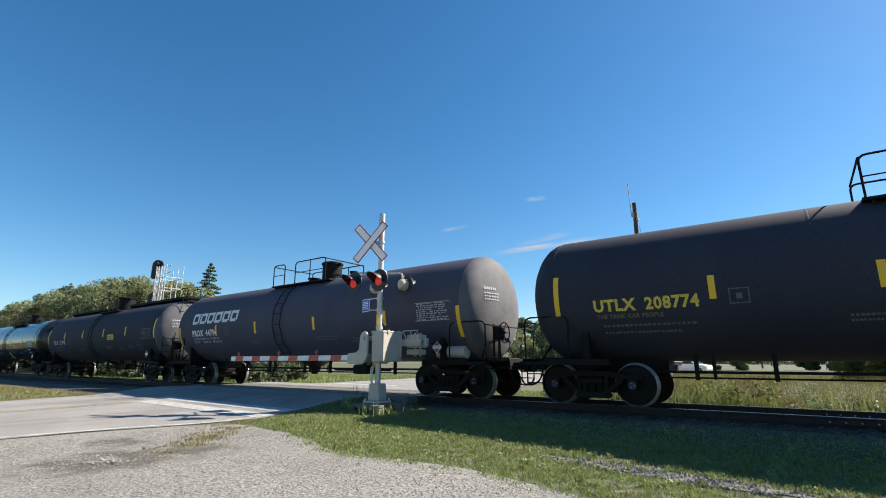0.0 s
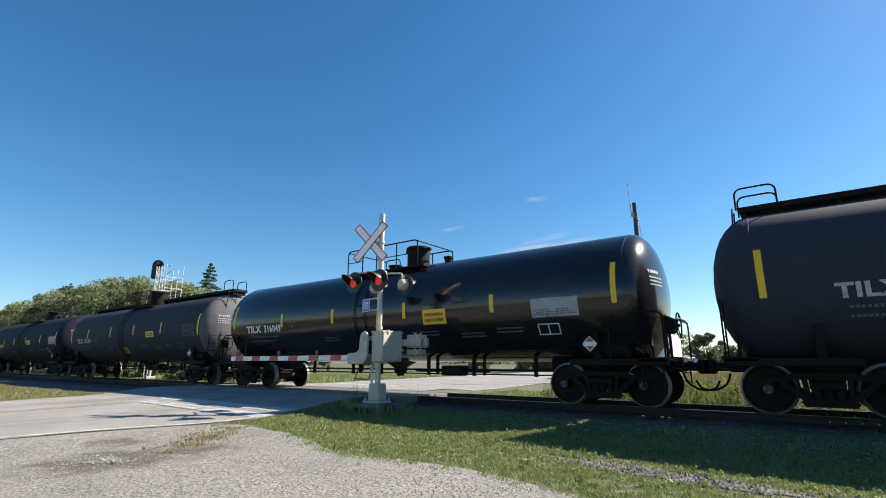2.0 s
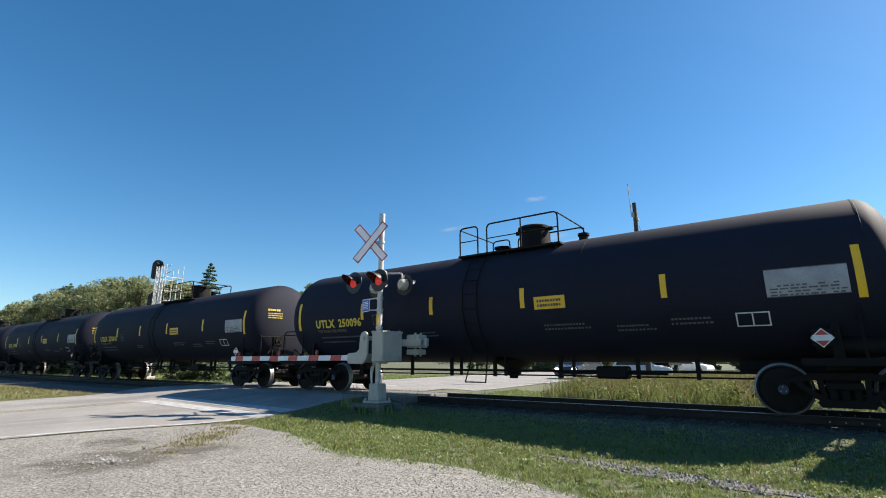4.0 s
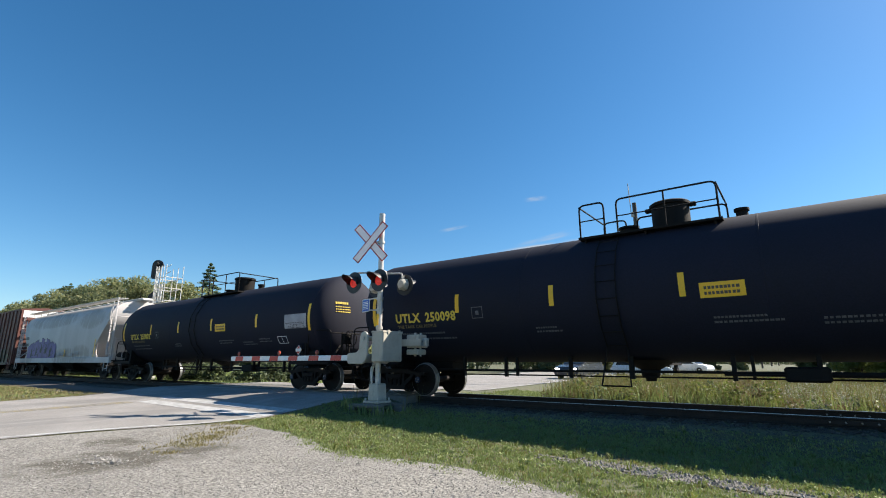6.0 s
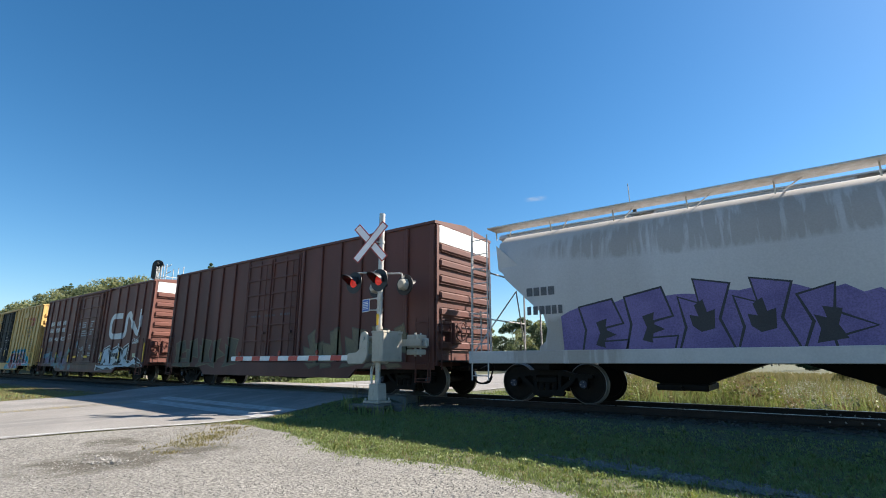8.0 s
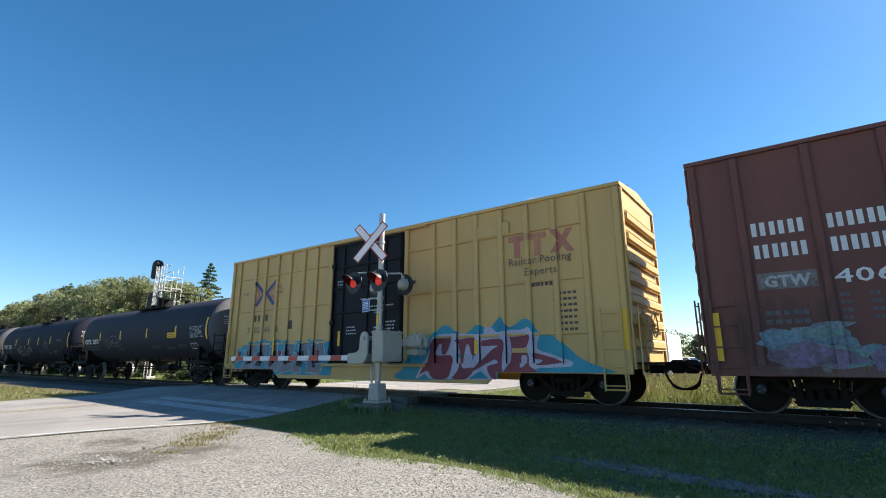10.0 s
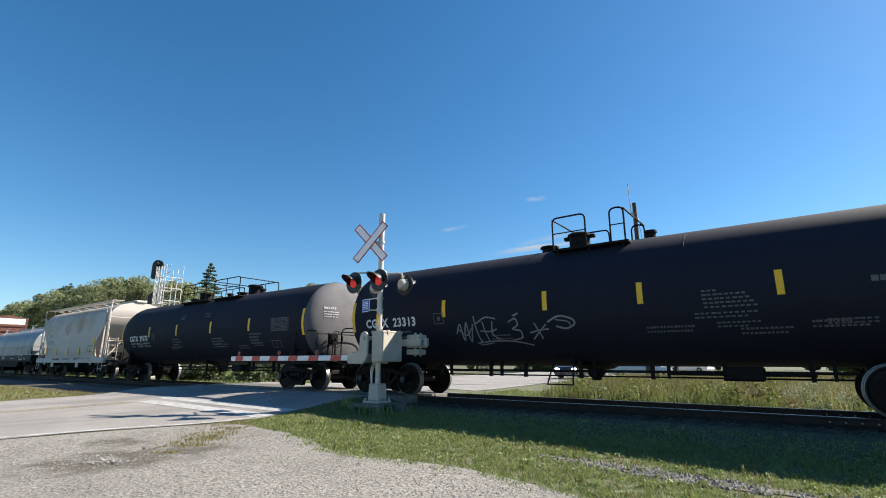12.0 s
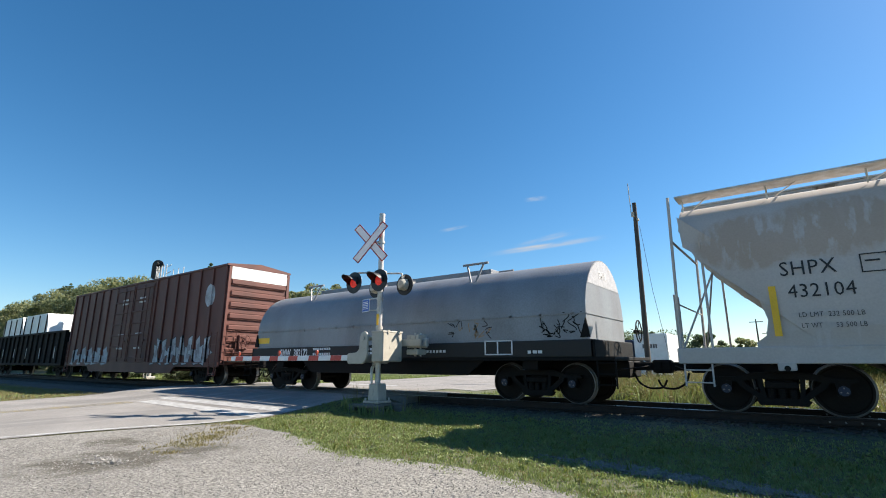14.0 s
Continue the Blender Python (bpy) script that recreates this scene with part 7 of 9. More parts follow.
def stones(name, spots, mat, label, seed):
    """Many small angular stones in one mesh."""
    rng = np.random.default_rng(seed)
    base = np.array([(1, 0, 0), (-1, 0, 0), (0, 1, 0), (0, -1, 0), (0, 0, 1), (0, 0, -0.6)], float)
    tri = np.array([(0, 2, 4), (2, 1, 4), (1, 3, 4), (3, 0, 4), (2, 0, 5), (1, 2, 5), (3, 1, 5), (0, 3, 5)])
    verts, faces = [], []
    for n, (x, y, z, r) in enumerate(spots):
        a = rng.uniform(0, math.tau)
        sc = r * rng.uniform(0.6, 1.3, 3) * (1, 1, 0.7)
        p = base * sc * rng.uniform(0.75, 1.2, (6, 1))
        c, q = math.cos(a), math.sin(a)
        p = np.stack([p[:, 0] * c - p[:, 1] * q + x, p[:, 0] * q + p[:, 1] * c + y, p[:, 2] + z], 1)
        verts.append(p)
        faces.append(tri + 6 * n)
    me = bpy.data.meshes.new(name)
    me.from_pydata(np.concatenate(verts).tolist(), [], np.concatenate(faces).tolist())
    me.materials.append(mat)
    return tagged(new(name, me), label, "gravel", "", "stuff")


rs = np.random.default_rng(5)
spots = []
for _ in range(16000):
    x, d = rs.uniform(-9.2, 7), rs.uniform(-2.9, 2.6)
    y = TRACK_Y + d
    spots.append((x, y, ground_z(x, y) - 0.01 + (0.02 if abs(d) < 1.6 else 0), rs.uniform(0.018, 0.04)))
for _ in range(9000):
    x, d = rs.uniform(-48, -20.9), rs.uniform(-2.7, 1.6)
    spots.append((x, TRACK_Y + d, ground_z(x, TRACK_Y + d), rs.uniform(0.03, 0.055)))
stones("ballast_stones", spots, M_STONE_SHADED, "grey crushed ballast stones along the track", 6)
spots = []
for _ in range(1000):
    k = rs.normal(0, 1, 2)
    cx, cy = (-1.5, 6.8) if rs.random() < 0.8 else (1.6, 6.6)
    x, y = cx + 0.8 * k[0] + 0.03 * k[1], cy + 0.14 * k[1] - 0.03 * k[0]
    spots.append((x, y, ground_z(x, y) + 0.012, rs.uniform(0.012, 0.035)))
stones("loose_gravel", spots, M_LOOSE, "loose grey gravel lying in the grass", 7)
spots = []
for _ in range(34000):
    x, y = rs.uniform(-10, 2), rs.uniform(1.2, 6)
    if y < lot_edge(x) + rs.normal(0, 0.1) and x > road_right(y) + 0.3:
        spots.append((x, y, ground_z(x, y) + 0.01, 0.006 + 0.010 * rs.random() ** 3))
for _ in range(60):
    k = rs.normal(0, 1, 2)
    spots.append((-7.5 + 0.2 * k[0], 2.85 + 0.12 * k[1], ground_z(-7.5, 2.85) + 0.02, rs.uniform(0.015, 0.035)))
stones("pebbles", spots, material("pebble", (0.29, 0.275, 0.255), 0.9, 0, (0.12, 0.113, 0.105), 5, 0.9, 60, 0.3, 0.2), "small pale pebbles scattered on the gravel lot", 8)

# ---- track ----
track = thing("track", "railway track with rusty rails and wooden ties", "railway track", kind="structure")
for sy in (-1, 1):
    bm = bmesh.new()
    y = TRACK_Y + sy * 0.7525
    prof = [(-0.070, -0.172), (0.070, -0.172), (0.070, -0.160), (0.012, -0.140), (0.010, -0.045), (0.036, -0.036), (0.036, -0.008), (0.028, 0.0), (-0.028, 0.0), (-0.036, -0.008), (-0.036, -0.036), (-0.010, -0.045), (-0.012, -0.140), (-0.070, -0.160)]
    va = [bm.verts.new((-260, y + p, z)) for p, z in prof]
    vb = [bm.verts.new((120, y + p, z)) for p, z in prof]
    for i in range(len(prof)):
        f = bm.faces.new((va[i], vb[i], vb[(i + 1) % len(prof)], va[(i + 1) % len(prof)]))
        f.material_index = 1 if i in (7, 8) else 0
    bmesh.ops.recalc_face_normals(bm, faces=bm.faces[:])
    part("rail", bm, [M_RAIL, M_RAILTOP], track)
    for x in (0.55, -22.5):
        bm = bmesh.new()
        for s in (-1, 1):
            box(bm, x - 0.45, x + 0.45, y + s * 0.024 - 0.012, y + s * 0.024 + 0.012, -0.135, -0.05, 0.005)
        for k in range(4):
            u = x - 0.33 + 0.22 * k
            for s in (-1, 1):
                rod(bm, (u, y + s * 0.03, -0.09), (u, y + s * 0.062, -0.09), 0.018, 6, mat=1)
        part("joint_bar", bm, [M_RAIL, M_RAILTOP], track, "bolted rail joint")
bm = bmesh.new()
box(bm, -0.11, 0.11, -1.3, 1.3, -0.36, -0.178, 0.015)
tie = part("tie", bm, M_TIE, track, at=pose(-60, TRACK_Y, 0))
bm = bmesh.new()
for s in (-1, 1):
    box(bm, -0.09, 0.09, s * 0.7525 - 0.17, s * 0.7525 + 0.17, -0.178, -0.168)
    for q in (-0.09, 0.09):
        rod(bm, (-0.05, s * 0.7525 + q, -0.17), (-0.05, s * 0.7525 + q, -0.145), 0.016, 6)
part("tie_plate", bm, M_RAIL, tie)
for i in range(1, 150):
    x = -60 + 0.54 * i
    if not (-20.3 < x < -11.4):
        again(tie, track, pose(x, TRACK_Y + random.uniform(-0.03, 0.03), random.uniform(-0.008, 0.004), 0, 0, random.uniform(-1, 1)))
# crossing panels between and beside the rails
for y0, y1 in ((TRACK_Y - 1.35, TRACK_Y - 0.82), (TRACK_Y - 0.66, TRACK_Y - 0.02), (TRACK_Y + 0.02, TRACK_Y + 0.66), (TRACK_Y + 0.82, TRACK_Y + 1.35)):
    for i in range(4):
        bm = bmesh.new()
        x0 = -21.0 + i * 2.95
        box(bm, x0, x0 + 2.93, y0, y1, -0.2, 0.0, 0.012)
        part("crossing_panel", bm, M_CONCRETE, track)


# ---- crossing signal ----
def signal_lamp(parent, x, y, z, face, lens):
    """One flashing light: a black disc, a hood and a lens; face -1 looks at the near side."""
    bm = bmesh.new()
    lathe(bm, [(0.0, 0.02), (0.0, 0.28), (0.008 * face, 0.288), (0.02 * face, 0.288), (0.022 * face, 0.02)], 32, "y")
    disc = part("background_disc", bm, M_BLACKPAINT, parent, at=pose(x, y, z), smooth=True)
    bm = bmesh.new()
    lathe(bm, [(-0.004 * face, 0.165), (-0.10 * face, 0.15), (-0.17 * face, 0.10), (-0.19 * face, 0.02)], 24, "y")
    box(bm, -0.03, 0.03, -0.05 * face - 0.02, -0.05 * face + 0.02, 0.15, 0.24, 0.01)
    for k in range(4):
        a = math.pi / 4 + k * math.pi / 2
        box(bm, 0.16 * math.cos(a) - 0.02, 0.16 * math.cos(a) + 0.02, -0.05 * face - 0.03, -0.05 * face + 0.03, 0.16 * math.sin(a) - 0.02, 0.16 * math.sin(a) + 0.02)
    part("lamp_housing", bm, M_CASE, disc, smooth=True)
    bm = bmesh.new()
    lathe(bm, [(0.026 * face, 0.135), (0.045 * face, 0.11), (0.055 * face, 0.02)], 24, "y")
    part("lens", bm, lens, disc, "red signal lens", smooth=True)
    bm = bmesh.new()
    n = 18
    rows = []
    for d in (0.02, 0.42):
        for r in (0.165, 0.172):
            ring = []
            for k in range(n + 1):
                a = radians(-20) + radians(220) * k / n
                cut = d if d < 0.1 else 0.10 + 0.32 * max(0.0, math.sin(a)) ** 0.7
                ring.append(bm.verts.new((r * math.cos(a), face * cut, r * math.sin(a))))
            rows.append(ring)
    i0, o0, i1, o1 = rows
    for k in range(n):
        bm.faces.new((i0[k], i0[k + 1], i1[k + 1], i1[k]))
        bm.faces.new((o0[k], o1[k], o1[k + 1], o0[k + 1]))
        bm.faces.new((i1[k], i1[k + 1], o1[k + 1], o1[k]))
    part("hood", bm, M_BLACKPAINT, disc, smooth=True)
    return disc


def crossing_signal():
    g = thing("crossing_signal", "railway crossing mast with crossbuck, flashing lights and lowered gate", "crossing signal", at=pose(-8.93, 9.33, -0.2))
    bm = bmesh.new()
    rod(bm, (0, 0, 0.15), (0, 0, 5.15), 0.072, 18)
    rod(bm, (0, 0, 4.72), (0, 0, 5.17), 0.082, 18)
    for z in (3.46, 2.78, 2.47, 4.32, 2.0):
        rod(bm, (0, 0, z), (0, 0, z + 0.07), 0.092, 14)
    part("mast", bm, M_ALU, g, "weathered aluminium mast", smooth=True)
    bm = bmesh.new()
    prism(bm, [(-0.19, 0.2), (0.19, 0.2), (0.15, 0.62), (-0.15, 0.62)], -0.17, 0.17)
    bmesh.ops.bevel(bm, geom=bm.edges[:], offset=0.025, segments=1, affect="EDGES")
    box(bm, -0.27, 0.27, -0.25, 0.25, 0.15, 0.2, 0.01)
    box(bm, -0.1, 0.02, -0.19, -0.168, 0.34, 0.5, 0.003)
    for x in (-0.22, 0.22):
        for y in (-0.2, 0.2):
            rod(bm, (x, y, 0.2), (x, y, 0.27), 0.025, 6)
    part("base_casting", bm, M_CASE, g)
    bm = bmesh.new()
    pipe(bm, bend([(-0.13, -0.08, 0.6), (-0.15, -0.09, 0.8), (-0.2, -0.05, 1.0), (-0.1, -0.02, 1.2)], 0.1), 0.028, 8)
    pipe(bm, bend([(-0.06, -0.16, 0.6), (-0.09, -0.13, 0.85), (-0.02, -0.1, 1.15)], 0.1), 0.018, 6)
    part("conduit", bm, M_ALU, g)
    # crossbuck: two white blades with a dark red border
    for lean, off in ((47, 0.0), (-47, 0.022)):
        bm = bmesh.new()
        w, l = 0.118, 0.67
        box(bm, -l, l, -0.004, 0.004, -w, w, 0, mat=1)
        box(bm, -l + 0.032, l - 0.032, -0.0065, -0.0045, -w + 0.032, w - 0.032, 0, mat=0)
        part("crossbuck_blade", bm, [M_SIGNWHITE, M_MAROON], g, "white blade with a dark red border", at=pose(-0.25, -0.17, 4.36, 0, 0, 14) @ pose(0, -off, 0, 0, lean, 0))
    bm = bmesh.new()
    rod(bm, (-0.2, -0.16, 4.36), (0, 0, 4.36), 0.03, 8)
    part("crossbuck_bracket", bm, M_ALU, g)
    # arms and lamps
    bm = bmesh.new()
    pipe(bm, bend([(-0.5, -0.40, 3.40), (-0.5, -0.40, 3.50), (0.0, -0.12, 3.50), (0.42, -0.40, 3.50), (0.42, -0.40, 3.38)], 0.08), 0.024, 8)
    pipe(bm, bend([(-0.6, 0.36, 3.36), (-0.6, 0.36, 3.50), (0.0, 0.1, 3.50), (0.45, 0.36, 3.50), (0.45, 0.36, 3.36)], 0.08), 0.024, 8)
    box(bm, -0.11, 0.11, -0.14, 0.14, 3.43, 3.57, 0.02)
    part("lamp_arm", bm, M_ALU, g)
    signal_lamp(g, -0.5, -0.48, 3.22, -1, M_LENS_ON)
    signal_lamp(g, 0.42, -0.48, 3.20, -1, M_LENS_ON)
    signal_lamp(g, -0.6, 0.46, 3.20, 1, M_LENS_OFF)
    signal_lamp(g, 0.45, 0.46, 3.20, 1, M_LENS_OFF)
    # notice plate
    bm = bmesh.new()
    box(bm, -0.19, 0.19, -0.006, 0.006, -0.17, 0.17, 0.004, mat=0)
    box(bm, -0.172, 0.172, -0.0085, -0.0065, -0.152, 0.152, 0, mat=1)
    rngn = random.Random(4)
    for k in range(5):
        z = 0.09 - 0.045 * k
        for p, q in bars(rngn, 0.28, 0.02, 5):
            patch(bm, [(-0.14 + p, -0.0105, z - 0.012), (-0.14 + q, -0.0105, z - 0.012), (-0.14 + q, -0.0105, z + 0.012), (-0.14 + p, -0.0105, z + 0.012)], 0)
    part("notice_plate", bm, [M_WHITE, M_BLUE], g, "blue notice plate with white writing", at=pose(-0.40, -0.12, 2.64, 0, 0, -15))
    bm = bmesh.new()
    for z in (2.5, 2.81):
        pipe(bm, bend([(0, -0.06, z), (-0.2, -0.10, z), (-0.38, -0.1, z - 0.03 * (1 if z > 2.6 else -1))], 0.06), 0.02, 7)
    part("plate_bracket", bm, M_ALU, g)
    bm = bmesh.new()
    box(bm, -0.035, 0.035, -0.0815, -0.0745, 2.1, 2.4, 0)
    part("reflector", bm, M_YELLOW, g)
    # gate machine
    bm = bmesh.new()
    box(bm, 0.02, 0.42, -0.30, 0.46, 1.16, 1.92, 0.03)
    box(bm, 0.01, 0.43, -0.31, 0.47, 1.89, 1.94, 0.012)
    for y in (-0.1, 0.32):
        box(bm, 0.41, 0.44, y - 0.03, y + 0.03, 1.86, 1.96, 0.005)
    box(bm, 0.415, 0.44, 0.33, 0.39, 1.22, 1.29, 0.006)
    box(bm, 0.418, 0.424, -0.05, 0.2, 1.49, 1.59)
    box(bm, 0.1, 0.3, -0.308, -0.298, 1.3, 1.8, 0.003)
    part("gate_machine", bm, M_CASE, g, "grey gate machine box")
    bm = bmesh.new()
    side = [(-0.30, 1.80), (-0.25, 1.90), (-0.16, 1.93), (-0.07, 1.90), (-0.03, 1.80), (-0.03, 1.34), (-0.08, 1.2), (-0.2, 1.11), (-0.72, 1.11), (-0.72, 1.38), (-0.42, 1.40), (-0.33, 1.48)]
    prism(bm, side, -0.40, -0.33)
    prism(bm, side, 0.50, 0.57)
    bmesh.ops.bevel(bm, geom=bm.edges[:], offset=0.012, segments=1, affect="EDGES")
    rod(bm, (-0.17, -0.43, 1.76), (-0.17, 0.6, 1.76), 0.055, 12)
    for x, z in ((-0.14, 1.62), (-0.2, 1.66), (-0.12, 1.5), (-0.22, 1.55)):
        rod(bm, (x, -0.415, z), (x, -0.395, z), 0.014, 6)
    box(bm, -0.78, -0.55, -0.38, 0.56, 1.14, 1.37, 0.02)
    part("gate_bracket", bm, M_CASE, g, "grey cast gate bracket")
    # counterweights on the far arm
    bm = bmesh.new()
    box(bm, -0.1, 1.0, 0.50, 0.56, 1.56, 1.74, 0.01)
    part("counterweight_arm", bm, M_CASE, g)
    for z0, z1, x1 in ((1.34, 1.48, 0.86), (1.52, 1.66, 0.92), (1.70, 1.86, 0.88)):
        bm = bmesh.new()
        box(bm, 0.46, x1, 0.565, 0.92, z0, z1, 0.02)
        box(bm, 0.50, 0.60, 0.545, 0.57, z0 + 0.03, z1 - 0.03, 0.006)
        box(bm, 0.68, 0.78, 0.545, 0.57, z0 + 0.03, z1 - 0.03, 0.006)
        part("counterweight", bm, M_CASE, g)
    bm = bmesh.new()
    rod(bm, (0.62, 0.75, 1.3), (0.62, 0.75, 1.92), 0.03, 8)
    rod(bm, (0.8, 0.75, 1.3), (0.8, 0.75, 1.9), 0.025, 8)
    box(bm, 0.92, 1.06, 0.66, 0.78, 1.56, 1.76, 0.01)
    part("counterweight_bolt", bm, M_ALU, g)
    # gate arm, striped
    arm = bmesh.new()
    box(arm, -6.69, -0.65, -0.025, 0.025, 1.195, 1.34, 0.012)
    arm = part("gate_arm", arm, M_WHITE, g, "red and white striped gate arm, lowered", at=pose(0, -0.13, 0))
    for k in range(6):
        bm = bmesh.new()
        x = -6.41 + 0.946 * k
        prism(bm, [(x - 0.01, 1.198), (x + 0.42, 1.198), (x + 0.45, 1.337), (x + 0.02, 1.337)], -0.0295, 0.0295)
        part("red_stripe", bm, M_RED, arm)
    for x in (-6.26, -4.07, -2.30):
        bm = bmesh.new()
        rod(bm, (x, 0, 1.34), (x, 0, 1.39), 0.03, 10)
        lathe(bm, [(1.39, 0.045), (1.45, 0.05), (1.49, 0.03), (1.50, 0.005)], 14, "z", centre=(x, 0, 0))
        part("arm_lamp", bm, M_LENS_OFF, arm, "small red lamp", smooth=True)
    # precast foundation: four legs under two slabs
    bm = bmesh.new()
    box(bm, -0.54, 0.54, -0.5, -0.3, 0.06, 0.13, 0.012)
    box(bm, -0.54, 0.54, 0.3, 0.5, 0.06, 0.13, 0.012)
    box(bm, -0.30, 0.30, -0.297, 0.297, 0.08, 0.148, 0.012)
    part("foundation_slab", bm, M_CONCRETE, g, "weathered concrete slab")
    for x in (-0.42, 0.42):
        for y in (-0.40, 0.40):
            bm = bmesh.new()
            box(bm, x - 0.13, x + 0.13, y - 0.115, y + 0.115, -0.25, 0.057, 0.02)
            part("foundation_leg", bm, M_CONCRETE, g)
    return g


crossing_signal()


# ---- plants ----
M_GRASS = leaf_material("grass_blade", (0.165, 0.215, 0.062), (0.26, 0.305, 0.105), 0.33)
M_GRASSDRY = leaf_material("dry_grass_blade", (0.158, 0.15, 0.0473), (0.268, 0.213, 0.0945))
M_WEED = leaf_material("weed_stem", (0.111, 0.126, 0.0324), (0.239, 0.189, 0.081))
M_LEAF = leaf_material("tree_leaf", (0.15, 0.185, 0.075), (0.33, 0.325, 0.16), 0.5)
M_LEAFDARK = leaf_material("dark_leaf", (0.07, 0.098, 0.045), (0.145, 0.175, 0.085), 0.45)
M_LEAFBRIGHT = leaf_material("willow_leaf", (0.109, 0.143, 0.0272), (0.19, 0.204, 0.0544), 0.5)
M_NEEDLE = leaf_material("spruce_needle", (0.0657, 0.111, 0.0605), (0.139, 0.188, 0.101), 0.3)
M_SEED = leaf_material("seed_head", (0.128, 0.0935, 0.0425), (0.24, 0.196, 0.102))
M_FLOWER = leaf_material("white_flower", (0.12, 0.135, 0.06), (0.465, 0.45, 0.375))
M_BARK = material("bark", (0.09, 0.07, 0.055), 0.9, 0, (0.05, 0.04, 0.03), 5, 0.6, 30, 0.3, 0.6)


def blades(name, xyz, height, width, mat, label, seed, lean=0.5, count=4, spread=0.05, category="grass", bend_it=False):
    """Tufts of pointed blades, one mesh."""
    rng = np.random.default_rng(seed)
    p = np.repeat(np.asarray(xyz, float), count, 0)
    n = len(p)
    p[:, :2] += rng.normal(0, spread, (n, 2))
    a = rng.uniform(0, math.tau, n)
    hh = height * rng.uniform(0.45, 1.25, n) * np.repeat(rng.uniform(0.7, 1.2, len(xyz)), count)
    ww = width * rng.uniform(0.6, 1.3, n)
    t = rng.uniform(0, lean, n) * hh
    b = rng.uniform(0, math.tau, n)
    side = np.stack([np.cos(a) * ww, np.sin(a) * ww, np.zeros(n)], 1)
    tip = p + np.stack([np.cos(b) * t, np.sin(b) * t, hh], 1)
    mid = p + np.stack([np.cos(b) * t * 0.3, np.sin(b) * t * 0.3, hh * 0.55], 1)
    v = np.stack([p - side, p + side, mid + side * 0.8, mid - side * 0.8, tip], 1).reshape(-1, 3)
    k = np.arange(n)[:, None] * 5
    faces = np.concatenate([k + [0, 1, 2], k + [0, 2, 3], k + [3, 2, 4]], 0)
    me = bpy.data.meshes.new(name)
    me.from_pydata(v.tolist(), [], faces.tolist())
    me.materials.append(mat)
    return tagged(new(name, me), label, category, "", "stuff")


def scatter(count, x0, x1, y0, y1, keep, seed):
    rng = np.random.default_rng(seed)
    out = []
    for x, y in zip(rng.uniform(x0, x1, count), rng.uniform(y0, y1, count)):
        if keep(x, y, rng):
            out.append((x, y, ground_z(x, y) - 0.005))
    return out


def on_lawn(x, y, rng):
    if y < lot_edge(x) + abs(rng.normal(0, 0.06)) or y > TRACK_Y - 1.9 - abs(rng.normal(0, 0.5)) or x < road_right(y) + 0.1 + abs(rng.normal(0, 0.12)):
        return False
    for cx, cy, rx in ((-1.5, 6.8, 1.6), (1.6, 6.6, 1.6)):
        u = (x - cx, (x - cx) * 0.03 + (y - cy))
        if (u[0] / rx) ** 2 + (u[1] / 0.3) ** 2 < 1 and rng.random() < 0.7:
            return False
    return rng.random() < 0.8 + 0.6 * noise.noise((x * 1.3, y * 1.3, 2.0))


blades("lawn_grass", scatter(52000, -10.2, 6, 3.6, 10.6, on_lawn, 21), 0.042, 0.007, M_GRASS, "short sunlit green grass beside the track", 22, lean=0.8, count=5, spread=0.03)
blades("lawn_grass", scatter(9000, -10.2, 6, 3.6, 10.6, on_lawn, 23), 0.06, 0.005, M_GRASSDRY, "dry yellowish grass among the green", 24, lean=0.9, count=4, spread=0.03)
blades("verge_grass", scatter(9000, -10.8, -6.8, 3.4, 7.6, lambda x, y, r: abs(y + x + 3.75) < abs(r.normal(0, 0.45)) and -10.1 < x < -7.3 and x > road_right(y) + 0.05 and noise.noise((x * 2.5, y * 2.5, 7)) > -0.1, 25), 0.05, 0.006, M_GRASSDRY, "dry trodden grass at the edge of the gravel", 26, lean=1.0, spread=0.04)
blades("edge_grass", scatter(60000, -7.5, 5, 2.5, 6.2, lambda x, y, r: abs(y - lot_edge(x) + 0.06) < abs(r.normal(0, 0.13)) and noise.noise((x * 4, y * 4, 5)) > -0.1, 45), 0.045, 0.005, M_GRASS, "ragged grass creeping over the edge of the gravel", 46, lean=1.0, count=3, spread=0.04)
blades("lawn_weeds", scatter(500, -9.0, 5, 5, 10, on_lawn, 27), 0.09, 0.012, M_LEAFBRIGHT, "broad-leaved weeds in the grass", 28, lean=1.2, count=6, spread=0.03)
blades("mast_weeds", [(-8.93 + dx, 9.33 + dy, ground_z(-8.93 + dx, 9.33 + dy)) for dx, dy in ((0.55, -0.55), (0.4, -0.6), (0.62, -0.3), (-0.5, -0.6), (-0.3, -0.62), (0.15, -0.65), (-0.75, -0.3), (0.8, 0.2), (-0.65, -0.5), (0.5, -0.45))], 0.26, 0.012, M_GRASS, "tall weeds round the signal foundation", 29, lean=0.5, count=14, spread=0.07)
blades("mast_weeds", [(-8.93 + dx, 9.33 + dy, ground_z(-8.93 + dx, 9.33 + dy)) for dx, dy in ((-0.85, -0.1), (-0.9, 0.1), (0.5, 0.5), (0.75, 0.5), (0.9, 0.6))], 0.6, 0.006, M_WEED, "thin dry weed stems beside the signal", 30, lean=0.25, count=5, spread=0.08)
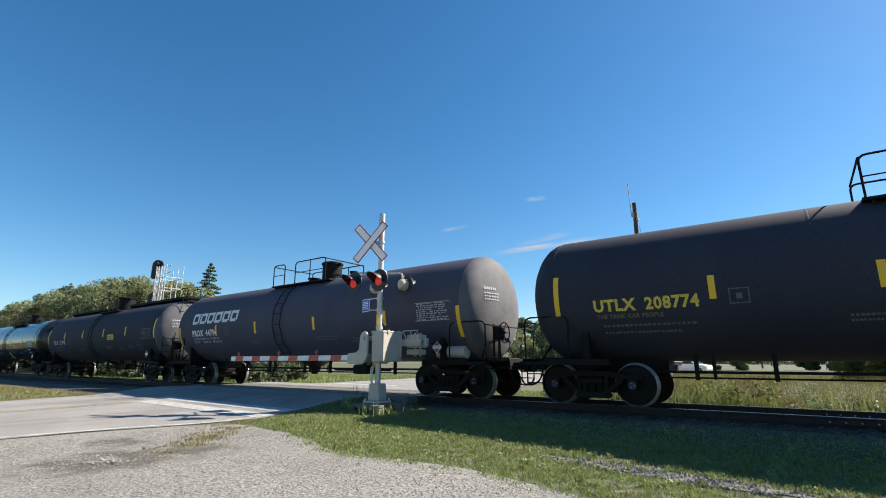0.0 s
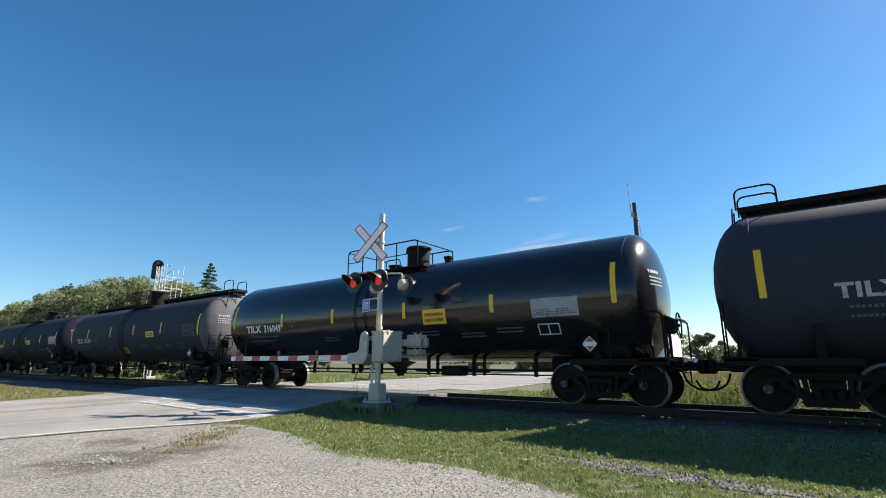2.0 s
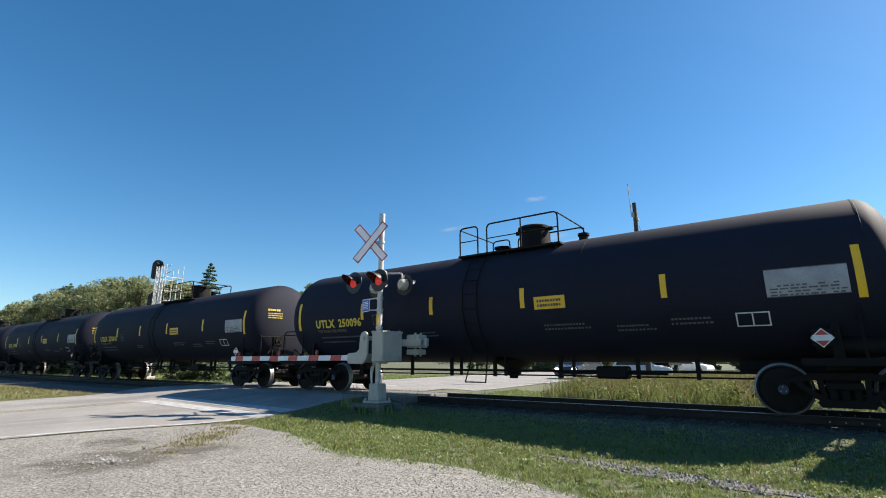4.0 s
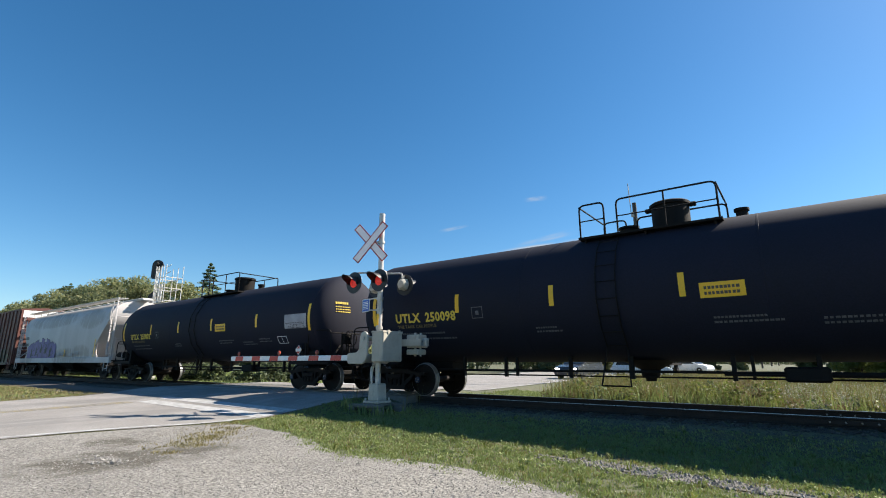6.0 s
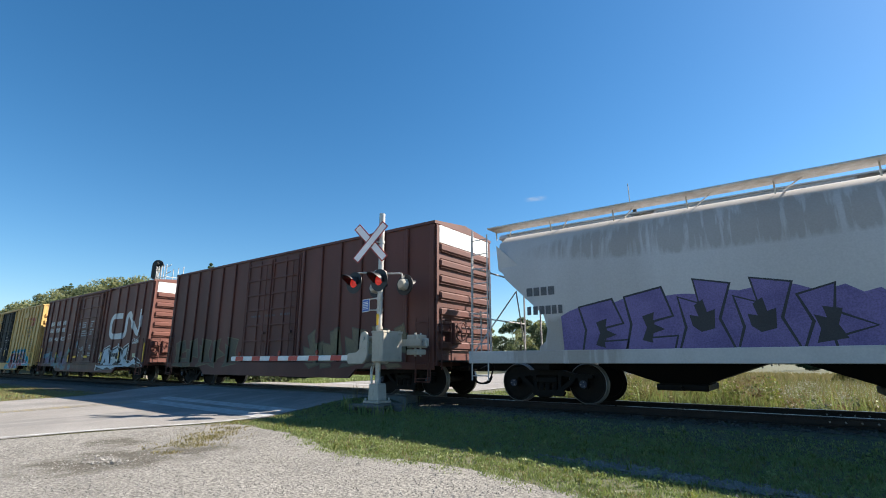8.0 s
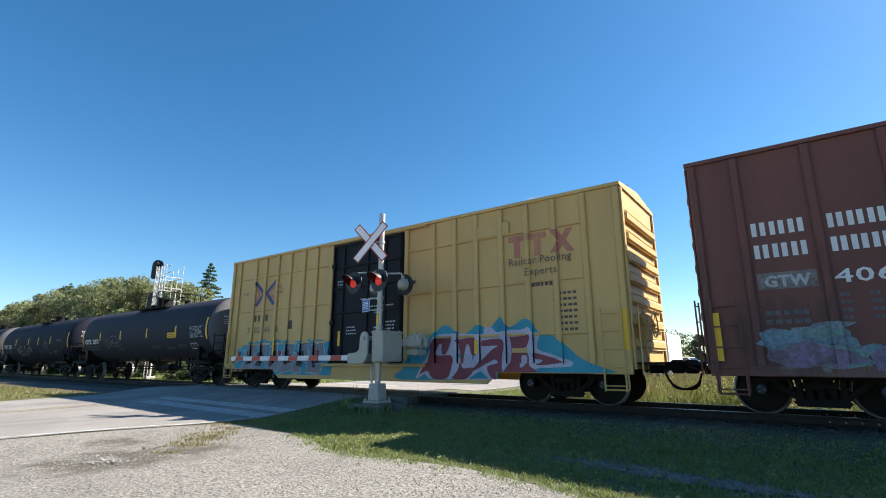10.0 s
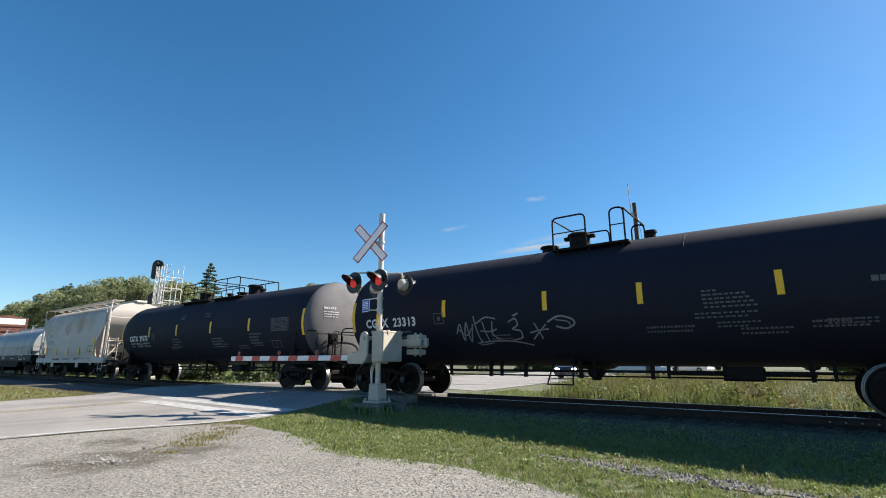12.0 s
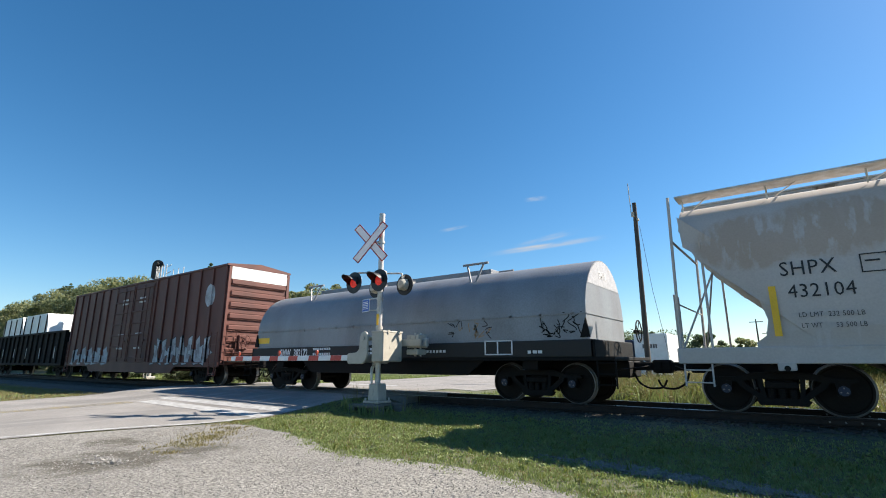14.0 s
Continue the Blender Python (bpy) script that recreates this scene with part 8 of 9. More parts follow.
strip("track_apron", [(y, -70, road_left(y) - 0.4 - 0.25 * math.sin(y * 2.3)) for y in steps((7.1, 10.6, 0.35))], 0.006, M_APRON, "bare grey-brown gravel beside the track", "ground", n=60)
blades("verge_grass", scatter(15000, -60, -19.6, 0.5, 8.6, lambda x, y, r: x < road_left(y) - abs(r.normal(0.1, 0.2)) and y < 7.3 + 0.5 * noise.noise((x * 0.7, 1, 3)) + abs(r.normal(0, 0.3)), 31), 0.06, 0.014, M_GRASSDRY, "dry mown grass on the far side of the road", 32, lean=0.8, count=4, spread=0.08)
blades("verge_grass", scatter(4500, -60, -19.6, 0.5, 8.0, lambda x, y, r: x < road_left(y) - abs(r.normal(0.1, 0.2)) and y < 7.2, 33), 0.06, 0.014, M_GRASS, "green grass in the dry verge", 34, lean=0.8, count=4, spread=0.08)



def beyond(x, y, rng):
    return x > road_right(y) + 3.6 + 0.5 * noise.noise((y * 0.8, 2, 2)) and (x < -0.8 or rng.random() < 0.3) and y > TRACK_Y + 2.6 + abs(rng.normal(0, 0.4))


blades("tall_weeds", scatter(15000, -9.5, 20, 15.5, 27, beyond, 35), 0.75, 0.009, M_WEED, "tall dry weeds and grasses behind the track", 36, lean=0.45, count=4, spread=0.12, category="weeds")
blades("tall_grass", scatter(14000, -9.5, 20, 14.8, 27, beyond, 37), 0.55, 0.011, M_GRASS, "tall green grass behind the track", 38, lean=0.6, count=4, spread=0.12)
blades("far_grass", scatter(16000, -60, -21.5, 14.8, 34, lambda x, y, r: x < road_left(y) - 0.3, 39), 0.22, 0.02, M_GRASS, "rough green grass behind the track", 40, lean=0.8, count=4, spread=0.15)
blades("far_grass", scatter(9000, -13, 30, 27, 60, lambda x, y, r: x > road_right(y) + 1.5, 41), 0.3, 0.03, M_GRASSDRY, "rough dry grass beyond the weeds", 42, lean=0.7, count=4, spread=0.2)
blades("corner_grass", scatter(5000, -11.5, -5, 15.2, 20, lambda x, y, r: x > road_right(y) + 0.7, 43), 0.10, 0.008, M_GRASS, "short grass at the corner of the road", 44, lean=0.8, count=4, spread=0.05)


def leaves(bm_name, centres, radii, per, size, mat, seed, flat=0.7, droop=0.0):
    """Leaf clumps: many small four-sided leaves spread through balls, denser towards their skins."""
    rng = np.random.default_rng(seed)
    c = np.repeat(np.asarray(centres, float), per, 0)
    r = np.repeat(np.asarray(radii, float), per)
    n = len(c)
    d = rng.normal(0, 1, (n, 3))
    d /= np.linalg.norm(d, axis=1)[:, None]
    p = c + d * (r * rng.uniform(0.35, 1.08, n) ** 0.6)[:, None] * (1, 1, flat)
    u = rng.normal(0, 1, (n, 3))
    u /= np.linalg.norm(u, axis=1)[:, None]
    w = np.cross(u, rng.normal(0, 1, (n, 3)))
    w /= np.linalg.norm(w, axis=1)[:, None]
    k = size * rng.uniform(0.5, 1.3, n)[:, None]
    u, w = u * k, w * k * 0.6
    u[:, 2] -= droop * k[:, 0]
    v = np.stack([p - u, p - w * 0.9, p + u, p + w * 0.9], 1).reshape(-1, 3)
    i = np.arange(n)[:, None] * 4
    me = bpy.data.meshes.new(bm_name)
    me.from_pydata(v.tolist(), [], (i + [0, 1, 2, 3]).tolist())
    me.materials.append(mat)
    return me


rw = np.random.default_rng(91)
for mat, n, label in ((M_SEED, 560, "brown seeding weed clumps behind the track"), (M_LEAFBRIGHT, 360, "leafy yellow-green weed clumps behind the track"), (M_LEAFDARK, 130, "dark leafy weed clumps behind the track")):
    spots = []
    while len(spots) < n:
        x, y = rw.uniform(-9.0, 16), 15.2 + 11 * rw.random() ** 1.4
        if x > road_right(y) + 3.8 + 0.5 * noise.noise((y * 0.8, 2, 2)):
            spots.append((x, y, ground_z(x, y) + rw.uniform(0.12, 0.75) * (1.0 if x < -0.8 else 0.5) * (0.75 + 0.5 * noise.noise((x * 0.6, y * 0.6, 1)))))
    ob = new("weed_clumps", leaves("weed_clumps", spots, [rw.uniform(0.14, 0.34) for _ in spots], 60, 0.045, mat, 92, 0.9))
    tagged(ob, label, "weeds", "", "stuff")


spots = []
while len(spots) < 520:
    x, y = rw.uniform(-1.6, 9), rw.uniform(15.4, 25)
    if noise.noise((x * 0.5, y * 0.5, 4)) > -0.2:
        spots.append((x, y, ground_z(x, y) + rw.uniform(0.2, 0.5)))
ob = new("flowering_weeds", leaves("flowering_weeds", spots, [rw.uniform(0.2, 0.4) for _ in spots], 60, 0.022, M_FLOWER, 97, 0.6))
tagged(ob, "low green weeds with small white flowers", "weeds", "", "stuff")
spots = []
while len(spots) < 700:
    x, y = rw.uniform(-10, 5), rw.uniform(3.8, 9.6)
    if on_lawn(x, y, rw) and noise.noise((x * 0.9, y * 0.9, 7)) > -0.15:
        spots.append((x, y, ground_z(x, y) + 0.035))
ob = new("lawn_weeds", leaves("lawn_weeds", spots, [rw.uniform(0.04, 0.08) for _ in spots], 16, 0.022, M_GRASS, 95, 0.4))
tagged(ob, "low broad-leaved green weeds in the short grass", "weeds", "", "stuff")


def tree(x, y, height, spread, mat, seed, label, clumps=34, per=130, leaf=0.2, name="tree", low=0.25):
    rng = random.Random(seed)
    z0 = ground_z(x, y)
    t = thing(name, label, "tree", "trees behind the railway", at=pose(x, y, z0))
    bm = bmesh.new()
    k = height / 10
    pipe(bm, [(0, 0, -0.1), (0.05 * k, 0.03 * k, height * 0.25)], 0.19 * k, 9)
    rod(bm, (0.05 * k, 0.03 * k, height * 0.25), (0.15 * k, -0.1 * k, height * 0.8), 0.17 * k, 8, r2=0.04 * k)
    centres, radii = [], []
    for i in range(clumps):
        a, f = rng.uniform(0, math.tau), rng.random() ** 0.7
        z = height * rng.uniform(low, 0.97)
        g = 1 - abs(z / height - 0.55) ** 1.6 * 1.9
        r = spread * f * max(0.15, g)
        c = (r * math.cos(a), r * math.sin(a), z - 0.06 * height * rng.random())
        centres.append(c)
        radii.append(spread * rng.uniform(0.14, 0.34))
        if i % 3 == 0:
            z1 = height * rng.uniform(0.2, 0.5)
            rod(bm, (0.08 * k, 0, min(z1, c[2] * 0.8)), c, 0.07 * k, 5, r2=0.015)
    part("trunk", bm, M_BARK, t)
    crown = new("crown", leaves("crown", centres, radii, per, leaf, mat, seed))
    crown.parent = t
    return t


def spruce(x, y, height, spread, seed, label):
    rng = random.Random(seed)
    t = thing("spruce", label, "tree", "trees behind the railway", at=pose(x, y, ground_z(x, y)))
    bm = bmesh.new()
    rod(bm, (0, 0, -0.1), (0, 0, height * 0.99), 0.2, 8, r2=0.02)
    centres, radii = [], []
    layers = 30
    for i in range(layers):
        f = i / (layers - 1)
        z = height * (0.12 + 0.86 * f)
        r = spread * (1 - f) ** 0.85 * rng.uniform(0.75, 1.2) + 0.12
        for j in range(max(4, int(9 * (1 - f)) + 3)):
            a = rng.uniform(0, math.tau)
            q = r * rng.uniform(0.7, 1.15)
            rise = 0.10 * q * rng.uniform(-1.6, 0.6)
            rod(bm, (0, 0, z), (q * math.cos(a), q * math.sin(a), z + rise), 0.03, 4, r2=0.008)
            for m in (0.25, 0.4, 0.55, 0.7, 0.85, 1.0):
                centres.append((q * m * math.cos(a), q * m * math.sin(a), z + rise * m - 0.08))
                radii.append((0.2 + 0.26 * (1 - f)) * (1.15 - 0.4 * m))
    part("trunk", bm, M_BARK, t)
    crown = new("crown", leaves("crown", centres, radii, 24, 0.1, M_NEEDLE, seed, 0.6, 0.5))
    crown.parent = t
    return t


AUTUMN = "leafy tree with yellowing green leaves"
rt = random.Random(77)
row = [(-49.4, 23.0, 9.5), (-55.7, 24.8, 10.3), (-61.2, 24.1, 11.1), (-65.5, 24.9, 11.6), (-71.5, 25.3, 11.8), (-76.0, 26.3, 11.9), (-82.1, 27.0, 12.8), (-87.1, 26.9, 13.0), (-91.6, 27.3, 13.3), (-97.4, 26.1, 13.0), (-102.8, 27.8, 13.5), (-107.1, 26.5, 11.7), (-113.0, 26.4, 11.9), (-118.2, 28.2, 12.5), (-122.9, 29.0, 12.6), (-128.8, 29.8, 13.4), (-132.2, 29.8, 12.9), (-137.9, 30.5, 13.3), (-144.4, 29.7, 12.5), (-149.6, 31.0, 13.1), (-153.9, 29.3, 11.4), (-159.3, 31.7, 12.8), (-164.3, 30.1, 12.6), (-168.7, 30.2, 12.6)]
for n, (x, y, hgt) in enumerate(row):
    far = math.hypot(x, y)
    mat = M_LEAFDARK if n in (7, 10, 13, 14, 17, 18) else M_LEAFBRIGHT if n > 19 else M_LEAF
    tree(x, y, hgt, 3.3 + 0.03 * (far - 50) + rt.uniform(0, 0.6), mat, 100 + n, AUTUMN if mat is M_LEAF else "leafy tree in green leaf", clumps=58, per=230, leaf=0.11 + 0.0007 * far, low=0.06)
for n, (x, y, hgt, sp, mat) in enumerate([(-62, 48, 14.2, 4.2, M_LEAF), (-57, 49, 13.6, 4.0, M_LEAF), (-68, 52, 13.8, 4.2, M_LEAF), (-74, 57, 14.2, 4.4, M_LEAFDARK), (-51, 50, 12.6, 3.8, M_LEAF)]):
    tree(x, y, hgt, sp, mat, 130 + n, AUTUMN, clumps=48, per=220, leaf=0.18, low=0.08)
for n, (x, y, hgt, sp, mat) in enumerate([(-24, 55, 5.6, 3.0, M_LEAFDARK), (-28, 60, 6.6, 3.4, M_LEAF), (-20.5, 62, 5.4, 2.8, M_LEAF), (-17.5, 72, 5.2, 2.6, M_LEAFDARK), (-33, 64, 7.5, 3.4, M_LEAFDARK), (-11.5, 82, 5.4, 2.8, M_LEAFDARK), (-7.2, 84, 4.6, 2.2, M_LEAF), (0.4, 84, 4.9, 2.2, M_LEAFDARK), (3.2, 86, 5.6, 2.6, M_LEAFDARK), (6.8, 88, 5.4, 2.6, M_LEAFDARK), (-38, 60, 7.4, 3.4, M_LEAF)]):
    tree(x, y, hgt, sp, mat, 140 + n, "leafy green tree beyond the road", clumps=44, per=220, leaf=0.16, low=0.08)
spruce(-62.5, 32.6, 14.4, 4.2, 150, "dark green spruce behind the railway")
spruce(-112.0, 31.5, 16.3, 4.4, 151, "dark green spruce among the leafy trees")
for n, (x, y, hgt, sp) in enumerate([(2.5, 36, 2.3, 1.7), (4.4, 34, 2.4, 2.1), (6.4, 35, 2.7, 2.2), (9.2, 36, 3.0, 2.3), (12.5, 38, 3.3, 2.5), (5.0, 39, 2.8, 2.2)]):
    tree(x, y, hgt, sp, M_LEAFBRIGHT, 160 + n, "low bright green willow bush", clumps=46, per=420, leaf=0.07, name="bush", low=0.06)
for n in range(16):
    x, y, hgt, sp = -23.6 - 2.5 * n + rt.uniform(-0.5, 0.5), 17.6 + rt.uniform(-0.5, 1.2), rt.uniform(1.2, 1.9), rt.uniform(1.2, 1.6)
    if abs(x + 38.2) < 1.2:
        continue
    tree(x, y, hgt, sp, M_LEAFDARK, 180 + n, "low dark green hedge bush", clumps=26, per=150, leaf=0.1, name="bush", low=0.05)


def far_woods(name, x0, x1, y, height, seed, label):
    rng = random.Random(seed)
    centres, radii = [], []
    x = x0
    while x < x1:
        hgt = height * (0.75 + 0.35 * noise.noise((x * 0.03, seed, 0)) + 0.12 * rng.random())
        for q in range(4):
            centres.append((x + rng.uniform(-3, 3), y + rng.uniform(-6, 6), hgt * (q + 0.7) / 4.2))
            radii.append(3.6)
        x += 3.4
    ob = new(name, leaves(name, centres, radii, 190, 0.42, M_LEAFDARK, seed, 0.8))
    return tagged(ob, label, "woods", "", "stuff")


far_woods("far_woods", -140, -32, 190, 11.5, 3, "far dark green woods along the horizon")
far_woods("far_woods", -32, 240, 230, 6.0, 5, "low far woods along the horizon")
far_woods("far_woods", -420, -140, 120, 11.0, 4, "far dark green woods along the horizon")

# ---- things beyond the track ----
def utility_pole(x, y, height, label):
    t = thing("utility_pole", label, "pole", at=pose(x, y, ground_z(x, y), 0, 0.4, 0))
    bm = bmesh.new()
    rod(bm, (0, 0, -0.2), (0, 0, height), 0.17, 12, r2=0.125)
    part("post", bm, M_WOODPOLE, t, smooth=True)
    bm = bmesh.new()
    rod(bm, (-0.2, -0.1, height - 0.7), (-0.26, -0.1, height + 1.3), 0.025, 6)
    box(bm, -0.2, -0.02, -0.16, -0.06, height - 0.9, height - 0.6, 0.01)
    box(bm, 0.1, 0.22, -0.2, 0.0, height - 1.2, height - 1.05, 0.01)
    part("antenna", bm, M_CASE, t)
    bm = bmesh.new()
    pipe(bm, [(0.2, 0, height - 1.5), (0.5, 0.5, height * 0.5), (1.1, 1.5, 0.0)], 0.012, 5)
    part("guy_wire", bm, M_UNDER, t)
    return t


utility_pole(-7.33, 30.12, 10.95, "weathered wooden pole with a thin antenna on top")


def far_pole(x, y, height):
    t = thing("utility_pole", "far wooden utility pole with a short crossarm", "pole", "far utility poles", at=pose(x, y, ground_z(x, y)))
    bm = bmesh.new()
    rod(bm, (0, 0, -0.2), (0, 0, height), 0.16, 8, r2=0.11)
    part("post", bm, M_WOODPOLE, t)
    bm = bmesh.new()
    box(bm, -1.1, 1.1, -0.08, 0.04, height - 0.6, height - 0.46)
    part("crossarm", bm, M_WOODPOLE, t)


for x, y in ((-6.32, 107.4), (-7.01, 155.1), (-5.98, 169.5)):
    far_pole(x, y, 8.6 - ground_z(x, y))


def rail_signal(x, y):
    t = thing("railway_signal", "railway signal mast with a caged platform and round dark heads", "railway signal", at=pose(x, y, ground_z(x, y)))
    bm = bmesh.new()
    rod(bm, (0, 0, -0.1), (0, 0, 7.0), 0.10, 10)
    box(bm, -0.3, 0.3, -0.3, 0.3, -0.1, 0.3, 0.03)
    part("mast", bm, M_ALU, t)
    bm = bmesh.new()
    for z in (4.7, 5.6, 6.5, 7.3):
        for a, b in (((0.3, -0.6), (1.9, -0.6)), ((0.3, 0.6), (1.9, 0.6)), ((0.3, -0.6), (0.3, 0.6)), ((1.9, -0.6), (1.9, 0.6))):
            rod(bm, (a[0], a[1], z), (b[0], b[1], z), 0.03, 6)
    for px, py in ((0.3, -0.6), (1.1, -0.6), (1.9, -0.6), (0.3, 0.6), (1.1, 0.6), (1.9, 0.6), (0.7, -0.6), (1.5, -0.6)):
        rod(bm, (px, py, 3.2), (px, py, 8.2), 0.03, 6)
    box(bm, 0.2, 2.0, -0.65, 0.65, 4.62, 4.68)
    for z in (7.5, 8.0):
        rod(bm, (1.9, -0.6, z), (2.6, -0.6, z + 0.1), 0.025, 6)
    part("cage", bm, M_ALU, t, "pale metal cage platform")
    bm = bmesh.new()
    ladder(bm, (1.1, -0.75, 0.2), (1.1, -0.75, 8.0), (1, 0, 0), 0.25, 0.025, 0.5)
    part("ladder", bm, M_ALU, t)
    for z in (8.15, 5.7):
        bm = bmesh.new()
        prism(bm, [(-0.42 + 0.42 * 1.0, z - 0.55)] + [(0.0 + 0.42 * math.cos(a), z + 0.3 + 0.42 * math.sin(a)) for a in np.linspace(0, math.pi, 12)] + [(-0.42, z - 0.55), (-0.3, z - 0.75), (0.3, z - 0.75)], -0.1, 0.0)
        for q in (-0.35, 0.05, 0.4):
            rod(bm, (0, -0.1, z + q), (0, -0.4, z + q), 0.15, 12)
        part("signal_head", bm, M_BLACKPAINT, t, "dark signal head with hooded lenses", at=pose(-0.45, -0.2, 0, 0, 0, 35))
    return t


rail_signal(-38.2, 16.3)


def motor_car(x, y, turn, paint, label, lights_on=False, long=4.5, tall=1.5):
    t = thing("car", label, "car", "parked cars", at=pose(x, y, ground_z(x, y) + 0.005, 0, 0, turn))
    w = 0.88
    h = long / 2
    low = [(-h, 0.45), (-h + 0.05, 0.85), (-h + 0.35, 0.95), (h - 1.15, 0.98), (h - 0.15, 0.82), (h, 0.55), (h - 0.05, 0.28), (-h + 0.05, 0.28)]
    bm = bmesh.new()
    prism(bm, low, -w, w)
    bmesh.ops.bevel(bm, geom=bm.edges[:], offset=0.06, segments=2, affect="EDGES")
    top = [(-h + 0.15, 0.93), (-h + 0.55, tall), (h - 2.1, tall), (h - 1.15, 0.95)]
    prism(bm, top, -w + 0.12, w - 0.12)
    part("body", bm, paint, t, smooth=True)
    bm = bmesh.new()
    patch(bm, [(h - 2.02, -w + 0.2, tall - 0.07), (h - 2.02, w - 0.2, tall - 0.07), (h - 1.22, w - 0.2, 1.01), (h - 1.22, -w + 0.2, 1.01)])
    bmesh.ops.translate(bm, verts=bm.verts[:], vec=(0.02, 0, 0.02))
    part("windscreen", bm, M_GLASS, t)
    for s in (-1, 1):
        bm = bmesh.new()
        yy = s * (w - 0.112)
        patch(bm, [(-h + 0.62, yy, tall - 0.08), (h - 2.15, yy, tall - 0.08), (h - 1.5, yy, 1.02), (-h + 0.45, yy, 1.02)])
        part("side_window", bm, M_GLASS, t)
        bm = bmesh.new()
        box(bm, h - 0.13, h - 0.02, s * 0.62 - 0.16, s * 0.62 + 0.16, 0.6, 0.74, 0.03)
        part("headlight", bm, M_HEADLIGHT if lights_on else M_WHITE, t)
    for u in (-h + 0.8, h - 0.85):
        for s in (-1, 1):
            bm = bmesh.new()
            lathe(bm, [(s * (w - 0.2), 0.1), (s * (w - 0.2), 0.32), (s * (w + 0.0), 0.32), (s * (w + 0.01), 0.2), (s * (w - 0.02), 0.03)], 20, "y", centre=(u, 0, 0.32))
            part("wheel", bm, M_BLACKPAINT, t, smooth=True)
    return t


M_HEADLIGHT = glow("headlight_lit", (1.0, 0.98, 0.92), 3.0)
M_CARWHITE = material("car_paint_white", (0.75, 0.76, 0.78), 0.25, 0, None, 3, 0.1, bump=0)
M_CARDARK = material("car_paint_dark", (0.04, 0.045, 0.055), 0.25, 0, None, 3, 0.1, bump=0)
motor_car(-12.9, 34.0, -95, M_CARDARK, "dark car waiting on the road with its headlights lit", True)
motor_car(-10.4, 40.5, 10, M_CARWHITE, "white car parked beyond the road")
motor_car(-10.5, 62.0, -20, M_CARWHITE, "white car parked beside the lorry", tall=1.75)


def lorry(x, y, turn):
    t = thing("lorry", "lorry with a plain white box trailer, parked beyond the weeds", "lorry", at=pose(x, y, ground_z(x, y), 0, 0, turn))
    bm = bmesh.new()
    box(bm, -1.6, 1.6, -3.4, 3.4, 1.2, 4.05, 0.04)
    part("trailer_box", bm, M_WHITE, t, "white box trailer")
    bm = bmesh.new()
    for p, q in bars(random.Random(3), 1.5, 0.5, 6):
        patch(bm, [(-0.8 + p, -3.406, 2.6), (-0.8 + q, -3.406, 2.6), (-0.8 + q, -3.406, 3.0), (-0.8 + p, -3.406, 3.0)])
    part("lettering", bm, M_GTEXT, t)
    bm = bmesh.new()
    box(bm, -1.5, 1.5, -3.3, 3.3, 0.9, 1.2, 0.02)
    part("chassis", bm, M_UNDER, t)
    for u in (-2.6, -1.4, 2.4):
        for s in (-1, 1):
            bm = bmesh.new()
            lathe(bm, [(s * 0.9, 0.1), (s * 0.9, 0.5), (s * 1.2, 0.5), (s * 1.21, 0.3), (s * 1.15, 0.04)], 20, "x", centre=(0, u, 0.5))
            part("wheel", bm, M_BLACKPAINT, t, smooth=True)
    bm = bmesh.new()
    box(bm, -4.2, -1.9, -2.6, -0.2, 0.7, 3.5, 0.12)
    part("cab", bm, M_CABBLUE, t, "dark blue cab")
    bm = bmesh.new()
    box(bm, -3.9, -2.2, -2.615, -2.595, 2.1, 3.1)
    part("windscreen", bm, M_GLASS, t)
    bm = bmesh.new()
    for u in (-3.9, -2.3):
        lathe(bm, [(-2.5, 0.1), (-2.5, 0.5), (-2.2, 0.5), (-2.2, 0.1)], 20, "y", centre=(u, 0, 0.5))
    part("front_wheels", bm, M_BLACKPAINT, t)
    return t


lorry(-12.4, 56.0, 0)

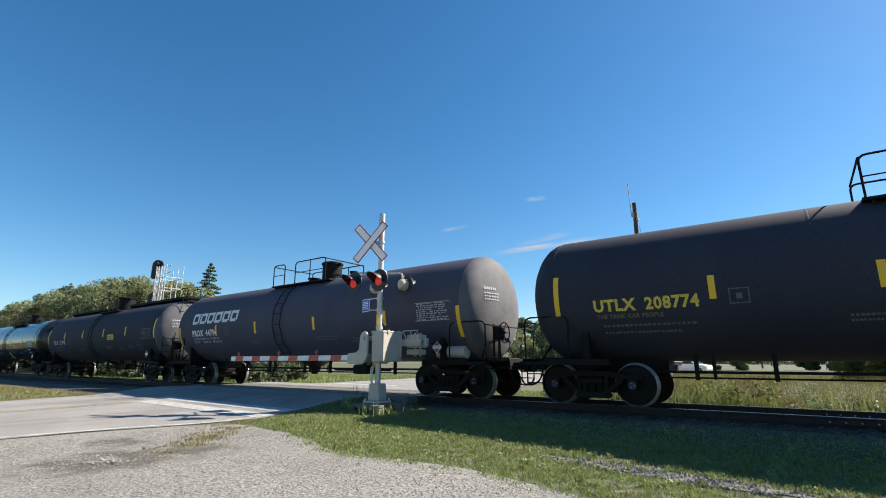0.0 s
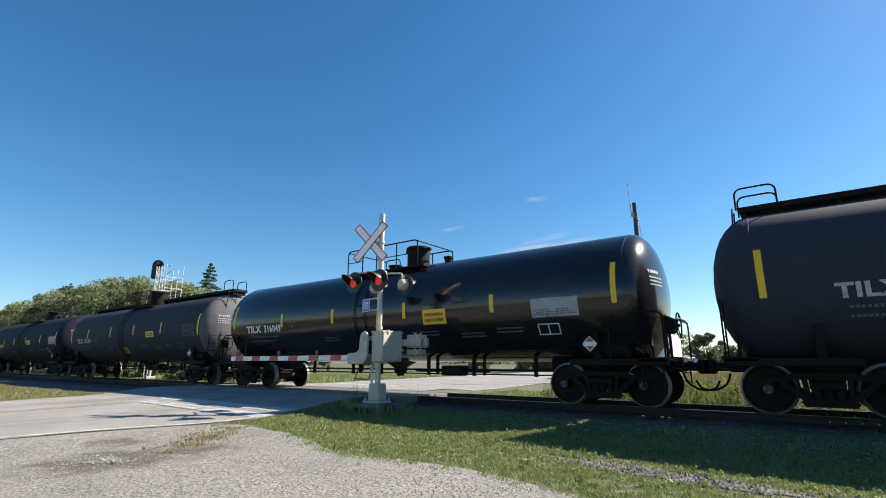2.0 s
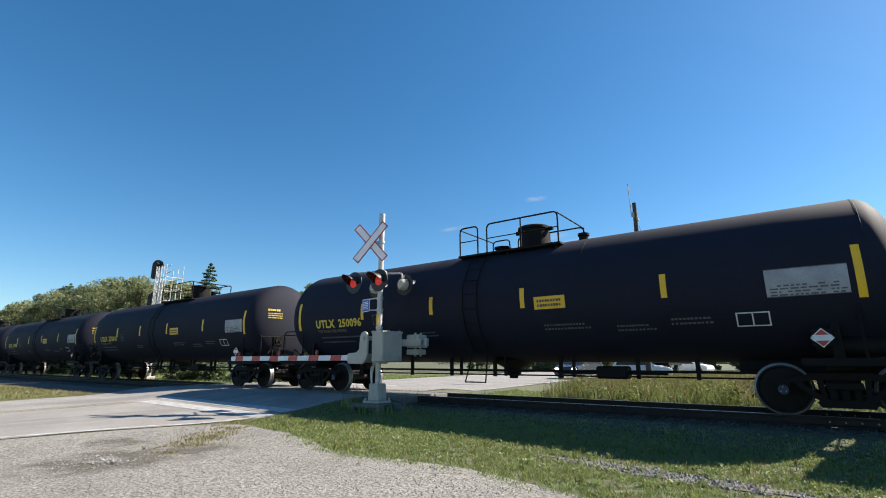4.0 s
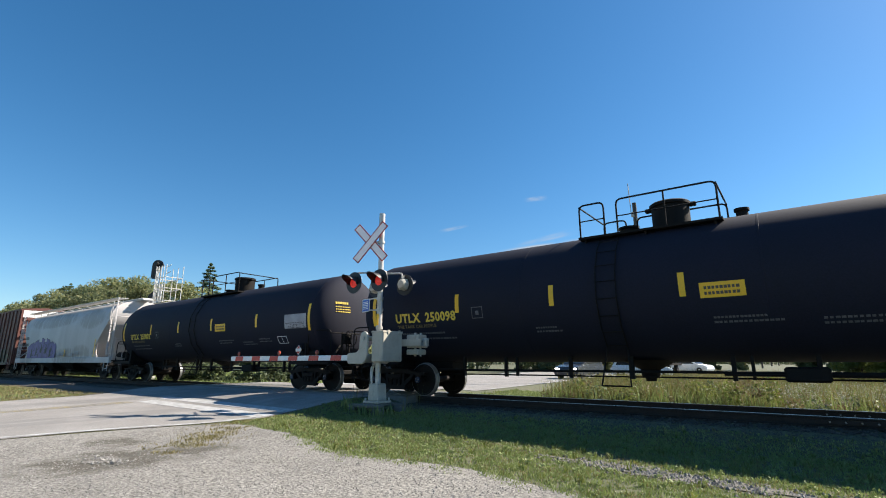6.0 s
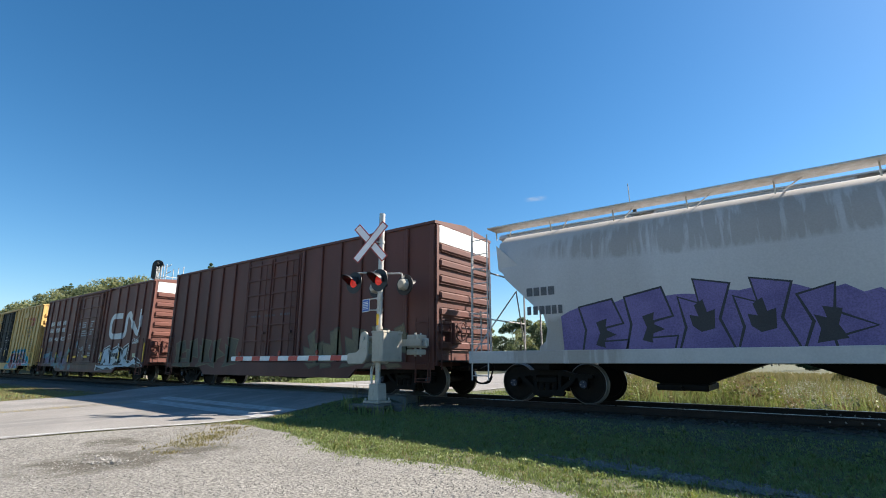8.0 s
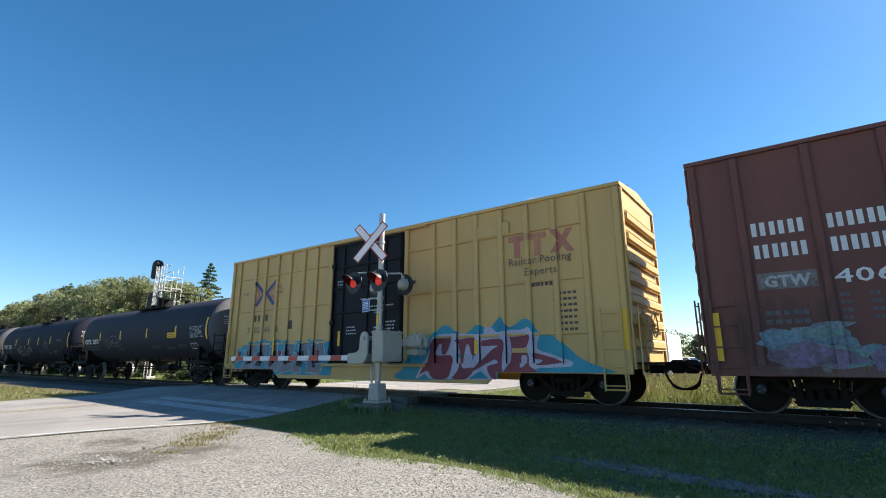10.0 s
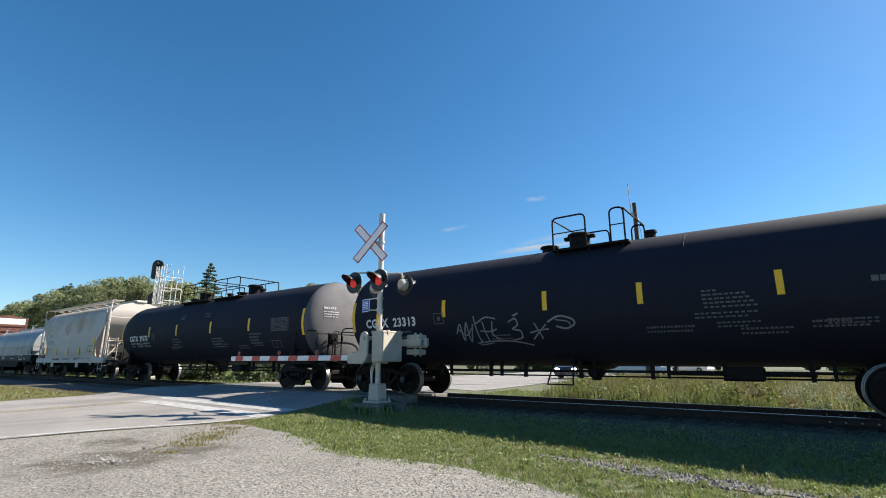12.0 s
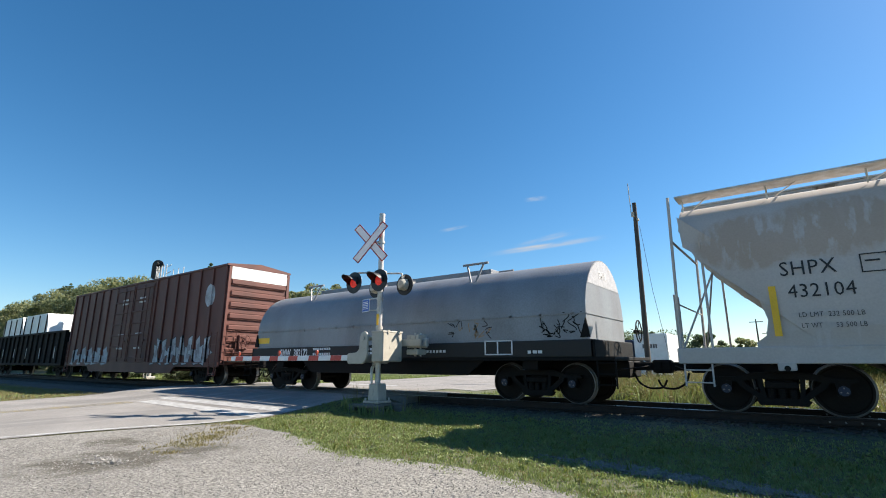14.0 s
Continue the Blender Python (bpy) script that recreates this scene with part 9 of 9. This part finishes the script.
# thin clouds, far behind everything
def cloud(name, corners, label, strength, seed, stretch):
    m = bpy.data.materials.new(name)
    m.use_nodes = True
    nodes, links = m.node_tree.nodes, m.node_tree.links
    tc = nodes.new("ShaderNodeTexCoord")
    uv = nodes.new("ShaderNodeSeparateXYZ")
    links.new(tc.outputs["UV"], uv.inputs[0])
    mp = nodes.new("ShaderNodeMapping")
    mp.inputs["Scale"].default_value = stretch
    mp.inputs["Location"].default_value = (seed, seed * 0.7, 0)
    links.new(tc.outputs["UV"], mp.inputs[0])
    nz = nodes.new("ShaderNodeTexNoise")
    nz.inputs["Scale"].default_value, nz.inputs["Detail"].default_value = 1.0, 6
    links.new(mp.outputs[0], nz.inputs[0])

    def maths(op, a, b):
        k = nodes.new("ShaderNodeMath")
        k.operation = op
        for i, v in enumerate((a, b)):
            if isinstance(v, (int, float)):
                k.inputs[i].default_value = v
            elif v is not None:
                links.new(v, k.inputs[i])
        return k.outputs[0]
    edge = None
    for o in (uv.outputs[0], uv.outputs[1]):
        d = maths("SUBTRACT", 1.0, maths("MULTIPLY", maths("ABSOLUTE", maths("SUBTRACT", o, 0.5), None), 2.0))
        d = maths("MINIMUM", maths("MULTIPLY", d, 1.6), 1.0)
        edge = d if edge is None else maths("MULTIPLY", edge, d)
    a = maths("MULTIPLY", maths("MULTIPLY", edge, edge), maths("MAXIMUM", maths("MULTIPLY", maths("SUBTRACT", nz.outputs[0], 0.3), 2.0), 0.0))
    a = maths("MINIMUM", maths("MULTIPLY", a, strength), 0.9)
    em = nodes.new("ShaderNodeEmission")
    em.inputs[0].default_value = (0.85, 0.92, 1.0, 1)
    em.inputs[1].default_value = 0.31
    tr = nodes.new("ShaderNodeBsdfTransparent")
    mx = nodes.new("ShaderNodeMixShader")
    links.new(a, mx.inputs[0])
    links.new(tr.outputs[0], mx.inputs[1])
    links.new(em.outputs[0], mx.inputs[2])
    links.new(mx.outputs[0], nodes["Material Output"].inputs[0])
    me = bpy.data.meshes.new(name)
    me.from_pydata(corners, [], [(0, 1, 2, 3)])
    layer = me.uv_layers.new()
    for k, c in enumerate(((0, 0), (1, 0), (1, 1), (0, 1))):
        layer.data[k].uv = c
    me.materials.append(m)
    return tagged(new(name, me), label, "cloud", "", "structure")


cloud("cloud", [(-789, 1243, 307), (-424, 1492, 372), (-418, 1489, 396), (-789, 1236, 331)], "thin white streak of cloud", 1.3, 1.0, (3, 1, 1))
cloud("cloud", [(-700, 1301, 331), (-492, 1436, 392), (-494, 1426, 420), (-703, 1292, 355)], "faint wisp of cloud", 0.5, 3.0, (3, 2, 1))
cloud("cloud", [(-644, 1299, 479), (-571, 1350, 489), (-573, 1342, 511), (-645, 1292, 499)], "small faint wisp of cloud", 0.6, 5.0, (2, 2, 1))
cloud("cloud", [(-871, 1160, 386), (-782, 1218, 410), (-784, 1213, 424), (-873, 1154, 402)], "small faint wisp of cloud", 0.6, 7.0, (2, 2, 1))


# ---- motion ----
def motions():
    times = [float(k) for k in range(15)]
    turn = math.degrees(SPEED / WHEEL_R)
    beats = [k / FPS for k in range(14 * FPS + 1)]
    for car in TRAIN:
        x, y, z = car.location
        walk(car, [(t, pose(x + SPEED * t, y, z)) for t in times])
        for t_ob in car.children:
            for w in t_ob.children:
                if w.name.startswith("wheelset"):
                    u = w.location.x
                    walk(w, [(t, pose(u, 0, WHEEL_R, 0, (turn * t) % 360, 0)) for t in beats])


motions()
